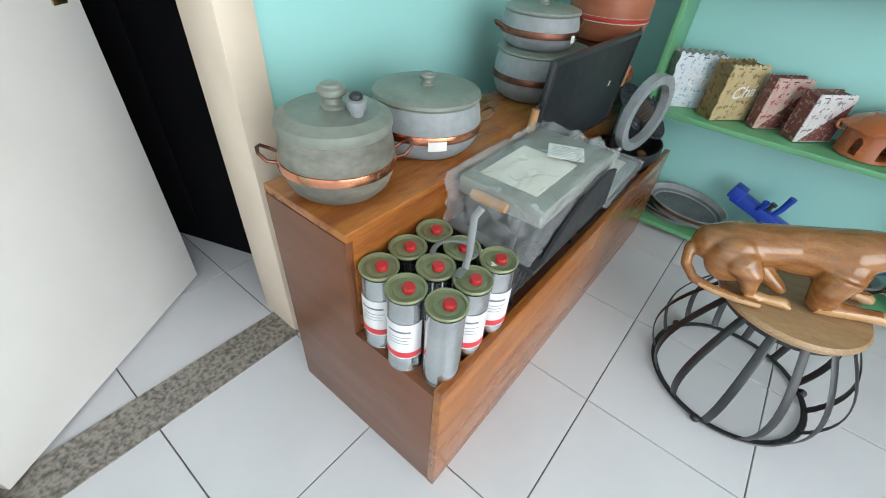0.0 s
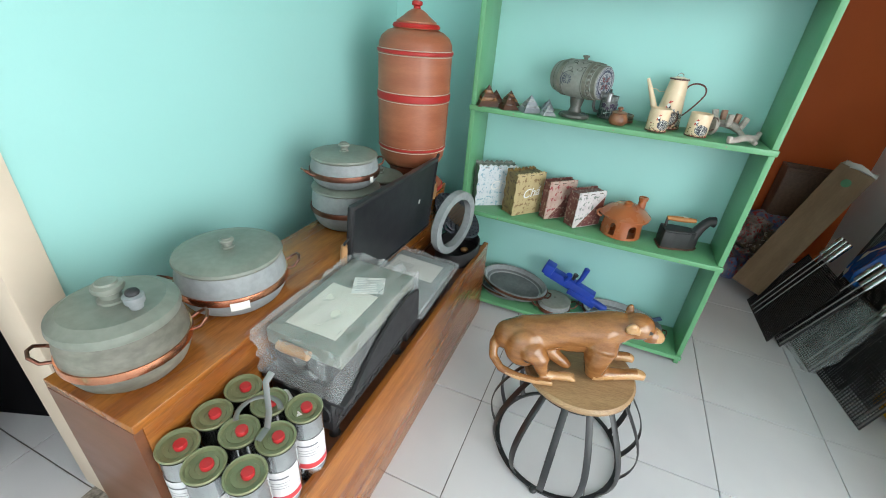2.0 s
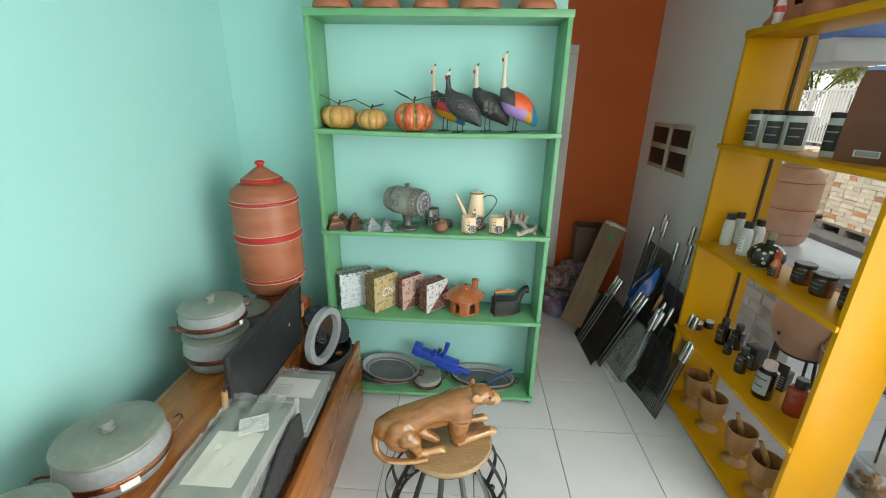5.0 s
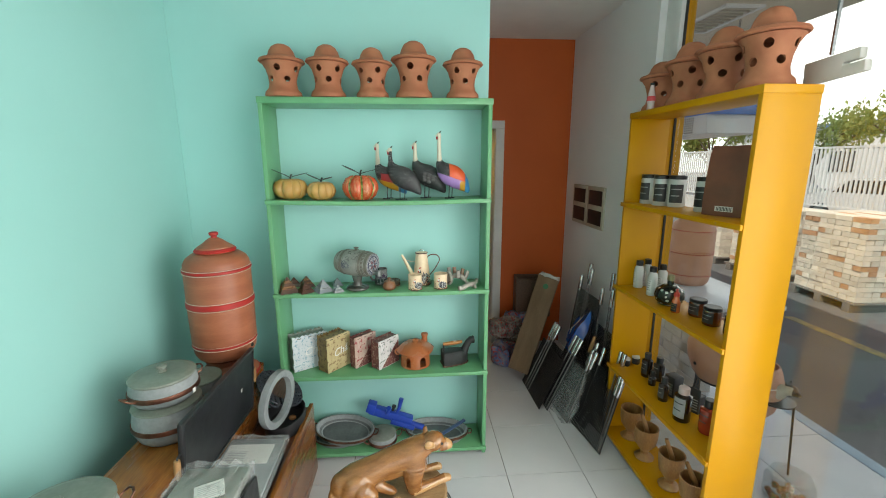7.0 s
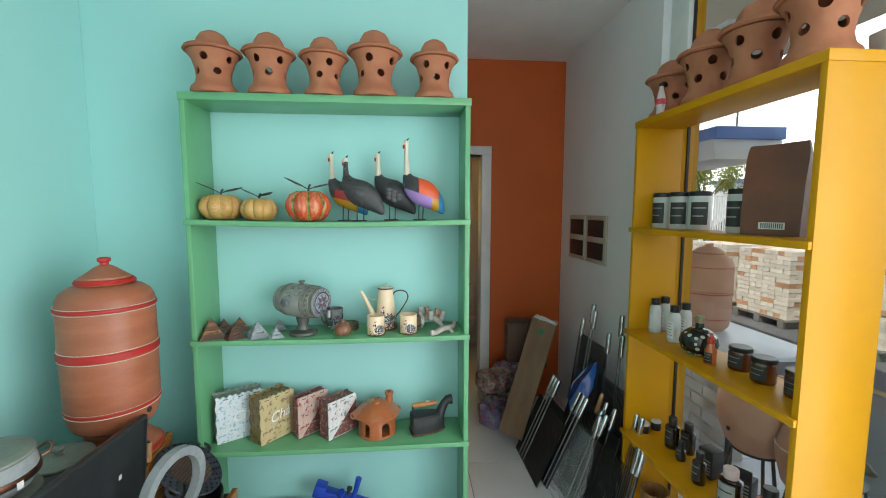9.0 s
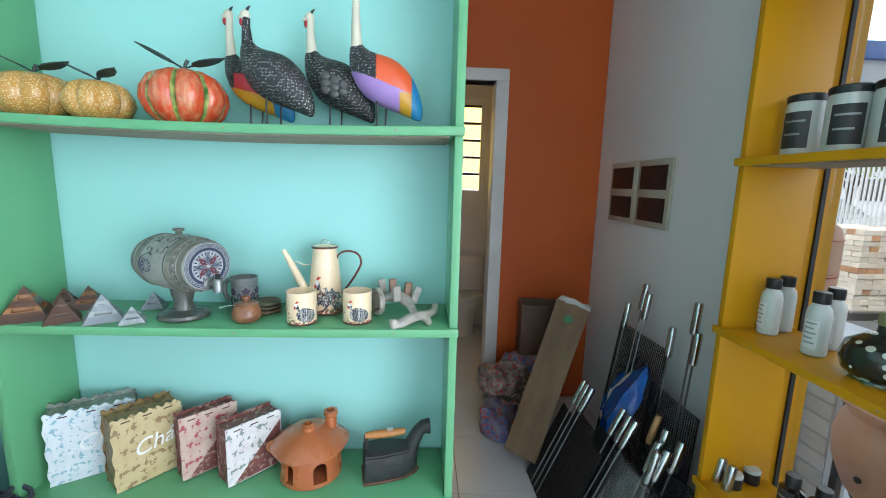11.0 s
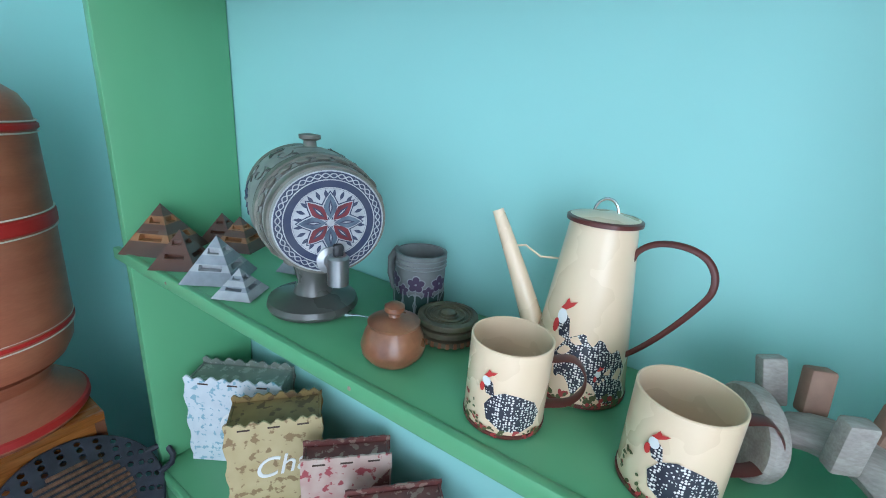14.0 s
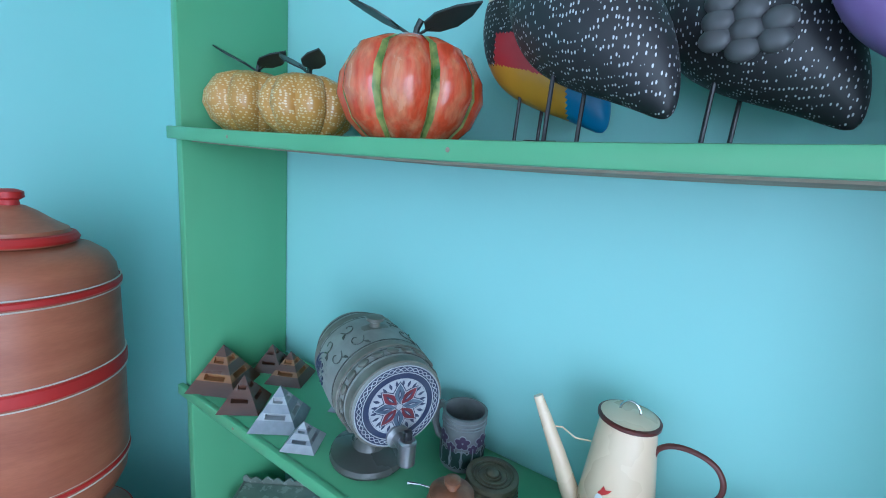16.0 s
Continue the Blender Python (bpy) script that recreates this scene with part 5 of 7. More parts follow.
for a0 in (-62, -118, -10, -90, -35):
    small = a0 in (-90, -35)
    s = cone_surface(0.0365, 0.0368, 0.09, radians(a0))
    zc, q = (0.044, 0.7) if small else (0.055, 1.0)
    for k in range(5):
        a = 2 * math.pi * k / 5 + 0.3
        patch(ol, oval(0.0068 * q * math.cos(a), zc + 0.0068 * q * math.sin(a), 0.0068 * q, 0.0060 * q, 10, math.degrees(a)), s, 0.0016)
        patch(fw, oval(0.0066 * q * math.cos(a), zc + 0.0066 * q * math.sin(a), 0.0054 * q, 0.0046 * q, 10, math.degrees(a)), s, 0.0022)
    for d in (-1, 1):
        patch(ol, oval(d * 0.0092, 0.024, 0.0068, 0.0178, 12, -d * 22), s, 0.0014)
        patch(lf, oval(d * 0.0092, 0.024, 0.0054, 0.016, 12, -d * 22), s, 0.0020)
    patch(ol, oval(0, 0.028, 0.0011, 0.018, 8), s, 0.0024)
part("outline_pattern", ol, SOAPPALE, mg)
part("flower_pattern", fw, mat("purple_glaze", (0.055, 0.032, 0.075), 0.4), mg)
part("leaf_pattern", lf, mat("dark_green_glaze", (0.015, 0.045, 0.038), 0.4), mg)
BROWNSTONE = mat("brown_soapstone", (0.34, 0.15, 0.075), 0.3, color2=(0.17, 0.062, 0.03), scale=34, detail=8, coat=0.2, grain=0.2)
sg = thing("sugar_pot", pose(0.443, 2.048, Z2) @ Matrix.Diagonal((0.94, 0.94, 0.96, 1)), "brown soapstone sugar pot with lid and spoon", "sugar pot")
part("body", lathe(BM(), [(0, 0), (0.03, 0), (0.039, 0.010), (0.041, 0.02), (0.036, 0.036), (0.030, 0.046), (0, 0.046)], 40), BROWNSTONE, sg)
ld = part("lid", lathe(BM(), [(0, 0.0465), (0.032, 0.0465), (0.033, 0.050), (0.024, 0.055), (0, 0.057)], 36), BROWNSTONE, sg)
part("knob", lathe(BM(), [(0.008, 0.056), (0.007, 0.060), (0.0125, 0.064), (0.0125, 0.07), (0.006, 0.074), (0, 0.074)], 24), BROWNSTONE, ld)
part("spoon", tube(BM(), [(-0.02, -0.005, 0.047), (-0.05, -0.012, 0.044), (-0.068, -0.016, 0.040)], [0.0012, 0.0012, 0.003], 8), STEEL, sg)
cs = thing("coaster_stack", pose(0.463, 2.135, Z2), "small stack of carved green-grey stone coasters", "coasters")
OLIVE = mat("olive_carved_stone", (0.13, 0.115, 0.07), 0.45, color2=(0.06, 0.052, 0.032), scale=40, detail=6, bump=0.25, bump_scale=120)
for k in range(3):
    part("coaster", lathe(BM(), [(0, 0.011 * k), (0.036, 0.011 * k), (0.040, 0.011 * k + 0.002), (0.0405, 0.011 * k + 0.005), (0.040, 0.011 * k + 0.009), (0.036, 0.011 * k + 0.0105), (0.033, 0.011 * k + 0.0102), (0.031, 0.011 * k + 0.008), (0, 0.011 * k + 0.008)], 40), OLIVE, cs)
for r in (0.013, 0.022, 0.029):
    part("top_relief", tube(BM(), arc(0, 0, 0.0305, r, 0, 353, 36, "xy"), 0.0018, 6, True), OLIVE, cs)
part("top_boss", lathe(BM(), [(0.010, 0.030), (0.0095, 0.034), (0.005, 0.0365), (0, 0.037)], 20), OLIVE, cs)
nt_ = BM()
for k in range(26):
    a = 2 * math.pi * k / 26
    bx(nt_, 0.0398, -0.0022, 0.0015, 0.0412, 0.0022, 0.009, 0, Matrix.Rotation(a, 4, "Z"))
part("notched_rim", nt_, BROWNSTONE, cs)

# ---- enamel coffee set ----
CREAM = mat("cream_enamel", (0.83, 0.64, 0.44), 0.28, color2=(0.79, 0.60, 0.41), scale=6, coat=0.3)
RUSTRED = mat("brown_red_enamel", (0.115, 0.028, 0.022), 0.35, scale=20)
HENDOTS = dots_mat("speckled_print", (0.018, 0.02, 0.035), (0.74, 0.71, 0.66), 380, 0.40)
PETAL = mat("red_flower_print", (0.42, 0.05, 0.05), 0.5)
LEAF = mat("olive_leaf_print", (0.10, 0.11, 0.04), 0.5)
HENRED = mat("red_hen_print", (0.55, 0.04, 0.035), 0.5)
rnd = random.Random(4)


def hen_print(owner, s, size, du=0.0):
    part("hen_print", patch(patch(BM(), [(du + size * x, size * y) for x, y in ((-0.15, 0.62), (0.0, 0.70), (0.2, 0.66), (0.42, 0.55), (0.52, 0.38), (0.45, 0.2), (0.25, 0.1), (0.0, 0.12), (-0.2, 0.25), (-0.25, 0.45))], s, 0.0009), [(du + size * x, size * y) for x, y in ((-0.24, 0.62), (-0.12, 0.60), (-0.16, 0.80), (-0.24, 0.86), (-0.3, 0.82), (-0.28, 0.72))], s, 0.0009), HENDOTS, owner)
    part("hen_head", patch(BM(), oval(du - 0.25 * size, 0.80 * size, 0.06 * size, 0.07 * size, 12), s, 0.0012), WHITEINK, owner)
    part("hen_face", patch(BM(), oval(du - 0.30 * size, 0.70 * size, 0.035 * size, 0.07 * size, 10), s, 0.0016), HENRED, owner)
    part("hen_comb", patch(BM(), [(du + size * x, size * y) for x, y in ((-0.29, 0.87), (-0.22, 0.87), (-0.15, 0.92), (-0.11, 0.97), (-0.19, 0.945), (-0.22, 0.985), (-0.25, 0.92))], s, 0.0014), HENRED, owner)
    fl1, lf1 = BM(), BM()
    for k in range(64):
        u = du + size * rnd.uniform(-0.62, 0.58)
        v = size * (rnd.uniform(0.02, 0.13) if u > du - 0.3 * size else rnd.uniform(0.03, 0.48))
        patch(fl1 if k % 3 == 0 else lf1, oval(u, v, size * rnd.uniform(0.02, 0.045), size * rnd.uniform(0.012, 0.026), 8, rnd.uniform(0, 180)), s, 0.0008 + 0.00001 * k)
    part("flower_print", fl1, PETAL, owner)
    part("leaf_print", lf1, LEAF, owner)


def enamel_mug(x, y, turn, face, label):
    g = thing("enamel_mug", pose(x, y, Z2), label, "mug", "enamel mugs")
    R, h = 0.0395, 0.086
    part("cup", lathe(BM(), [(0, 0.002), (R - 0.001, 0.002), (R, 0.005), (R, h), (R - 0.0012, h + 0.0008), (R - 0.0022, h), (R - 0.0022, 0.005), (0, 0.004)], 56), CREAM, g)
    part("foot_rim", lathe(BM(), [(R - 0.003, 0), (R + 0.0008, 0), (R + 0.001, 0.003), (R - 0.001, 0.004)], 48, cap=False), RUSTRED, g)
    mm = Matrix.Rotation(radians(turn), 4, "Z")
    part("handle", tube(BM(), eased([(R - 0.001, 0, 0.070), (R + 0.018, 0, 0.074), (R + 0.030, 0, 0.062), (R + 0.031, 0, 0.044), (R + 0.02, 0, 0.028), (R - 0.001, 0, 0.020)]), 0.0075, 8, flat=0.16, m=mm), RUSTRED, g, "brown-red strap handle")
    hen_print(g, cone_surface(R, R, 0.1, radians(face)), 0.070, 0.006)
    return g


enamel_mug(0.592, 2.045, 18, -78, "cream enamel mug with speckled hen print")
enamel_mug(0.740, 2.056, 22, -95, "cream enamel mug with hen print, beside the wooden carving")
cp = thing("coffee_pot", pose(0.632, 2.150, Z2), "cream enamel coffee pot with hen print and long spout", "coffee pot")
H1, RA, RB = 0.188, 0.0545, 0.0335
part("body", lathe(BM(), [(0, 0.002), (RA - 0.001, 0.002), (RA, 0.005), (RB, H1), (RB - 0.002, H1), (0, H1 - 0.004)], 56), CREAM, cp)
part("foot_rim", lathe(BM(), [(RA - 0.004, 0), (RA + 0.0008, 0), (RA + 0.0008, 0.004), (RA - 0.002, 0.0045)], 48, cap=False), RUSTRED, cp)
ld = part("lid", lathe(BM(), [(0, H1 + 0.001), (RB + 0.003, H1 + 0.001), (RB + 0.003, H1 + 0.005), (RB - 0.004, H1 + 0.007), (0.012, H1 + 0.011), (0, H1 + 0.011)], 48), CREAM, cp)
part("lid_rim", lathe(BM(), [(RB, H1), (RB + 0.0042, H1 + 0.0005), (RB + 0.0042, H1 + 0.0045), (RB + 0.001, H1 + 0.006)], 48, cap=False), RUSTRED, ld)
part("lid_ring", tube(BM(), arc(0, 0, H1 + 0.009, 0.012, 0, 180, 14, "xz", 0.015), 0.0016, 8), STEEL, ld)
part("spout", tube(BM(), [(-0.042, -0.006, 0.03), (-0.058, -0.009, 0.062), (-0.08, -0.01, 0.11), (-0.104, -0.011, 0.158), (-0.116, -0.011, 0.181)], [0.014, 0.013, 0.0105, 0.008, 0.0065], 18), CREAM, cp)
part("spout_stay", tube(BM(), [(-0.096, -0.010, 0.142), (-0.078, -0.007, 0.146), (-0.06, -0.004, 0.136), (-0.04, 0, 0.138)], 0.0013, 6), CREAM, cp)
part("handle", tube(BM(), eased([(0.034, -0.004, 0.155), (0.038, -0.005, 0.166), (0.048, -0.006, 0.175), (0.062, -0.008, 0.180), (0.08, -0.010, 0.180), (0.095, -0.011, 0.174), (0.104, -0.012, 0.162), (0.106, -0.012, 0.147), (0.101, -0.011, 0.132), (0.084, -0.009, 0.102), (0.064, -0.007, 0.073), (0.046, -0.006, 0.052)]), 0.0034, 10, flat=0.7), RUSTRED, cp, "brown-red strap handle")
hen_print(cp, cone_surface(RA, RB, H1, radians(-82)), 0.115, 0.004)
hen_print(cp, cone_surface(RA, RB, H1, radians(-40)), 0.05, 0.0)

# ---- grey wooden carving ----
WEATHERED = mat("weathered_grey_wood", (0.46, 0.42, 0.38), 0.65, color2=(0.33, 0.29, 0.26), scale=9, stretch=(2, 8, 8), grain=0.2, bump=0.2)
WEATHEREDRED = mat("reddish_weathered_wood", (0.36, 0.21, 0.15), 0.65, color2=(0.28, 0.16, 0.11), scale=9, grain=0.2)
wc = thing("wooden_carving", pose(0.845, 2.09, Z2), "weathered grey wooden carving with disc, pegs and fork", "carving")
part("disc", lathe(BM(), [(0, 0), (0.039, 0), (0.0405, 0.003), (0.0405, 0.012), (0.038, 0.015), (0, 0.015)], 40, Matrix.Translation((-0.050, 0.022, 0.0415)) @ look((0, 0, 0), (0.86, 0.5, 0.0))), WEATHERED, wc)
part("hub", lathe(BM(), [(0, -0.014), (0.012, -0.014), (0.013, 0.0), (0, 0)], 18, Matrix.Translation((-0.050, 0.022, 0.0415)) @ look((0, 0, 0), (-0.86, -0.5, 0.0))), WEATHEREDRED, wc)
bm_ = tube(BM(), eased([(-0.05, 0.024, 0.042), (-0.015, 0.036, 0.050), (0.018, 0.026, 0.048), (0.040, -0.008, 0.036), (0.052, -0.040, 0.026), (0.062, -0.062, 0.020)], 4), [0.012 + 0.010 * math.sin(math.pi * min(k / 13, 1)) for k in range(21)], 12, flat=0.7)
part("beam", bm_, WEATHERED, wc)
fk = tube(BM(), eased([(-0.004, -0.112, 0.013), (0.02, -0.096, 0.016), (0.045, -0.072, 0.022), (0.068, -0.056, 0.024), (0.092, -0.034, 0.022), (0.106, -0.012, 0.028)], 4), [0.010, 0.012, 0.0135, 0.0145, 0.0150, 0.0155, 0.0160, 0.0165, 0.0165, 0.0165, 0.0165, 0.0165, 0.0160, 0.0155, 0.0150, 0.0145, 0.0140, 0.0130, 0.012, 0.011, 0.010], 10, flat=0.8)
tube(fk, [(0.078, -0.050, 0.020), (0.090, -0.066, 0.013), (0.094, -0.080, 0.010)], [0.013, 0.011, 0.008], 8)
bx(fk, -0.008, -0.009, 0, 0.008, 0.009, 0.028, 0.003, pose(0.002, -0.108, 0.004, 0, -12, 40))
bx(fk, -0.007, -0.009, 0, 0.007, 0.009, 0.034, 0.003, pose(0.104, -0.014, 0.012, 0, 18, 40))
part("fork", shaped(fk, [("REMESH", {"voxel": 0.003}), ("SMOOTH", {"rounds": 4})]), WEATHERED, wc, "pale forked foot")
for x, y, z, rx, ry, h, mt in ((-0.040, 0.060, 0.052, -10, -10, 0.045, WEATHERED), (-0.014, 0.058, 0.056, -8, 0, 0.042, WEATHEREDRED), (0.0, 0.006, 0.045, 4, -2, 0.046, WEATHERED), (0.028, 0.040, 0.048, -4, 10, 0.044, WEATHEREDRED), (0.046, 0.020, 0.040, -6, 26, 0.046, WEATHERED)):
    part("peg", bx(BM(), -0.0105, -0.0075, 0, 0.0105, 0.0075, h, 0.003, pose(x, y, z, rx, ry, 24)), mt, wc)

# ---- pumpkins and hens ----
GOURD = dots_mat("mottled_gourd", (0.47, 0.235, 0.045), (0.64, 0.50, 0.27), 170, 0.36, 0.35, (1, 1, 1.5))
LEAFDARK = mat("dark_tin_leaf", (0.02, 0.03, 0.028), 0.4)
ORANGE = mat("painted_orange", (0.60, 0.065, 0.02), 0.25, color2=(0.66, 0.30, 0.14), scale=20, fac=0.6, coat=0.4, stretch=(3, 3, 0.7), grain=0.2)
STRIPE = mat("green_stripe_paint", (0.05, 0.13, 0.02), 0.3, color2=(0.48, 0.46, 0.14), scale=45, fac=0.55)


def pumpkin(x, y, r, h, lobes, material, label, turn=0, stripe=False):
    p = thing("painted_pumpkin", pose(x, y, top_level(x), 0, 0, turn), label, "pumpkin", "painted pumpkins")
    prof = [(r * 0.35, 0), (r * 0.62, h * 0.03), (r * 0.86, h * 0.2), (r, h * 0.45), (r * 0.97, h * 0.65), (r * 0.8, h * 0.88), (r * 0.5, h * 0.99), (r * 0.2, h * 0.95), (r * 0.05, h * 0.88)]
    b = part("body", lathe(BM(), prof, 96, shape=lambda a, rr, z: rr * (0.83 + 0.17 * abs(math.sin(lobes * a / 2)) ** 0.6)), material, p)
    if stripe:
        paint(b, (STRIPE,), lambda c: 1 if abs(math.sin(lobes * math.atan2(c.y, c.x) / 2)) < 0.22 else 0)
    part("stem", tube(BM(), [(0, 0, h * 0.85), (0.002, 0, h * 1.05), (0.004, 0.0, h * 1.14), (0.010, 0.0, h * 1.22)], 0.0045, 8), LEAFDARK, p)
    for a, up in ((195, 0.5), (-15, -0.3)):
        lm = Matrix.Translation((0, 0, h * 1.06)) @ Matrix.Rotation(radians(a), 4, "Z") @ Matrix.Rotation(radians(-18 - 14 * up), 4, "Y")
        lb = tube(BM(), [(0, 0, 0), (r * 0.35, 0, 0.002)], 0.0022, 6, m=lm)
        prism(lb, [(r * 0.2, 0), (r * 0.32, -r * 0.17), (r * 0.55, -r * 0.24), (r * 0.82, -r * 0.17), (r * 1.08, 0), (r * 0.82, r * 0.17), (r * 0.55, r * 0.24), (r * 0.32, r * 0.17)], 0, 0.0025, lm)
        part("leaf", lb, LEAFDARK, p, "dark cut tin leaf")


pumpkin(-0.084, 2.10, 0.094, 0.110, 9, GOURD, "mottled yellow painted gourd pumpkin with tin leaves", 10)
pumpkin(0.084, 2.085, 0.079, 0.098, 9, GOURD, "small mottled yellow gourd pumpkin with tin leaves", -14)
pumpkin(0.297, 2.09, 0.103, 0.135, 8, ORANGE, "glossy orange painted pumpkin with green stripes", 12, True)

HENBLACK = dots_mat("speckled_hen_paint", (0.013, 0.013, 0.016), (0.50, 0.50, 0.51), 260, 0.25, 0.5, (1.15, 1, 0.5), 0.05)
HENWHITE = mat("ivory_paint", (0.68, 0.62, 0.50), 0.4)
CRIM = mat("crimson_paint", (0.42, 0.02, 0.03), 0.35, scale=20)
OCHRE = mat("ochre_paint", (0.55, 0.27, 0.02), 0.35, scale=20)
LILAC = mat("lilac_paint", (0.35, 0.20, 0.50), 0.35, scale=20)
CORAL = mat("coral_paint", (0.70, 0.10, 0.03), 0.35, scale=20)
SKYB = mat("sky_blue_paint", (0.03, 0.20, 0.42), 0.35, scale=20)
FEATHER = mat("grey_feather_paint", (0.075, 0.075, 0.078), 0.4)


def guinea_hen(x, y, turn, top, scale, label, mats=(), rule=None, white_neck=True, feathers=False):
    g = thing("painted_hen", pose(x, y, top_level(x), 0, 0, turn), label, "hen figure", "painted guinea hens")
    s = scale
    spine = [(-0.062 * s, 0, 0.205 * s), (-0.058 * s, 0, 0.185 * s), (-0.045 * s, 0, 0.16 * s), (-0.02 * s, 0, 0.135 * s), (0.012 * s, 0, 0.118 * s), (0.047 * s, 0, 0.094 * s), (0.074 * s, 0, 0.066 * s), (0.092 * s, 0, 0.042 * s), (0.099 * s, 0, 0.028 * s)]
    rad = [0.014 * s, 0.022 * s, 0.040 * s, 0.056 * s, 0.060 * s, 0.052 * s, 0.034 * s, 0.017 * s, 0.005 * s]
    b = part("body", shaped(tube(BM(), spine, rad, 24), [("SUBSURF", {"levels": 3})]), HENBLACK, g)
    for p in b.data.vertices:
        p.co.y *= 0.78
    if rule:
        paint(b, mats, lambda c: rule(c / s))
    nk = [(-0.060 * s, 0, 0.195 * s), (-0.062 * s, 0, 0.2 * s + (top - 0.2 * s) * 0.5), (-0.060 * s, 0, top - 0.022)]
    part("neck", tube(BM(), nk, [0.014 * s, 0.0095 * s, 0.009 * s], 16), HENWHITE if white_neck else HENBLACK, g)
    part("head", ball(ball(BM(), (-0.063 * s, 0, top - 0.016), (0.0125, 0.0105, 0.0135), 16), (-0.074 * s, 0, top - 0.020), (0.009, 0.005, 0.005), 10), HENWHITE, g)
    part("wattle", ball(BM(), (-0.072 * s, 0, top - 0.032), (0.006, 0.0075, 0.010), 12), CRIM, g)
    part("crest", tube(BM(), [(-0.060 * s, 0, top - 0.008), (-0.056 * s, 0, top), (-0.050 * s, 0, top + 0.006)], [0.004, 0.0035, 0.0015], 8), INK, g)
    for yy, xx in ((-0.016, -0.008), (0.016, 0.014)):
        lg = tube(BM(), [(xx * s, yy * s, 0.10 * s), (xx * s - 0.003, yy * s, 0.03), (xx * s - 0.004, yy * s, 0.002)], 0.0025, 8)
        tube(lg, [(xx * s + 0.01, yy * s, 0.003), (xx * s - 0.004, yy * s, 0.003), (xx * s - 0.028, yy * s, 0.003)], 0.003, 6)
        tube(lg, [(xx * s - 0.02, yy * s - 0.012, 0.003), (xx * s - 0.004, yy * s, 0.003), (xx * s - 0.02, yy * s + 0.012, 0.003)], 0.0025, 6)
        part("leg", lg, BLACKPAINT, g)
    if feathers:
        for j in range(3):
            for k in range(3 - (j == 2)):
                part("wing_feather", ball(BM(), ((-0.012 + 0.022 * j) * s, -0.0455 * s, (0.132 - 0.016 * k - 0.010 * j) * s), (0.0135 * s, 0.006 * s, 0.011 * s), 12), FEATHER, g, "grey painted wing feather")
    return g


guinea_hen(0.452, 2.15, 4, 0.312, 0.98, "black speckled guinea hen figure with red and yellow side", (CRIM, OCHRE, SKYB), lambda c: 3 if c.x > 0.055 and c.z < 0.09 else 2 if c.z < 0.098 - 0.25 * c.x else 1 if c.z < 0.142 - 0.1 * c.x and c.x > -0.045 else 0)
guinea_hen(0.530, 2.06, -6, 0.285, 1.02, "black guinea hen figure speckled white all over", white_neck=False)
guinea_hen(0.668, 2.15, -3, 0.315, 1.06, "black guinea hen figure with grey wing feathers", feathers=True)
guinea_hen(0.80, 2.09, 5, 0.362, 1.05, "guinea hen figure painted coral, lilac and orange", (CORAL, LILAC, OCHRE, SKYB), lambda c: 4 if c.x > 0.075 else 3 if c.x > 0.045 and c.z < 0.09 else 2 if c.z < 0.112 - 0.35 * c.x else 1 if c.x > -0.012 else 0)


# ---- clay lanterns ----
def clay_lantern(m, label, group):
    ln = thing("clay_lantern", m, label, "lantern", group)
    cut = BM()
    for z, a0 in ((0.146, 0), (0.092, 36)):
        for k in range(5):
            lathe(cut, [(0, 0), (0.0155, 0), (0.0155, 0.12), (0, 0.12)], 18, Matrix.Rotation(radians(a0 + 72 * k), 4, "Z") @ pose(0.02, 0, z, 0, 90, 0))
    prof = [(0.0, 0.0), (0.088, 0.0), (0.092, 0.012), (0.088, 0.028), (0.073, 0.045), (0.067, 0.072), (0.071, 0.11), (0.083, 0.15), (0.100, 0.178), (0.090, 0.183), (0.062, 0.11), (0.058, 0.07), (0.06, 0.012), (0, 0.012)]
    part("body", shaped(lathe(BM(), prof, 48), [("BOOLEAN", {"cutter": cut})]), CLAYROUGH, ln)
    part("lid", lathe(BM(), [(0, 0.184), (0.108, 0.181), (0.114, 0.187), (0.109, 0.197), (0.078, 0.208), (0.067, 0.218), (0.060, 0.240), (0.047, 0.262), (0.026, 0.275), (0, 0.279)], 48), CLAYROUGH, ln, "domed clay lid with wide brim")
    return ln


l0 = clay_lantern(pose(-0.070, 2.06, ZT, 0, 0, -20) @ Matrix.Diagonal((1, 1, 0.93, 1)), "unglazed terracotta lantern with round holes on the shelf top", "clay lanterns on green shelf")
for x, s, a in ((0.158, 0.96, -40), (0.386, 0.92, 10), (0.603, 1.05, -30), (0.860, 0.94, -48)):
    copy_thing(l0, pose(x, 2.06, ZT, 0, 0, a)).scale = (s, s, s * 0.95 + 0.02)
l1 = copy_thing(l0, pose(1.965, 2.07, 2.058, 0, 0, 0))
tagged(l1, "terracotta lantern with round holes on the yellow shelf", group="clay lanterns on yellow shelf")
for y, a in ((1.83, 25), (1.595, 50), (1.36, 10)):
    copy_thing(l1, pose(1.965, y, 2.058, 0, 0, a)).scale = (1.06, 1.06, 1.06)


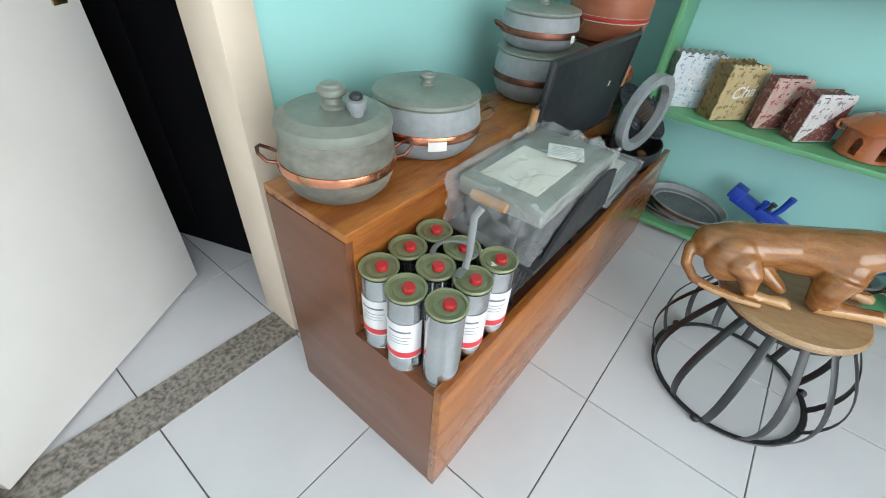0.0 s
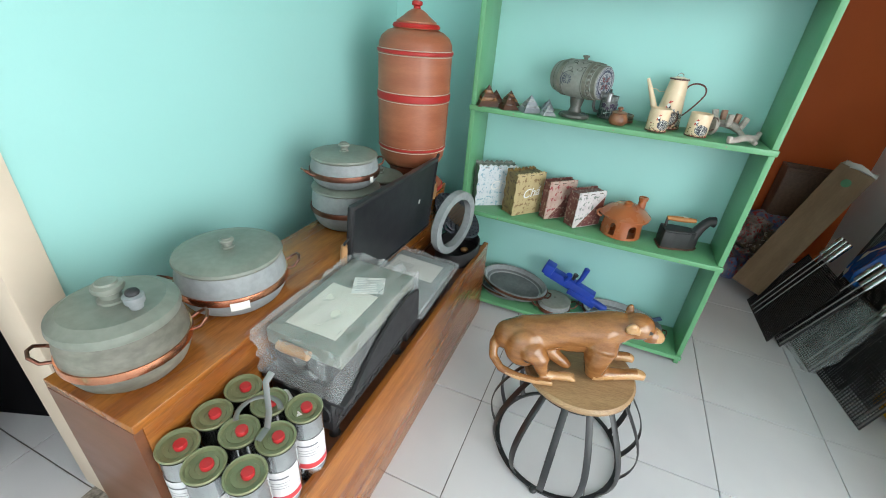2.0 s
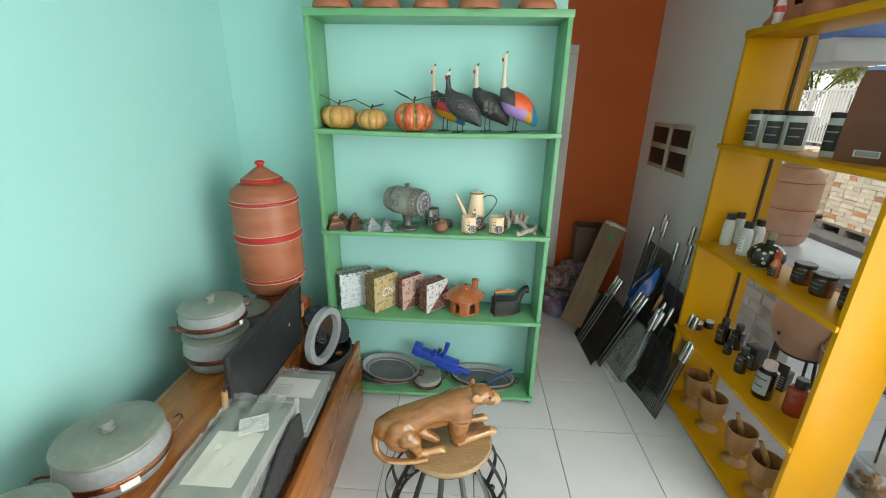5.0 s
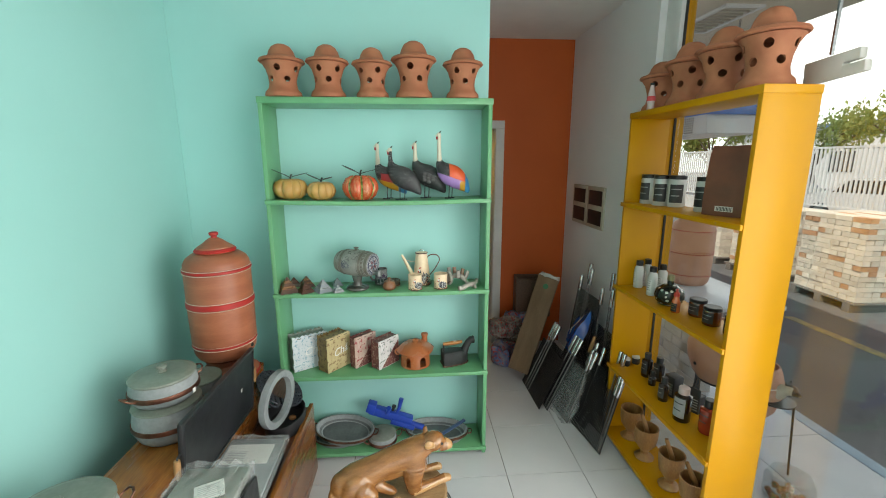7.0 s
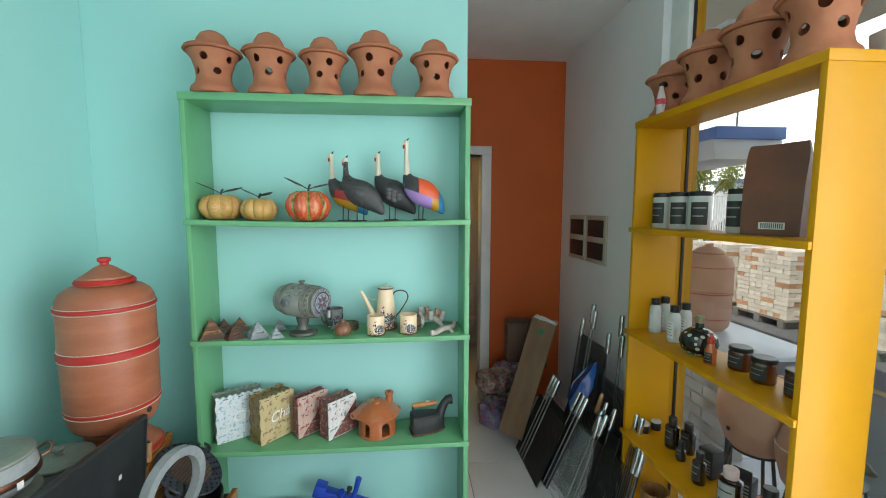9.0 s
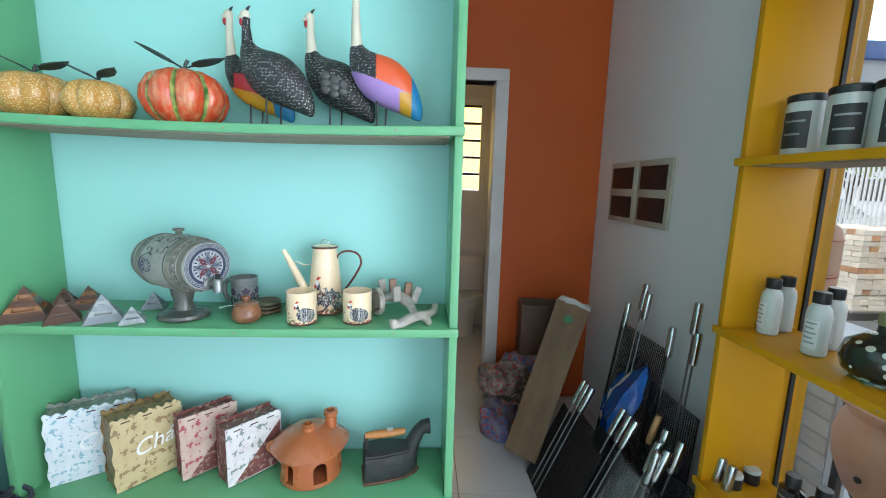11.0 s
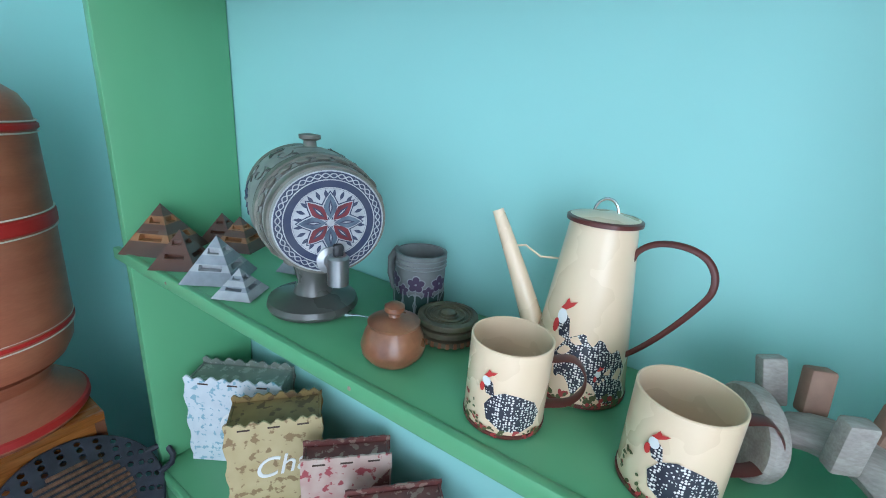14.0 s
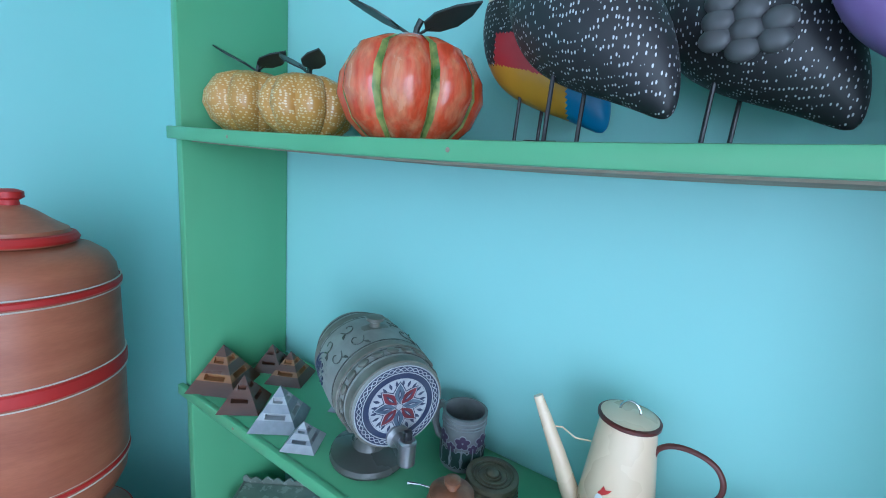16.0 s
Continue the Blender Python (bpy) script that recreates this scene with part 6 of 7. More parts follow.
# ---- yellow shelf ----
Y0, Y1, Y2, Y3 = 0.051, 0.506, 1.033, 1.546
AMBER = mat("brown_jar_contents", (0.10, 0.022, 0.008), 0.12, coat=0.6, color2=(0.16, 0.04, 0.01), scale=10)
LIDBLACK = mat("black_plastic_lid", (0.018, 0.018, 0.02), 0.35)
SILVERBODY = mat("pearl_white_plastic", (0.56, 0.57, 0.56), 0.3, color2=(0.50, 0.51, 0.50), scale=8, coat=0.2)
DARKBOTTLE = mat("dark_bottle", (0.018, 0.012, 0.010), 0.12, coat=0.6)
PINKCAP = mat("pale_pink_cap", (0.55, 0.42, 0.40), 0.4)
REDBOTTLE = mat("red_sauce_plastic", (0.36, 0.04, 0.02), 0.25, coat=0.4)
LABELDARK = mat("dark_label", (0.03, 0.028, 0.03), 0.5)
LABELGREY = mat("grey_label", (0.30, 0.31, 0.31), 0.5)


def label_on(owner, r, z0, z1, face, half, material, bars=3, ink=None):
    s = cone_surface(r, r, 1.0, radians(face))
    lb = part("label", patch(BM(), quad(-half, z0, half, z1), s, 0.0005), material, owner)
    if bars:
        for k in range(bars):
            z = z1 - (k + 0.8) * (z1 - z0) / (bars + 0.8)
            part("label_print", patch(BM(), quad(-half * 0.75, z, half * (0.7 - 0.25 * (k % 2)), z + (z1 - z0) * 0.055), s, 0.001), ink or LABELGREY, lb)


def jar(name, x, y, z, r, h, body, lid, label, cat, group, face=200, lab=None, lidh=0.018, shoulder=1.0, half=None):
    j = thing(name, pose(x, y, z), label, cat, group)
    part("body", lathe(BM(), [(0, 0), (r * 0.94, 0), (r, 0.004), (r, h - lidh - 0.010), (r * 0.93 * shoulder, h - lidh), (0, h - lidh)], 36), body, j)
    rl = r * (0.98 if shoulder >= 1 else shoulder)
    part("lid", lathe(BM(), [(rl, h - lidh), (rl * 1.02, h - lidh + 0.002), (rl * 1.02, h - 0.003), (rl * 0.94, h), (0, h)], 36), lid, j)
    if lab:
        label_on(j, r, h * 0.14, h * 0.72, face, half or r * 0.8, lab, 2, LABELGREY if lab == LABELDARK else INK)
    return j


for x, y, f in ((1.95, 2.085, 170), (1.945, 1.93, 195), (2.02, 2.115, 190), (2.03, 1.975, 200)):
    b = thing("lotion_bottle", pose(x, y, Y2), "white plastic bottle with black cap and small print", "bottle", "white bottles on the yellow shelf")
    part("body", lathe(BM(), [(0, 0), (0.024, 0), (0.027, 0.004), (0.027, 0.108), (0.024, 0.125), (0.017, 0.135), (0.017, 0.14), (0, 0.14)], 32), SILVERBODY, b)
    part("cap", lathe(BM(), [(0.019, 0.138), (0.0195, 0.139), (0.0195, 0.166), (0.017, 0.168), (0, 0.168)], 28), LIDBLACK, b)
    label_on(b, 0.027, 0.02, 0.095, f, 0.018, LABELM, 5, LABELGREY)
sk = thing("painted_bottle", pose(1.955, 1.78, Y2) @ Matrix.Diagonal((1.2, 1.2, 1.1, 1)), "round glass bottle painted black with white flowers", "bottle")
part("body", lathe(BM(), [(0, 0), (0.035, 0), (0.055, 0.018), (0.062, 0.045), (0.055, 0.075), (0.03, 0.095), (0.014, 0.10), (0.013, 0.125), (0, 0.125)], 40), dots_mat("painted_flower_glass", (0.02, 0.025, 0.02), (0.55, 0.55, 0.5), 42, 0.3, 0.15), sk)
part("stopper", lathe(BM(), [(0.014, 0.118), (0.015, 0.122), (0.015, 0.14), (0.012, 0.145), (0, 0.146)], 24), mat("olive_stopper", (0.22, 0.20, 0.10), 0.5), sk)
part("foot", lathe(BM(), [(0.03, 0.0005), (0.046, 0.0005), (0.042, 0.01), (0.034, 0.012)], 36, cap=False), glass_mat("greenish_glass", (0.85, 0.92, 0.85), 0.02, 0.12), sk)
sc = thing("sauce_bottle", pose(1.912, 1.655, Y2), "small dark sauce bottle with orange cap", "bottle")
part("body", lathe(BM(), [(0, 0), (0.019, 0), (0.021, 0.003), (0.021, 0.055), (0.014, 0.07), (0.012, 0.085), (0, 0.085)], 24), mat("orange_sauce", (0.55, 0.14, 0.04), 0.2, coat=0.5), sc)
label_on(sc, 0.021, 0.008, 0.05, 200, 0.018, LABELDARK, 3, BRASS)
part("cap", lathe(BM(), [(0.013, 0.084), (0.014, 0.086), (0.013, 0.102), (0.006, 0.108), (0.005, 0.122), (0, 0.123)], 20), mat("red_nozzle", (0.5, 0.05, 0.03), 0.35), sc)
for x, y in ((1.99, 1.60), (1.98, 1.485), (1.99, 1.36)):
    jar("preserve_jar", x, y, Y2, 0.039, 0.088, AMBER, LIDBLACK, "brown preserve jar with black lid and label", "jar", "preserve jars", 195, LABELDARK, 0.016)
for x, y in ((1.935, 2.105), (2.01, 2.125)):
    jar("tiny_jar", x, y, Y1, 0.024, 0.05, LIDBLACK, SILVERBODY, "tiny black jar with pale printed lid", "jar", "tiny jars", 200, None, 0.012)
for x, y, r, h in ((1.99, 1.965, 0.031, 0.148), (2.035, 1.915, 0.031, 0.142), (1.965, 1.862, 0.021, 0.09), (1.935, 1.705, 0.026, 0.135)):
    jar("dark_bottle", x, y, Y1, r, h, DARKBOTTLE, LIDBLACK, "small dark glass bottle with black cap", "bottle", "dark bottles", 195, LABELDARK, 0.035, 0.6)
jar("syrup_bottle", 1.925, 1.53, Y1, 0.040, 0.178, DARKBOTTLE, PINKCAP, "dark syrup bottle with pale cap and grey label", "bottle", "", 205, LABELGREY, 0.035, 0.62)
jar("pepper_bottle", 1.985, 1.425, Y1, 0.038, 0.17, REDBOTTLE, LIDBLACK, "red sauce bottle with black cap", "bottle", "", 200, REDBOTTLE, 0.04, 0.6)
for x, y, t, tilt in ((2.02, 1.75, 12, 0), (2.045, 1.60, 30, 0)):
    b = thing("spice_box", pose(x, y, Y1, 0, 0, t), "small black carton printed in grey", "box", "spice boxes")
    part("carton", bx(BM(), -0.032, -0.034, 0, 0.032, 0.034, 0.118 if t == 12 else 0.09, 0.002), LABELDARK, b)
    pr = BM()
    for k in range(5):
        bx(pr, -0.0328, -0.025, 0.015 + 0.014 * k, -0.0322, 0.02 - 0.008 * (k % 2), 0.021 + 0.014 * k)
    part("print", pr, LABELGREY, b)
    if t == 30:
        part("open_flap", bx(BM(), -0.03, -0.032, 0.09, -0.027, 0.032, 0.135, 0.001), LABELDARK, b)


def mortar(x, y, lean):
    g = thing("wooden_mortar", pose(x, y, Y0), "turned wooden mortar goblet with pestle", "mortar", "wooden mortars")
    part("cup", lathe(BM(), [(0, 0), (0.052, 0), (0.055, 0.006), (0.048, 0.014), (0.024, 0.03), (0.022, 0.045), (0.036, 0.066), (0.056, 0.095), (0.064, 0.14), (0.066, 0.2), (0.060, 0.2), (0.056, 0.13), (0.035, 0.085), (0, 0.08)], 44), TURNEDWOOD, g)
    if lean:
        part("pestle", tube(BM(), [(0.01, 0.0, 0.09), (0.0 + 0.015 * lean, 0.02, 0.16), (-0.012 * lean, 0.045, 0.255)], [0.019, 0.014, 0.010], 16), TURNEDWOOD, g)


for x, y, l in ((1.955, 2.02, 0), (1.945, 1.83, 1), (1.955, 1.60, 1), (1.955, 1.42, 1.4)):
    mortar(x, y, l)
for x, y, f in ((1.955, 2.075, 200), (1.965, 1.965, 225), (2.0, 1.885, 235), (1.99, 1.66, 200)):
    jar("supplement_tub", x, y, Y3, 0.044 if y != 1.66 else 0.036, 0.166, SILVERBODY, LIDBLACK, "pale tub with black lid and dark printed label", "tub", "pale tubs on the top level", f, LABELDARK, 0.02, 1.0, 0.034)
po = thing("coffee_pouch", pose(1.975, 1.485, Y3, 0, 0, 24), "brown glossy standing pouch with faint print", "pouch")
pb = bx(BM(), -0.032, -0.086, 0, 0.032, 0.086, 0.305)
bmesh.ops.subdivide_edges(pb, edges=pb.edges, cuts=10, use_grid_fill=True)
for v in pb.verts:
    u = v.co.z / 0.31
    v.co.x *= 1 - 0.93 * u ** 2.2
    v.co.y *= 1.0 + 0.05 * u - 0.10 * max(u - 0.85, 0) / 0.15
    v.co.x += 0.004 * noise.noise(v.co * 30)
    v.co.z = max(0, v.co.z + 0.004 * noise.noise(v.co * 18))
part("bag", pb, mat("brown_foil", (0.19, 0.054, 0.022), 0.42, color2=(0.12, 0.032, 0.014), scale=9, coat=0.08, bump=0.3, bump_scale=25), po)
part("barcode_label", bx(BM(), -0.034, -0.045, 0.022, -0.0315, 0.03, 0.045), PAPER, po)
pr = BM()
for k in range(11):
    bx(pr, -0.0348, -0.04 + 0.006 * k, 0.025, -0.0342, -0.037 + 0.006 * k, 0.042)
part("barcode", pr, INK, po)
pr = BM()
for k in range(5):
    bx(pr, -0.026 + 0.002 * k, -0.05, 0.12 + 0.012 * k, -0.0245 + 0.002 * k, 0.03 - 0.01 * (k % 2), 0.123 + 0.012 * k)
bx(pr, -0.016, -0.02, 0.2, -0.0145, 0.0, 0.215, 0)
part("faint_print", pr, mat("pale_brown_print", (0.30, 0.16, 0.10), 0.5), po)
bt = thing("glass_bottle_figure", pose(1.885, 2.02, 2.058), "small clear and pink soda bottle on the shelf top", "bottle")
part("body", lathe(BM(), [(0, 0), (0.016, 0), (0.020, 0.006), (0.018, 0.03), (0.022, 0.05), (0.020, 0.075), (0.012, 0.11), (0.009, 0.13), (0, 0.13)], 24), mat("pink_clear_plastic", (0.62, 0.50, 0.50), 0.15, coat=0.5), bt)
part("label", lathe(BM(), [(0.0205, 0.045), (0.0228, 0.05), (0.0212, 0.07), (0.019, 0.074)], 24, cap=False), LABELRED, bt)
part("cap", lathe(BM(), [(0.010, 0.128), (0.011, 0.14), (0, 0.142)], 18), INK, bt)

# ---- corridor ----
BEIGE = mat("beige_frame_plastic", (0.50, 0.47, 0.38), 0.5)
PANELDARK = mat("dark_red_panel", (0.016, 0.008, 0.008), 0.5)
for k, y in enumerate((2.785, 3.10)):
    v = thing("tile_sample_panel", pose(2.036, y, 1.262), "beige wall panel with two dark inset squares", "wall panel", "panels on the grey wall")
    part("frame", bx(BM(), -0.012, 0, 0, 0.004, 0.295, 0.33, 0.004), BEIGE, v)
    for z in (0.03, 0.185):
        part("inset", bx(BM(), -0.016, 0.03, z, -0.011, 0.265, z + 0.115, 0.002), PANELDARK, v)
CARDBOARD = mat("brown_cardboard", (0.21, 0.135, 0.075), 0.8, color2=(0.16, 0.10, 0.055), scale=5, stretch=(3, 3, 0.6), grain=0.12)
cbx = thing("long_carton", Matrix.Translation((1.435, 2.90, 0.012)) @ Matrix.Rotation(radians(-26), 4, "Z") @ Euler((radians(-15.7), radians(13.5), 0)).to_matrix().to_4x4(), "long brown cardboard carton leaning in the corner", "carton")
part("carton", bx(BM(), -0.085, -0.075, 0.06, 0.085, 0.075, 0.88, 0.004), CARDBOARD, cbx)
fpb = bx(BM(), -0.075, -0.08, 0.87, 0.078, 0.08, 0.9)
bmesh.ops.subdivide_edges(fpb, edges=fpb.edges, cuts=5, use_grid_fill=True)
for v in fpb.verts:
    v.co += Vector((noise.noise(v.co * 22), noise.noise(v.co * 19 + Vector((3, 0, 0))), noise.noise(v.co * 17))) * 0.022
part("torn_film", fpb, mat("crumpled_grey_film", (0.50, 0.49, 0.46), 0.4), cbx, "crumpled pale film over the open end")
part("green_sticker", lathe(BM(), [(0, 0), (0.022, 0), (0.022, 0.001), (0, 0.001)], 20, pose(0.0, -0.076, 0.80, 90, 0, 0)), mat("green_sticker", (0.02, 0.16, 0.06), 0.5), cbx)
crate = thing("brown_crate", pose(1.70, 3.46, 0.36, 0, 0, -6), "dark brown wooden crate on the bag pile", "crate")
part("front_board", bx(BM(), -0.16, -0.10, 0.0, 0.16, -0.085, 0.36, 0.004), mat("dark_crate_wood", (0.15, 0.08, 0.048), 0.55, scale=6, grain=0.3), crate)
for x in (-0.16, 0.145):
    part("side_board", bx(BM(), x, -0.085, 0, x + 0.015, 0.10, 0.36, 0.003), bpy.data.materials["dark_crate_wood"], crate)
part("rail", bx(BM(), -0.165, -0.112, 0.345, 0.165, -0.10, 0.37, 0.003), bpy.data.materials["dark_crate_wood"], crate)
part("back_board", bx(BM(), -0.16, 0.085, 0.0, 0.16, 0.10, 0.36, 0.004), bpy.data.materials["dark_crate_wood"], crate)
bagm = (print_mat("snack_bag_print", (0.34, 0.30, 0.27), (0.06, 0.04, 0.035), (0.35, 0.03, 0.03), 24), print_mat("blue_bag_print", (0.07, 0.10, 0.26), (0.30, 0.28, 0.28), (0.40, 0.05, 0.05), 20), print_mat("brown_bag_print", (0.22, 0.15, 0.09), (0.05, 0.03, 0.025), (0.40, 0.34, 0.30), 27))


def soft_bag(name, m, sx, sy, sz, material, label, cat, group="", seed=0.0):
    bm = bx(BM(), -sx, -sy, 0, sx, sy, sz)
    bmesh.ops.subdivide_edges(bm, edges=bm.edges, cuts=11, use_grid_fill=True)
    for v in bm.verts:
        c = Vector((v.co.x / sx, v.co.y / sy, (v.co.z / sz - 0.5) * 2))
        n = c.normalized() * max(abs(c.x), abs(c.y), abs(c.z))
        c = c.lerp(n, 0.55)
        q = Vector((c.x * sx, c.y * sy, (c.z + 1) / 2 * sz))
        q += Vector((noise.noise(q * 13 + Vector((seed, 0, 0))), noise.noise(q * 13 + Vector((0, seed, 5))), noise.noise(q * 15 + Vector((7, 0, seed))))) * 0.035
        q += n * noise.noise(q * 45) * 0.008
        q.z = max(q.z, 0)
        v.co = q
    return solo(name, bm, material, m, label, cat, group)


for k, (x, y, z, r) in enumerate(((1.50, 3.32, 0.0, 10), (1.40, 3.24, 0.0, 60), (1.48, 3.34, 0.15, -15), (1.42, 3.28, 0.22, 30), (1.58, 3.38, 0.24, 5))):
    soft_bag("snack_bag", pose(x, y, z, 0, 0, r), 0.15, 0.10, 0.17, bagm[k % 3], ("crumpled printed plastic bag in a floor pile", "crumpled blue printed plastic bag in the pile", "crumpled brown printed plastic bag in the pile")[k % 3], "bag", "pile of bags", k * 3.1)
bb = thing("blue_bag", Matrix.Translation((1.80, 2.72, 0.33)) @ Euler((radians(-8), radians(24), radians(-20))).to_matrix().to_4x4(), "blue and white glossy bag wedged among the grills", "bag")
bbm = bx(BM(), -0.035, -0.11, 0, 0.035, 0.11, 0.36)
bmesh.ops.subdivide_edges(bbm, edges=bbm.edges, cuts=10, use_grid_fill=True)
for v in bbm.verts:
    u = v.co.z / 0.36
    v.co.x *= 0.35 + 0.9 * math.sin(math.pi * min(u + 0.12, 1))
    v.co.y *= 0.75 + 0.3 * math.sin(math.pi * u)
    v.co += Vector((1, 0.5, 0.5)) * noise.noise(v.co * 22) * 0.014
part("top_seal", bx(BM(), -0.006, -0.075, 0.352, 0.006, 0.075, 0.385, 0.002), PAPER, bb, "white crimped top seal")
bo = part("bag", bbm, mat("bright_blue_film", (0.02, 0.10, 0.42), 0.25, color2=(0.03, 0.16, 0.5), scale=6, coat=0.4), bb)
paint(bo, (PAPER,), lambda c: 1 if 0.02 < c.y + 0.15 * (c.z - 0.2) < 0.055 else 0)

# barbecue grills
MESHDARK = mat("dark_wire", (0.05, 0.05, 0.052), 0.4, metal=0.6, scale=30)
GRIP = mat("aluminium_grip", (0.60, 0.61, 0.62), 0.22, metal=1.0, color2=(0.45, 0.46, 0.47), scale=18)


RODSTEEL = mat("dull_rod_steel", (0.20, 0.20, 0.20), 0.4, metal=0.9, scale=20)


def grill_rack(m, w, h, label, handles, step=0.013, dense=False, handle_len=0.34):
    g = thing("grill_rack", m, label, "grill", "barbecue grill racks")
    part("frame", tube(BM(), [(-w / 2, 0, 0.004), (w / 2, 0, 0.004), (w / 2, 0, h), (-w / 2, 0, h)], 0.0045, 8, True), MESHDARK, g)
    wires = BM()
    n = int(w / step)
    for k in range(1, n):
        x = -w / 2 + w * k / n
        bx(wires, x - 0.0016, -0.0016, 0.006, x + 0.0016, 0.0016, h)
    n = int(h / (step if dense else step * 3))
    for k in range(1, n):
        z = h * k / n
        bx(wires, -w / 2, -0.0034, z - 0.0016, w / 2, -0.0014, z + 0.0016)
    part("wire_mesh", wires, MESHDARK, g)
    for x, handle_len in ((k if isinstance(k, tuple) else (k, handle_len)) for k in handles):
        part("handle_rod", tube(BM(), [(x, -0.004, h * 0.02), (x, -0.006, h), (x, -0.006, h + handle_len - 0.11)], 0.004, 8), RODSTEEL, g)
        part("grip", lathe(BM(), [(0, 0), (0.013, 0), (0.0155, 0.008), (0.0155, 0.115), (0.013, 0.125), (0, 0.125)], 16, Matrix.Translation((x, -0.006, h + handle_len - 0.12))), GRIP, g)
    return g


def leaning(x, y, z, face, lean):
    """Standing on its foot at x, y; the picture side faces that way and the head leans back."""
    return Matrix.Translation((x, y, z)) @ Matrix.Rotation(radians(face), 4, "Z") @ Matrix.Rotation(radians(-lean), 4, "X")


grill_rack(leaning(1.83, 2.73, 0, -88, 8), 0.38, 0.79, "tall dark wire grill with steel grips against the wall", ((-0.155, 0.10), (-0.045, 0.225), (-0.01, 0.19)), 0.012, True)
grill_rack(leaning(1.89, 2.45, 0, -88, 4), 0.30, 0.62, "tall dark wire grill with three steel rods", ((-0.07, 0.27), (0.05, 0.41), (0.075, 0.30)), 0.012, True)
grill_rack(leaning(1.478, 2.635, 0, -88, 24), 0.415, 0.41, "dark flat grill rack leaning in a row", (-0.13, -0.09, -0.05), 0.008, True, 0.17)
grill_rack(leaning(1.53, 2.61, 0, -87, 25), 0.40, 0.41, "dark flat grill rack with bright grips", (0.10, 0.15, 0.19), 0.010, True, 0.17)
grill_rack(leaning(1.61, 2.44, 0, -84, 22), 0.38, 0.40, "grill rack with long chrome handles", (0.13, 0.18), 0.012, True, 0.14)
grill_rack(leaning(1.70, 2.34, 0, -82, 18), 0.34, 0.44, "wire grill rack with wooden handle behind others", (0.0, 0.08), 0.012, True, 0.12)
grill_rack(leaning(1.69, 2.10, 0, -81, 15), 0.35, 0.39, "dark expanded mesh grill at the end of the row", (-0.17, 0.17, 0.145), 0.014, True, 0.12)
grill_rack(leaning(1.79, 2.24, 0, -82, 11), 0.34, 0.42, "expanded mesh grill rack behind the last one", (0.12, 0.16), 0.014, True, 0.17)
part("wooden_grip", lathe(BM(), [(0, 0), (0.012, 0), (0.014, 0.03), (0.012, 0.12), (0, 0.12)], 16, Matrix.Translation((-0.06, -0.006, 0.47))), HANDLEWOOD, [o for o in scene.objects if o.get("label", "").startswith("wire grill rack with wooden")][0])
film = bx(BM(), -0.13, -0.02, 0.0, 0.10, 0.02, 0.40)
bmesh.ops.subdivide_edges(film, edges=film.edges, cuts=10, use_grid_fill=True)
for v in film.verts:
    v.co += Vector((noise.noise(v.co * 16), noise.noise(v.co * 18 + Vector((4, 0, 0))), 0.3 * noise.noise(v.co * 14))) * 0.03
    v.co.z = max(v.co.z, 0.0)
fo = solo("plastic_wrap", film, PLASTIC, leaning(1.60, 2.33, 0, -80, 24), "crumpled clear plastic wrapping over grill handles", "wrapping")
fo.visible_shadow = False

# washroom beyond the far door
# daylight behind the washroom window is put into its panes as emission
PANE = mat("glowing_yellow_glass", (0.9, 0.7, 0.25), 0.2)
PANE.node_tree.nodes["Principled BSDF"].inputs["Transmission Weight"].default_value = 0.6
PANE.node_tree.nodes["Principled BSDF"].inputs["Emission Color"].default_value = (1.0, 0.72, 0.22, 1)
PANE.node_tree.nodes["Principled BSDF"].inputs["Emission Strength"].default_value = 1.6
w2 = thing("window_2", pose(0, 5.12, 0), "washroom louvre window with yellow lit panes", "window", kind="structure")
part("window_frame", bx(bx(bx(bx(BM(), 0.80, 0, 1.35, 0.84, 0.05, 2.25), 1.46, 0, 1.35, 1.50, 0.05, 2.25), 0.84, 0, 2.21, 1.46, 0.05, 2.25), 0.84, 0, 1.35, 1.46, 0.05, 1.39), GREYWALL, w2)
for k in range(5):
    z = 1.40 + 0.163 * k
    part("pane", bx(BM(), 0.842, 0.02, z, 1.458, 0.026, z + 0.135), PANE, w2)
    part("louvre_bar", bx(BM(), 0.842, 0.012, z + 0.137, 1.458, 0.036, z + 0.16), LABELDARK, w2)
tl = thing("toilet", pose(1.32, 4.85, 0, 0, 0, 180), "white ceramic toilet in the dim washroom", "toilet")
part("bowl", lathe(BM(), [(0, 0), (0.11, 0), (0.10, 0.1), (0.13, 0.25), (0.18, 0.36), (0.185, 0.40), (0.14, 0.40), (0, 0.33)], 32), WHITE, tl)
part("cistern", bx(BM(), -0.19, -0.24, 0.4, 0.19, -0.10, 0.75, 0.02), WHITE, tl)


# ---- outside ----
# blue tint of sky-lit shade is put into the pavement and kerb colours
PAVE = mat("white_pavement_tile", (0.52, 0.55, 0.60), 0.35, color2=(0.46, 0.49, 0.55), scale=4, island=0.03)
pv = struct("pavement", bx(BM(), 2.16, -4.0, -0.125, 3.36, 9.0, -0.072), GROUT, "white tiled strip of pavement outside the glass", "pavement")
pv_me = mesh_of("paving_tile", bx(BM(), 0.002, 0.002, -0.01, 0.596, 0.596, 0, 0.002), PAVE, False)
for i in range(2):
    for j in range(-6, 14):
        t = new("paving_tile", pv_me)
        t.location, t.parent = (2.165 + 0.598 * i, -0.3 + 0.598 * j, -0.062), pv
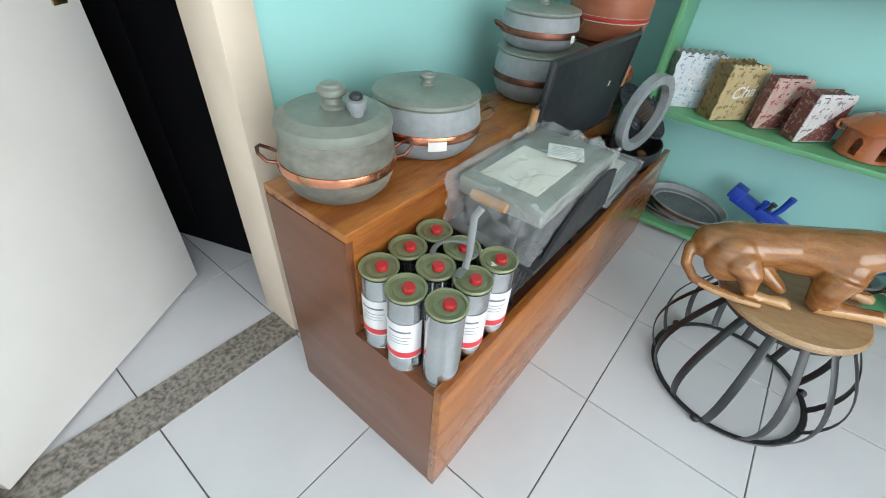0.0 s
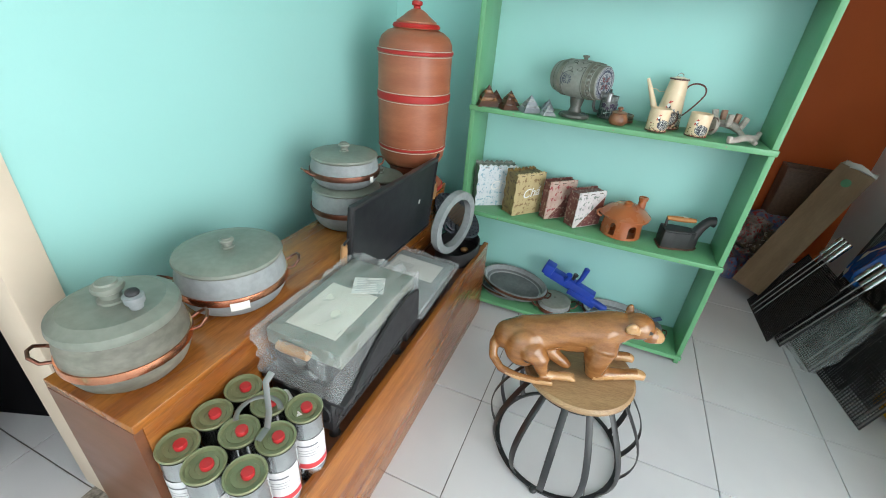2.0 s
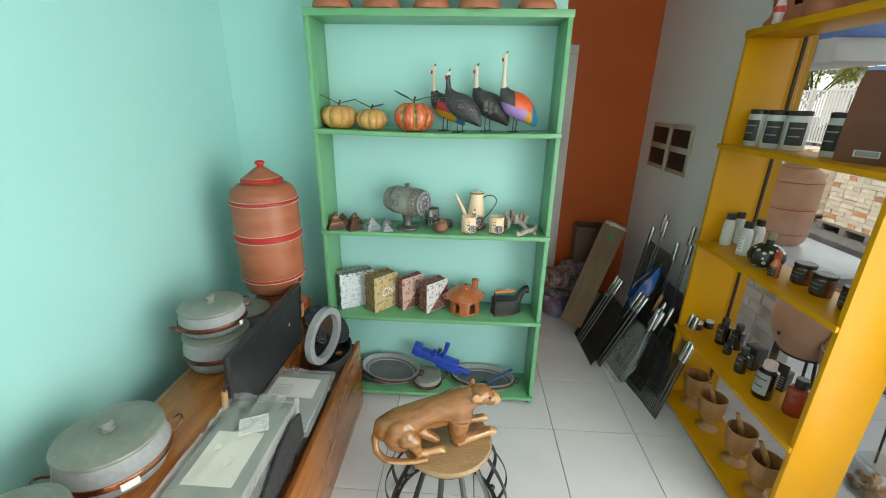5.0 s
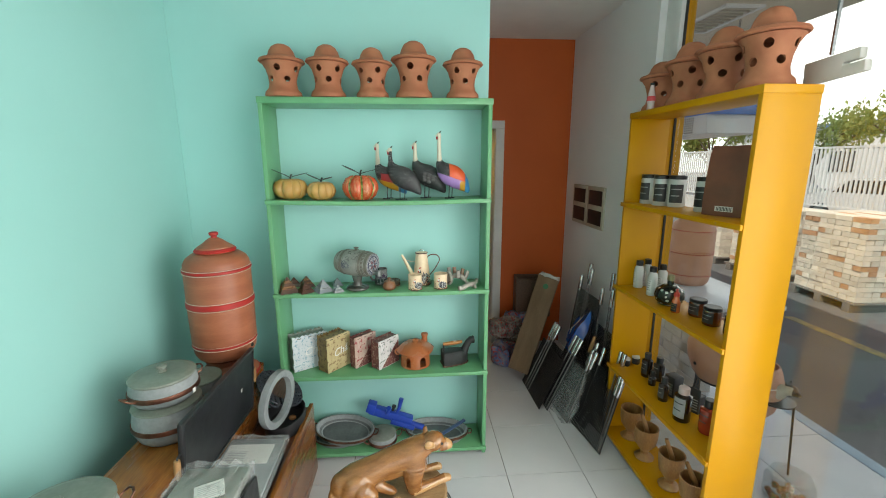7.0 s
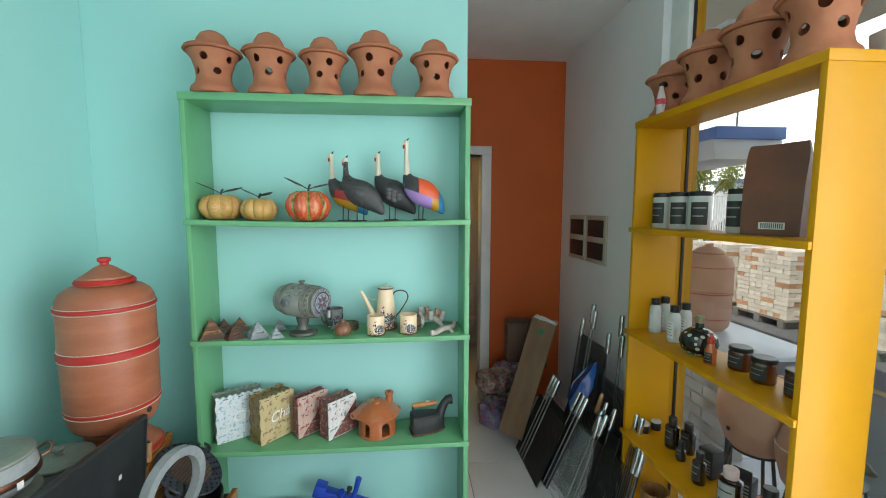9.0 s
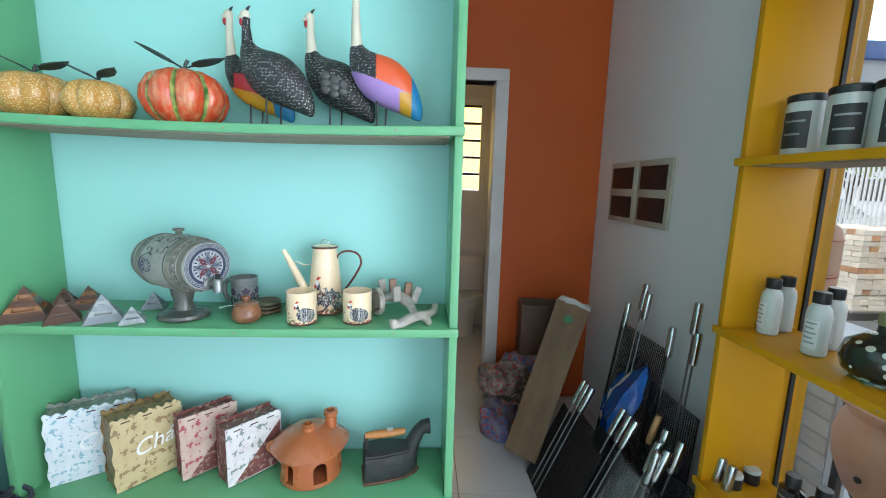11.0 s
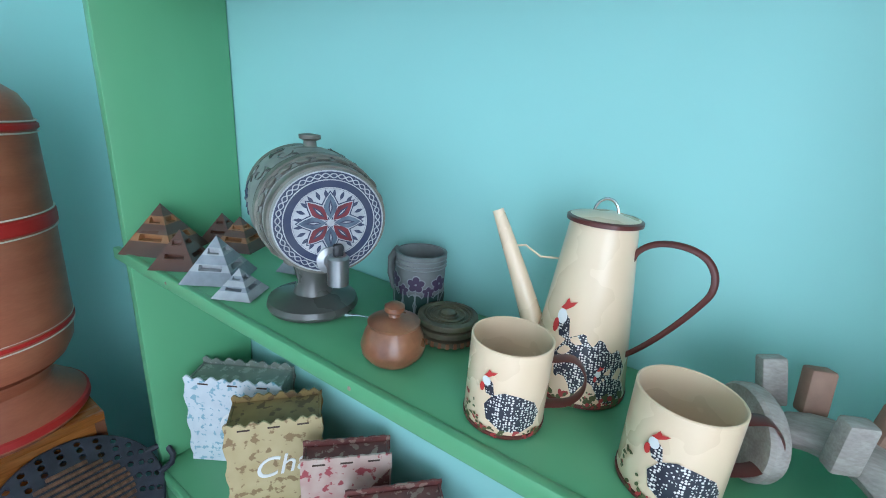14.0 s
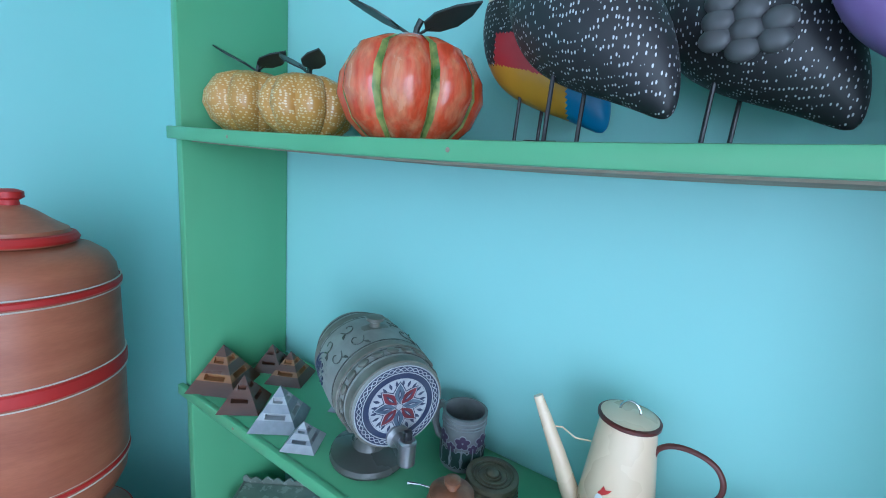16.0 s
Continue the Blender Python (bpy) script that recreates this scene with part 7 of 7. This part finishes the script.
struct("kerb", bx(BM(), 3.36, -4.0, -0.125, 3.46, 9.0, -0.06, 0.008), mat("kerb_with_blue_shade", (0.33, 0.45, 0.58), 0.6, scale=5), "pale blue painted kerb edge", "kerb")
struct("road_marking", bx(BM(), 5.2, -6.0, -0.1249, 5.32, 4.35, -0.121), mat("worn_yellow_line", (0.42, 0.33, 0.12), 0.8, color2=(0.2, 0.18, 0.14), scale=12), "worn yellow painted line on the asphalt", "marking")
SOFFIT = mat("cream_soffit_paint", (0.72, 0.64, 0.50), 0.7, scale=2)
struct("canopy", bx(BM(), 2.16, -6.0, 2.95, 3.95, 9.0, 3.15), SOFFIT, "cream painted canopy slab over the pavement", "canopy")
gr = thing("ceiling_grille", pose(3.12, 3.35, 2.95), "white slatted grille set into the canopy soffit", "grille")
part("frame", bx(bx(bx(bx(BM(), -0.16, -0.34, -0.02, -0.13, 0.34, 0), 0.13, -0.34, -0.02, 0.16, 0.34, 0), -0.13, -0.34, -0.02, 0.13, -0.31, 0), -0.13, 0.31, -0.02, 0.13, 0.34, 0), WHITE, gr)
for k in range(9):
    part("slat", bx(BM(), -0.13, -0.29 + 0.07 * k, -0.016, 0.13, -0.27 + 0.07 * k, -0.002), BEIGE, gr)
WHITEBRICK = mat("white_brick", (0.62, 0.60, 0.56), 0.8, color2=(0.52, 0.49, 0.45), scale=9, bump=0.3, island=0.08)
GREYMORTAR = mat("grey_mortar", (0.50, 0.49, 0.47), 0.9, color2=(0.43, 0.42, 0.40), scale=20)
lw = struct("low_wall", bx(BM(), 2.86, 2.66, -0.06, 2.98, 4.6, 0.55), GREYMORTAR, "low wall of white bricks with grey mortar", "wall")
wb_me = mesh_of("brick", bx(BM(), 0, 0, 0, 0.012, 0.225, 0.075, 0.003), WHITEBRICK, False)
for j in range(7):
    for i in range(8):
        b = new("brick", wb_me)
        b.location, b.parent = (2.851, 2.665 + 0.24 * i - (0.12 if j % 2 else 0) + (0.12 if i == 0 and j % 2 else 0), -0.05 + 0.088 * j), lw
for nm, m4 in (("shop_fixing", 0),):
    clip = thing("glass_clamp", pose(2.134, 1.25, 2.078), "grey metal patch clamp on the glass corner", "clamp")
    cl = bx(BM(), -0.014, -0.12, 0.0, 0.016, 0.11, 0.038, 0.006, pose(0, 0, 0, -4, 0, 0))
    bx(cl, -0.014, -0.10, 0.046, 0.016, 0.11, 0.085, 0.006, pose(0, 0, 0, -4, 0, 0))
    bx(cl, -0.0145, -0.045, 0.002, 0.0165, 0.108, 0.083, 0.006, pose(0, 0, 0, -4, 0, 0))
    part("plate", cl, mat("satin_grey_metal", (0.66, 0.63, 0.60), 0.5, metal=0.0), clip)
    part("glass_edge", bx(BM(), -0.006, 0.018, 0.09, 0.006, 0.026, 0.54), STEEL, clip)

# table with clay wares
tb = thing("display_table", pose(2.98, 3.20, -0.062), "white-topped display table outside the glass", "table")
part("tabletop", bx(BM(), -0.28, -0.75, 0.77, 0.34, 0.75, 0.80, 0.004), mat("bluish_white_laminate", (0.62, 0.68, 0.76), 0.3), tb)
for x in (-0.24, 0.3):
    for y in (-0.7, 0.7):
        part("leg", bx(BM(), x - 0.015, y - 0.015, 0, x + 0.015, y + 0.015, 0.77), BLACKPAINT, tb)
PALECLAY = mat("pale_clay", (0.52, 0.29, 0.20), 0.6, color2=(0.46, 0.24, 0.16), scale=7, bump=0.1)
of = thing("clay_filter", pose(3.0, 3.12, 0.738), "pale clay water filter with red lines outside", "water filter")
part("lower_vessel", lathe(BM(), [(0, 0), (0.13, 0), (0.155, 0.03), (0.165, 0.08), (0.17, 0.28), (0, 0.281)], 48), PALECLAY, of)
part("upper_vessel", lathe(BM(), [(0, 0.282), (0.171, 0.282), (0.17, 0.47), (0.155, 0.53), (0.11, 0.57), (0, 0.572)], 48), PALECLAY, of)
part("lid", lathe(BM(), [(0, 0.573), (0.10, 0.573), (0.105, 0.585), (0.06, 0.615), (0.03, 0.62), (0.028, 0.64), (0, 0.645)], 40), PALECLAY, of)
for z in (0.275, 0.292, 0.47, 0.09):
    part("red_line", lathe(BM(), [(0.168, z), (0.1735, z + 0.003), (0.168, z + 0.006)], 48, cap=False), BANDRED, of)
gpot = thing("clay_garden_pot", pose(2.66, 2.22, 0.30), "large pale clay pot on a black iron stand", "pot")
part("vessel", lathe(BM(), [(0, 0), (0.10, 0), (0.15, 0.06), (0.19, 0.16), (0.20, 0.25), (0.185, 0.33), (0.165, 0.35), (0.17, 0.38), (0.195, 0.39), (0.195, 0.40), (0.16, 0.405), (0.15, 0.33), (0, 0.30)], 48), PALECLAY, gpot)
# black disc in place of a cut opening, for the dark inside
part("tap_hole", lathe(BM(), [(0, 0), (0.012, 0), (0.012, 0.004), (0, 0.004)], 16, pose(-0.187, -0.02, 0.15, 0, -90, 0)), INK, gpot)
for a in (30, 150, 270):
    c, s = math.cos(radians(a)), math.sin(radians(a))
    part("stand_leg", tube(BM(), [(0.11 * c, 0.11 * s, 0.02), (0.13 * c, 0.13 * s, -0.1), (0.17 * c, 0.17 * s, -0.36)], 0.009, 8), BLACKPAINT, gpot)
part("stand_ring", tube(BM(), arc(0, 0, 0.015, 0.115, 0, 352, 40, "xy"), 0.008, 8, True), BLACKPAINT, gpot)
g2 = thing("clay_planter", pose(2.68, 1.93, 0.24), "round pale clay planter on black iron legs", "pot")
part("vessel", lathe(BM(), [(0, 0), (0.07, 0), (0.11, 0.06), (0.135, 0.16), (0.14, 0.22), (0.12, 0.30), (0.105, 0.34), (0.095, 0.34), (0.10, 0.25), (0, 0.22)], 44), PALECLAY, g2)
part("white_line", lathe(BM(), [(0.1385, 0.235), (0.1425, 0.238), (0.137, 0.242)], 44, cap=False), BANDWHITE, g2)
for a in (20, 140, 260):
    c, s = math.cos(radians(a)), math.sin(radians(a))
    part("stand_leg", tube(BM(), [(0.075 * c, 0.075 * s, 0.015), (0.09 * c, 0.09 * s, -0.08), (0.12 * c, 0.12 * s, -0.30)], 0.008, 8), BLACKPAINT, g2)
fig = BM()
ball(fig, (0, 0.06, 0.05), (0.055, 0.09, 0.05), 20)
ball(fig, (0, -0.05, 0.10), (0.032, 0.036, 0.034), 18)
ball(fig, (0, -0.085, 0.092), (0.018, 0.02, 0.016), 14)
for x in (-0.02, 0.02):
    ball(fig, (x, -0.03, 0.135), (0.009, 0.007, 0.016), 10)
tube(fig, [(0, 0.02, 0.06), (0, -0.03, 0.09)], [0.045, 0.028], 14)
fo = solo("animal_figurine", shaped(fig, [("REMESH", {"voxel": 0.006}), ("SMOOTH", {"rounds": 3})]), mat("cream_ceramic", (0.55, 0.47, 0.38), 0.4), pose(2.72, 1.80, 0.40, 0, 0, 14), "small ceramic animal figurine with dark muzzle", "figurine")
paint(fo, (mat("dark_brown_ceramic", (0.06, 0.04, 0.03), 0.4),), lambda p: 1 if p.y < -0.07 or p.z > 0.125 else 0)
ps = thing("figurine_stand", pose(2.72, 1.83, -0.062), "thin black iron plant stand", "stand")
part("plate", lathe(BM(), [(0, 0.452), (0.10, 0.452), (0.10, 0.46), (0, 0.46)], 32), BLACKPAINT, ps)
for a in (80, 200, 320):
    part("leg", tube(BM(), [(0.09 * math.cos(radians(a)), 0.09 * math.sin(radians(a)), 0.452), (0.12 * math.cos(radians(a)), 0.12 * math.sin(radians(a)), 0)], 0.006, 8), BLACKPAINT, ps)
gj = thing("glass_jar", pose(2.62, 1.56, -0.062), "wide clear glass jar with red sweets inside", "jar")
o = part("glass", lathe(BM(), [(0, 0), (0.10, 0), (0.115, 0.03), (0.115, 0.13), (0.10, 0.16), (0.10, 0.175), (0.095, 0.175), (0.11, 0.13), (0.11, 0.03), (0, 0.008)], 40), glass_mat("jar_glass", (0.95, 0.97, 0.97), 0.02, 0.12), gj)
o.visible_shadow = False
swb = BM()
rnd = random.Random(9)
for k in range(40):
    a, r = rnd.uniform(0, 6.28), 0.09 * math.sqrt(rnd.random())
    ball(swb, (r * math.cos(a), r * math.sin(a), 0.02 + 0.045 * rnd.random()), 0.016, 8)
part("sweets", swb, print_mat("sweets", (0.5, 0.10, 0.04), (0.4, 0.28, 0.08), (0.08, 0.20, 0.06), 40), gj)

# extractor hood under the canopy
hd = thing("metal_hood", pose(3.35, 3.75, 2.02), "grey perforated metal hood hung under the canopy", "hood")
part("shell", prism(BM(), [(-0.55, 0), (0.55, 0), (0.50, 0.22), (-0.50, 0.24)], -0.28, 0.28, Matrix(((0, 0, 1, 0), (1, 0, 0, 0), (0, 1, 0, 0), (0, 0, 0, 1))), 0.006), mat("pale_grey_sheet_metal", (0.66, 0.68, 0.71), 0.4, scale=5), hd)
part("blue_trim", bx(BM(), -0.286, -0.55, 0.155, 0.286, 0.53, 0.246, 0.003), mat("bright_blue_paint", (0.10, 0.22, 0.58), 0.4, scale=10), hd, "bright blue painted top trim")
# uncut sheet: black squares stand for the shade inside its holes
hl = BM()
for j in range(7):
    for i in range(16):
        bx(hl, -0.2835, -0.36 + 0.026 * i, 0.012 + 0.020 * j, -0.2805, -0.348 + 0.026 * i, 0.022 + 0.020 * j)
part("perforations", hl, INK, hd)
for y in (-0.4, 0.4):
    part("hanger", tube(BM(), [(0, y, 0.2), (0, y, 0.93)], 0.008, 8), STEEL, hd)

# brick stacks on pallets
STACK = (mat("cream_brick", (0.74, 0.68, 0.59), 0.85, color2=(0.66, 0.57, 0.47), scale=7, bump=0.3, island=0.16), mat("orange_brick", (0.60, 0.36, 0.22), 0.85, color2=(0.48, 0.24, 0.12), scale=7, bump=0.3, island=0.15))
bk_me = [mesh_of("brick", bx(BM(), 0.002, 0.002, 0.001, 0.228, 0.108, 0.066, 0.003), m, False) for m in STACK]
rnd = random.Random(3)


def brick_stack(m, nx, ny, nz, label):
    s = thing("brick_stack", m, label, "brick stack", "stacks of bricks")
    part("core", bx(BM(), 0.1, 0.1, 0.13, nx * 0.23 - 0.1, ny * 0.23 - 0.1, 0.13 + nz * 0.068 - 0.07), STACK[0], s)
    for k in range(3):
        part("pallet_board", bx(BM(), -0.05, k * (ny * 0.23 - 0.1) / 2, 0.0, nx * 0.23 + 0.05, k * (ny * 0.23 - 0.1) / 2 + 0.1, 0.11, 0.004), mat("grey_pallet_wood", (0.22, 0.20, 0.18), 0.85, scale=6, grain=0.3) if "grey_pallet_wood" not in bpy.data.materials else bpy.data.materials["grey_pallet_wood"], s)
    part("pallet_top", bx(BM(), -0.05, -0.05, 0.11, nx * 0.23 + 0.05, ny * 0.23 + 0.05, 0.13), bpy.data.materials["grey_pallet_wood"], s)
    for z in range(nz):
        turned = z % 2
        cells = [(i * 0.23, j * 0.115, 0) for i in range(nx) for j in range(ny * 2)] if not turned else [(i * 0.115 + 0.112, j * 0.23, 90) for i in range(nx * 2) for j in range(ny)]
        for x, y, r in cells:
            if not (x < 0.03 or y < 0.03 or z == nz - 1 or (turned and x < 0.13)):
                continue
            b = new("brick", bk_me[rnd.random() < 0.14])
            b.parent = s
            b.matrix_local = pose(x + rnd.uniform(-0.006, 0.006), y + rnd.uniform(-0.006, 0.006), 0.13 + z * 0.068, 0, 0, r + rnd.uniform(-1.5, 1.5))
    return s


brick_stack(pose(6.2, 4.42, -0.125, 0, 0, -3), 4, 4, 16, "tall stack of cream and orange bricks on a pallet")
brick_stack(pose(6.3, 5.75, -0.125, 0, 0, 2), 4, 4, 15, "stack of pale cream bricks on a pallet behind")
brick_stack(pose(6.35, 7.05, -0.125, 0, 0, -2), 4, 4, 15, "stack of pale bricks on a pallet beside the fence")

# fence, cars, trees and the far side
FENCE = mat("white_fence_paint", (0.75, 0.75, 0.75), 0.5)
fn = thing("white_fence", pose(11.0, 0, -0.125), "white painted steel bar fence on a low wall", "fence")
part("low_wall", bx(BM(), -0.08, -6, 0, 0.08, 22, 0.68), mat("white_render", (0.62, 0.61, 0.59), 0.8, scale=2), fn)
part("rail", bx(BM(), -0.025, -6, 0.78, 0.025, 22, 0.82), FENCE, fn)
part("rail", bx(BM(), -0.025, -6, 2.22, 0.025, 22, 2.27), FENCE, fn)
br_me = mesh_of("bar", bx(BM(), -0.016, -0.02, 0.82, 0.016, 0.02, 2.22), FENCE, False)
for k in range(190):
    b = new("bar", br_me)
    b.parent, b.location = fn, (0, 1.0 + 0.11 * k, 0)
for y in (2.0, 5.0, 8.0, 11.0, 14.0, 17.0, 20.0):
    part("post", bx(BM(), -0.05, y - 0.05, 0.68, 0.05, y + 0.05, 2.32), FENCE, fn)
CARW = mat("white_car_paint", (0.72, 0.73, 0.74), 0.25, coat=0.6)


def parked_car(m, paint_, label):
    c = thing("parked_car", m, label, "car", "parked cars")
    side = [(-2.0, 0.28), (2.0, 0.28), (2.05, 0.6), (1.95, 0.82), (1.1, 0.95), (0.55, 1.42), (-1.0, 1.45), (-1.75, 0.98), (-2.05, 0.9)]
    part("body", prism(BM(), side, -0.82, 0.82, Matrix(((1, 0, 0, 0), (0, 0, 1, 0), (0, 1, 0, 0), (0, 0, 0, 1))), 0.05), paint_, c)
    for s in (-1, 1):
        part("side_window", prism(BM(), [(0.95, 0.98), (0.5, 1.36), (-0.95, 1.38), (-1.5, 1.0)], 0, 0.012, Matrix(((1, 0, 0, 0), (0, 0, s, s * 0.815), (0, 1, 0, 0), (0, 0, 0, 1)))), DARKBOTTLE, c)
        for x in (-1.25, 1.25):
            w = part("wheel", lathe(BM(), [(0, -0.1), (0.2, -0.1), (0.31, -0.09), (0.32, 0), (0.31, 0.09), (0, 0.1)], 28, pose(x, s * 0.75, 0.32, 90, 0, 0)), BLACKPAINT, c)
            part("rim", lathe(BM(), [(0, 0), (0.19, 0), (0.19, 0.01), (0, 0.02)], 20, pose(x, s * 0.855, 0.32, 90 if s < 0 else -90, 0, 0)), STEEL, w)
    for y in (-0.6, 0.6):
        part("headlight", ball(BM(), (2.0, y, 0.68), (0.06, 0.15, 0.08), 14), WHITE, c)
    return c


parked_car(pose(14.5, 11.0, -0.125, 0, 0, 96), CARW, "white parked hatchback behind the fence")
parked_car(pose(14.6, 15.9, -0.125, 0, 0, 92), mat("silver_car_paint", (0.40, 0.42, 0.44), 0.25, metal=0.6, coat=0.5), "silver parked car behind the fence")
BARK = mat("bark", (0.13, 0.10, 0.075), 0.9, scale=9, bump=0.5)
LEAVES = mat("tree_leaves", (0.20, 0.27, 0.08), 0.6, color2=(0.34, 0.36, 0.14), scale=2.5)
leaf_nodes = LEAVES.node_tree
through_leaf, leaf_mix = leaf_nodes.nodes.new("ShaderNodeBsdfTranslucent"), leaf_nodes.nodes.new("ShaderNodeMixShader")
through_leaf.inputs[0].default_value, leaf_mix.inputs[0].default_value = (0.30, 0.36, 0.09, 1), 0.45
leaf_nodes.links.new(leaf_nodes.nodes["Principled BSDF"].outputs[0], leaf_mix.inputs[1])
leaf_nodes.links.new(through_leaf.outputs[0], leaf_mix.inputs[2])
leaf_nodes.links.new(leaf_mix.outputs[0], leaf_nodes.nodes["Material Output"].inputs[0])


def tree(m, h, spread, n, label, seed, leaf=0.10):
    t = thing("tree", m, label, "tree", "trees behind the fence")
    r = random.Random(seed)
    tr_ = tube(BM(), [(0, 0, 0), (0.06, 0.03, h * 0.25), (-0.05, 0.05, h * 0.5)], [0.16, 0.12, 0.09], 10)
    tips = []
    for k in range(9):
        a, e = r.uniform(0, 6.28), r.uniform(0.35, 1.0)
        p = Vector((spread * 0.75 * math.cos(a) * r.uniform(0.4, 1), spread * 0.75 * math.sin(a) * r.uniform(0.4, 1), h * (0.5 + 0.45 * e)))
        q = Vector((-0.05, 0.05, h * r.uniform(0.38, 0.5)))
        mid = q.lerp(p, 0.5) + Vector((0, 0, 0.15))
        tube(tr_, [q, mid, p], [0.06, 0.035, 0.015], 7)
        tips += [p, mid.lerp(p, 0.5), p + Vector((r.uniform(-0.4, 0.4), r.uniform(-0.4, 0.4), r.uniform(-0.2, 0.4)))]
    part("trunk", tr_, BARK, t)
    vs, fs = [], []
    for k in range(n):
        c = r.choice(tips) + Vector((r.gauss(0, 0.3), r.gauss(0, 0.3), r.gauss(0, 0.25))) * spread * 0.42
        rot = Euler((r.uniform(0, 6), r.uniform(0, 6), r.uniform(0, 6))).to_matrix()
        s = leaf * r.uniform(0.6, 1.3)
        i = len(vs)
        vs += [tuple(c + rot @ Vector(p) * s) for p in ((-1, 0, 0), (0, -0.5, 0.12), (1, 0, 0), (0, 0.5, 0.12))]
        fs += [(i, i + 1, i + 2), (i, i + 2, i + 3)]
    me = bpy.data.meshes.new("crown")
    me.from_pydata(vs, [], fs)
    me.materials.append(LEAVES)
    ob = new("crown", me)
    ob.parent = t
    return t


tree(pose(17.5, 13.0, -0.125), 4.3, 2.2, 2400, "leafy green tree behind the fence and cars", 1)
tree(pose(18.5, 17.5, -0.125), 4.0, 2.4, 2400, "broad leafy tree with sunlit yellow-green crown", 2)
tree(pose(17.0, 22.0, -0.125), 4.2, 2.3, 3000, "leafy tree farther along the fence", 3)
tree(pose(17.0, 9.0, -0.125), 5.2, 2.0, 1500, "thin-leaved tree with bare upper branches", 5, 0.07)
tree(pose(18.0, 5.0, -0.125), 4.0, 2.3, 2600, "leafy tree at the end of the fence", 6)
pb = thing("far_building", pose(30, 30, -0.125), "low pale building far across the yard", "building")
part("wall", bx(BM(), 0, -14, 0, 8, 8, 4.2), GREYWALL, pb)
part("roof", bx(BM(), -0.4, -14.4, 4.2, 8.4, 8.4, 4.5), mat("blue_roof_sheet", (0.10, 0.20, 0.50), 0.5), pb)
for k in range(5):
    part("window", bx(BM(), -0.05, -12 + 4 * k, 1.2, 0.02, -10.2 + 4 * k, 2.6), DARKBOTTLE, pb)

# added far backdrop; its emission gives the blown-out white of the sky
SKYGLOW = bpy.data.materials.new("glowing_sky_backdrop")
SKYGLOW.use_nodes = True
SKYGLOW.node_tree.nodes["Principled BSDF"].inputs["Base Color"].default_value = (0.8, 0.85, 0.9, 1)
SKYGLOW.node_tree.nodes["Principled BSDF"].inputs["Emission Color"].default_value = (0.93, 0.97, 1.0, 1)
SKYGLOW.node_tree.nodes["Principled BSDF"].inputs["Emission Strength"].default_value = 1.35
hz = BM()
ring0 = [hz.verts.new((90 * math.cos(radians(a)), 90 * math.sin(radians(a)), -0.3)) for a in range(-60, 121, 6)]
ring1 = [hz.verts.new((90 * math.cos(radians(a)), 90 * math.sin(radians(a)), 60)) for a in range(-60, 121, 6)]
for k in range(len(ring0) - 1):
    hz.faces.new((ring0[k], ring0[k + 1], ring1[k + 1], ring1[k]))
struct("backdrop", hz, SKYGLOW, "plain white hazy sky far beyond the yard", "backdrop")


# ---- floor tiles, last ----
tile_me = mesh_of("tile", bx(BM(), 0.0018, 0.0018, -0.008, 0.4482, 0.4482, 0, 0.0012), TILE, False)
for i in range(-6, 5):
    for j in range(-8, 10):
        x, y = 0.207 + 0.45 * i, 0.899 + 0.45 * j
        if x < -2.5 or x > 2.05 or y > 5.0:
            continue
        t = new("tile", tile_me)
        t.location, t.parent = (x, y, 0), floor
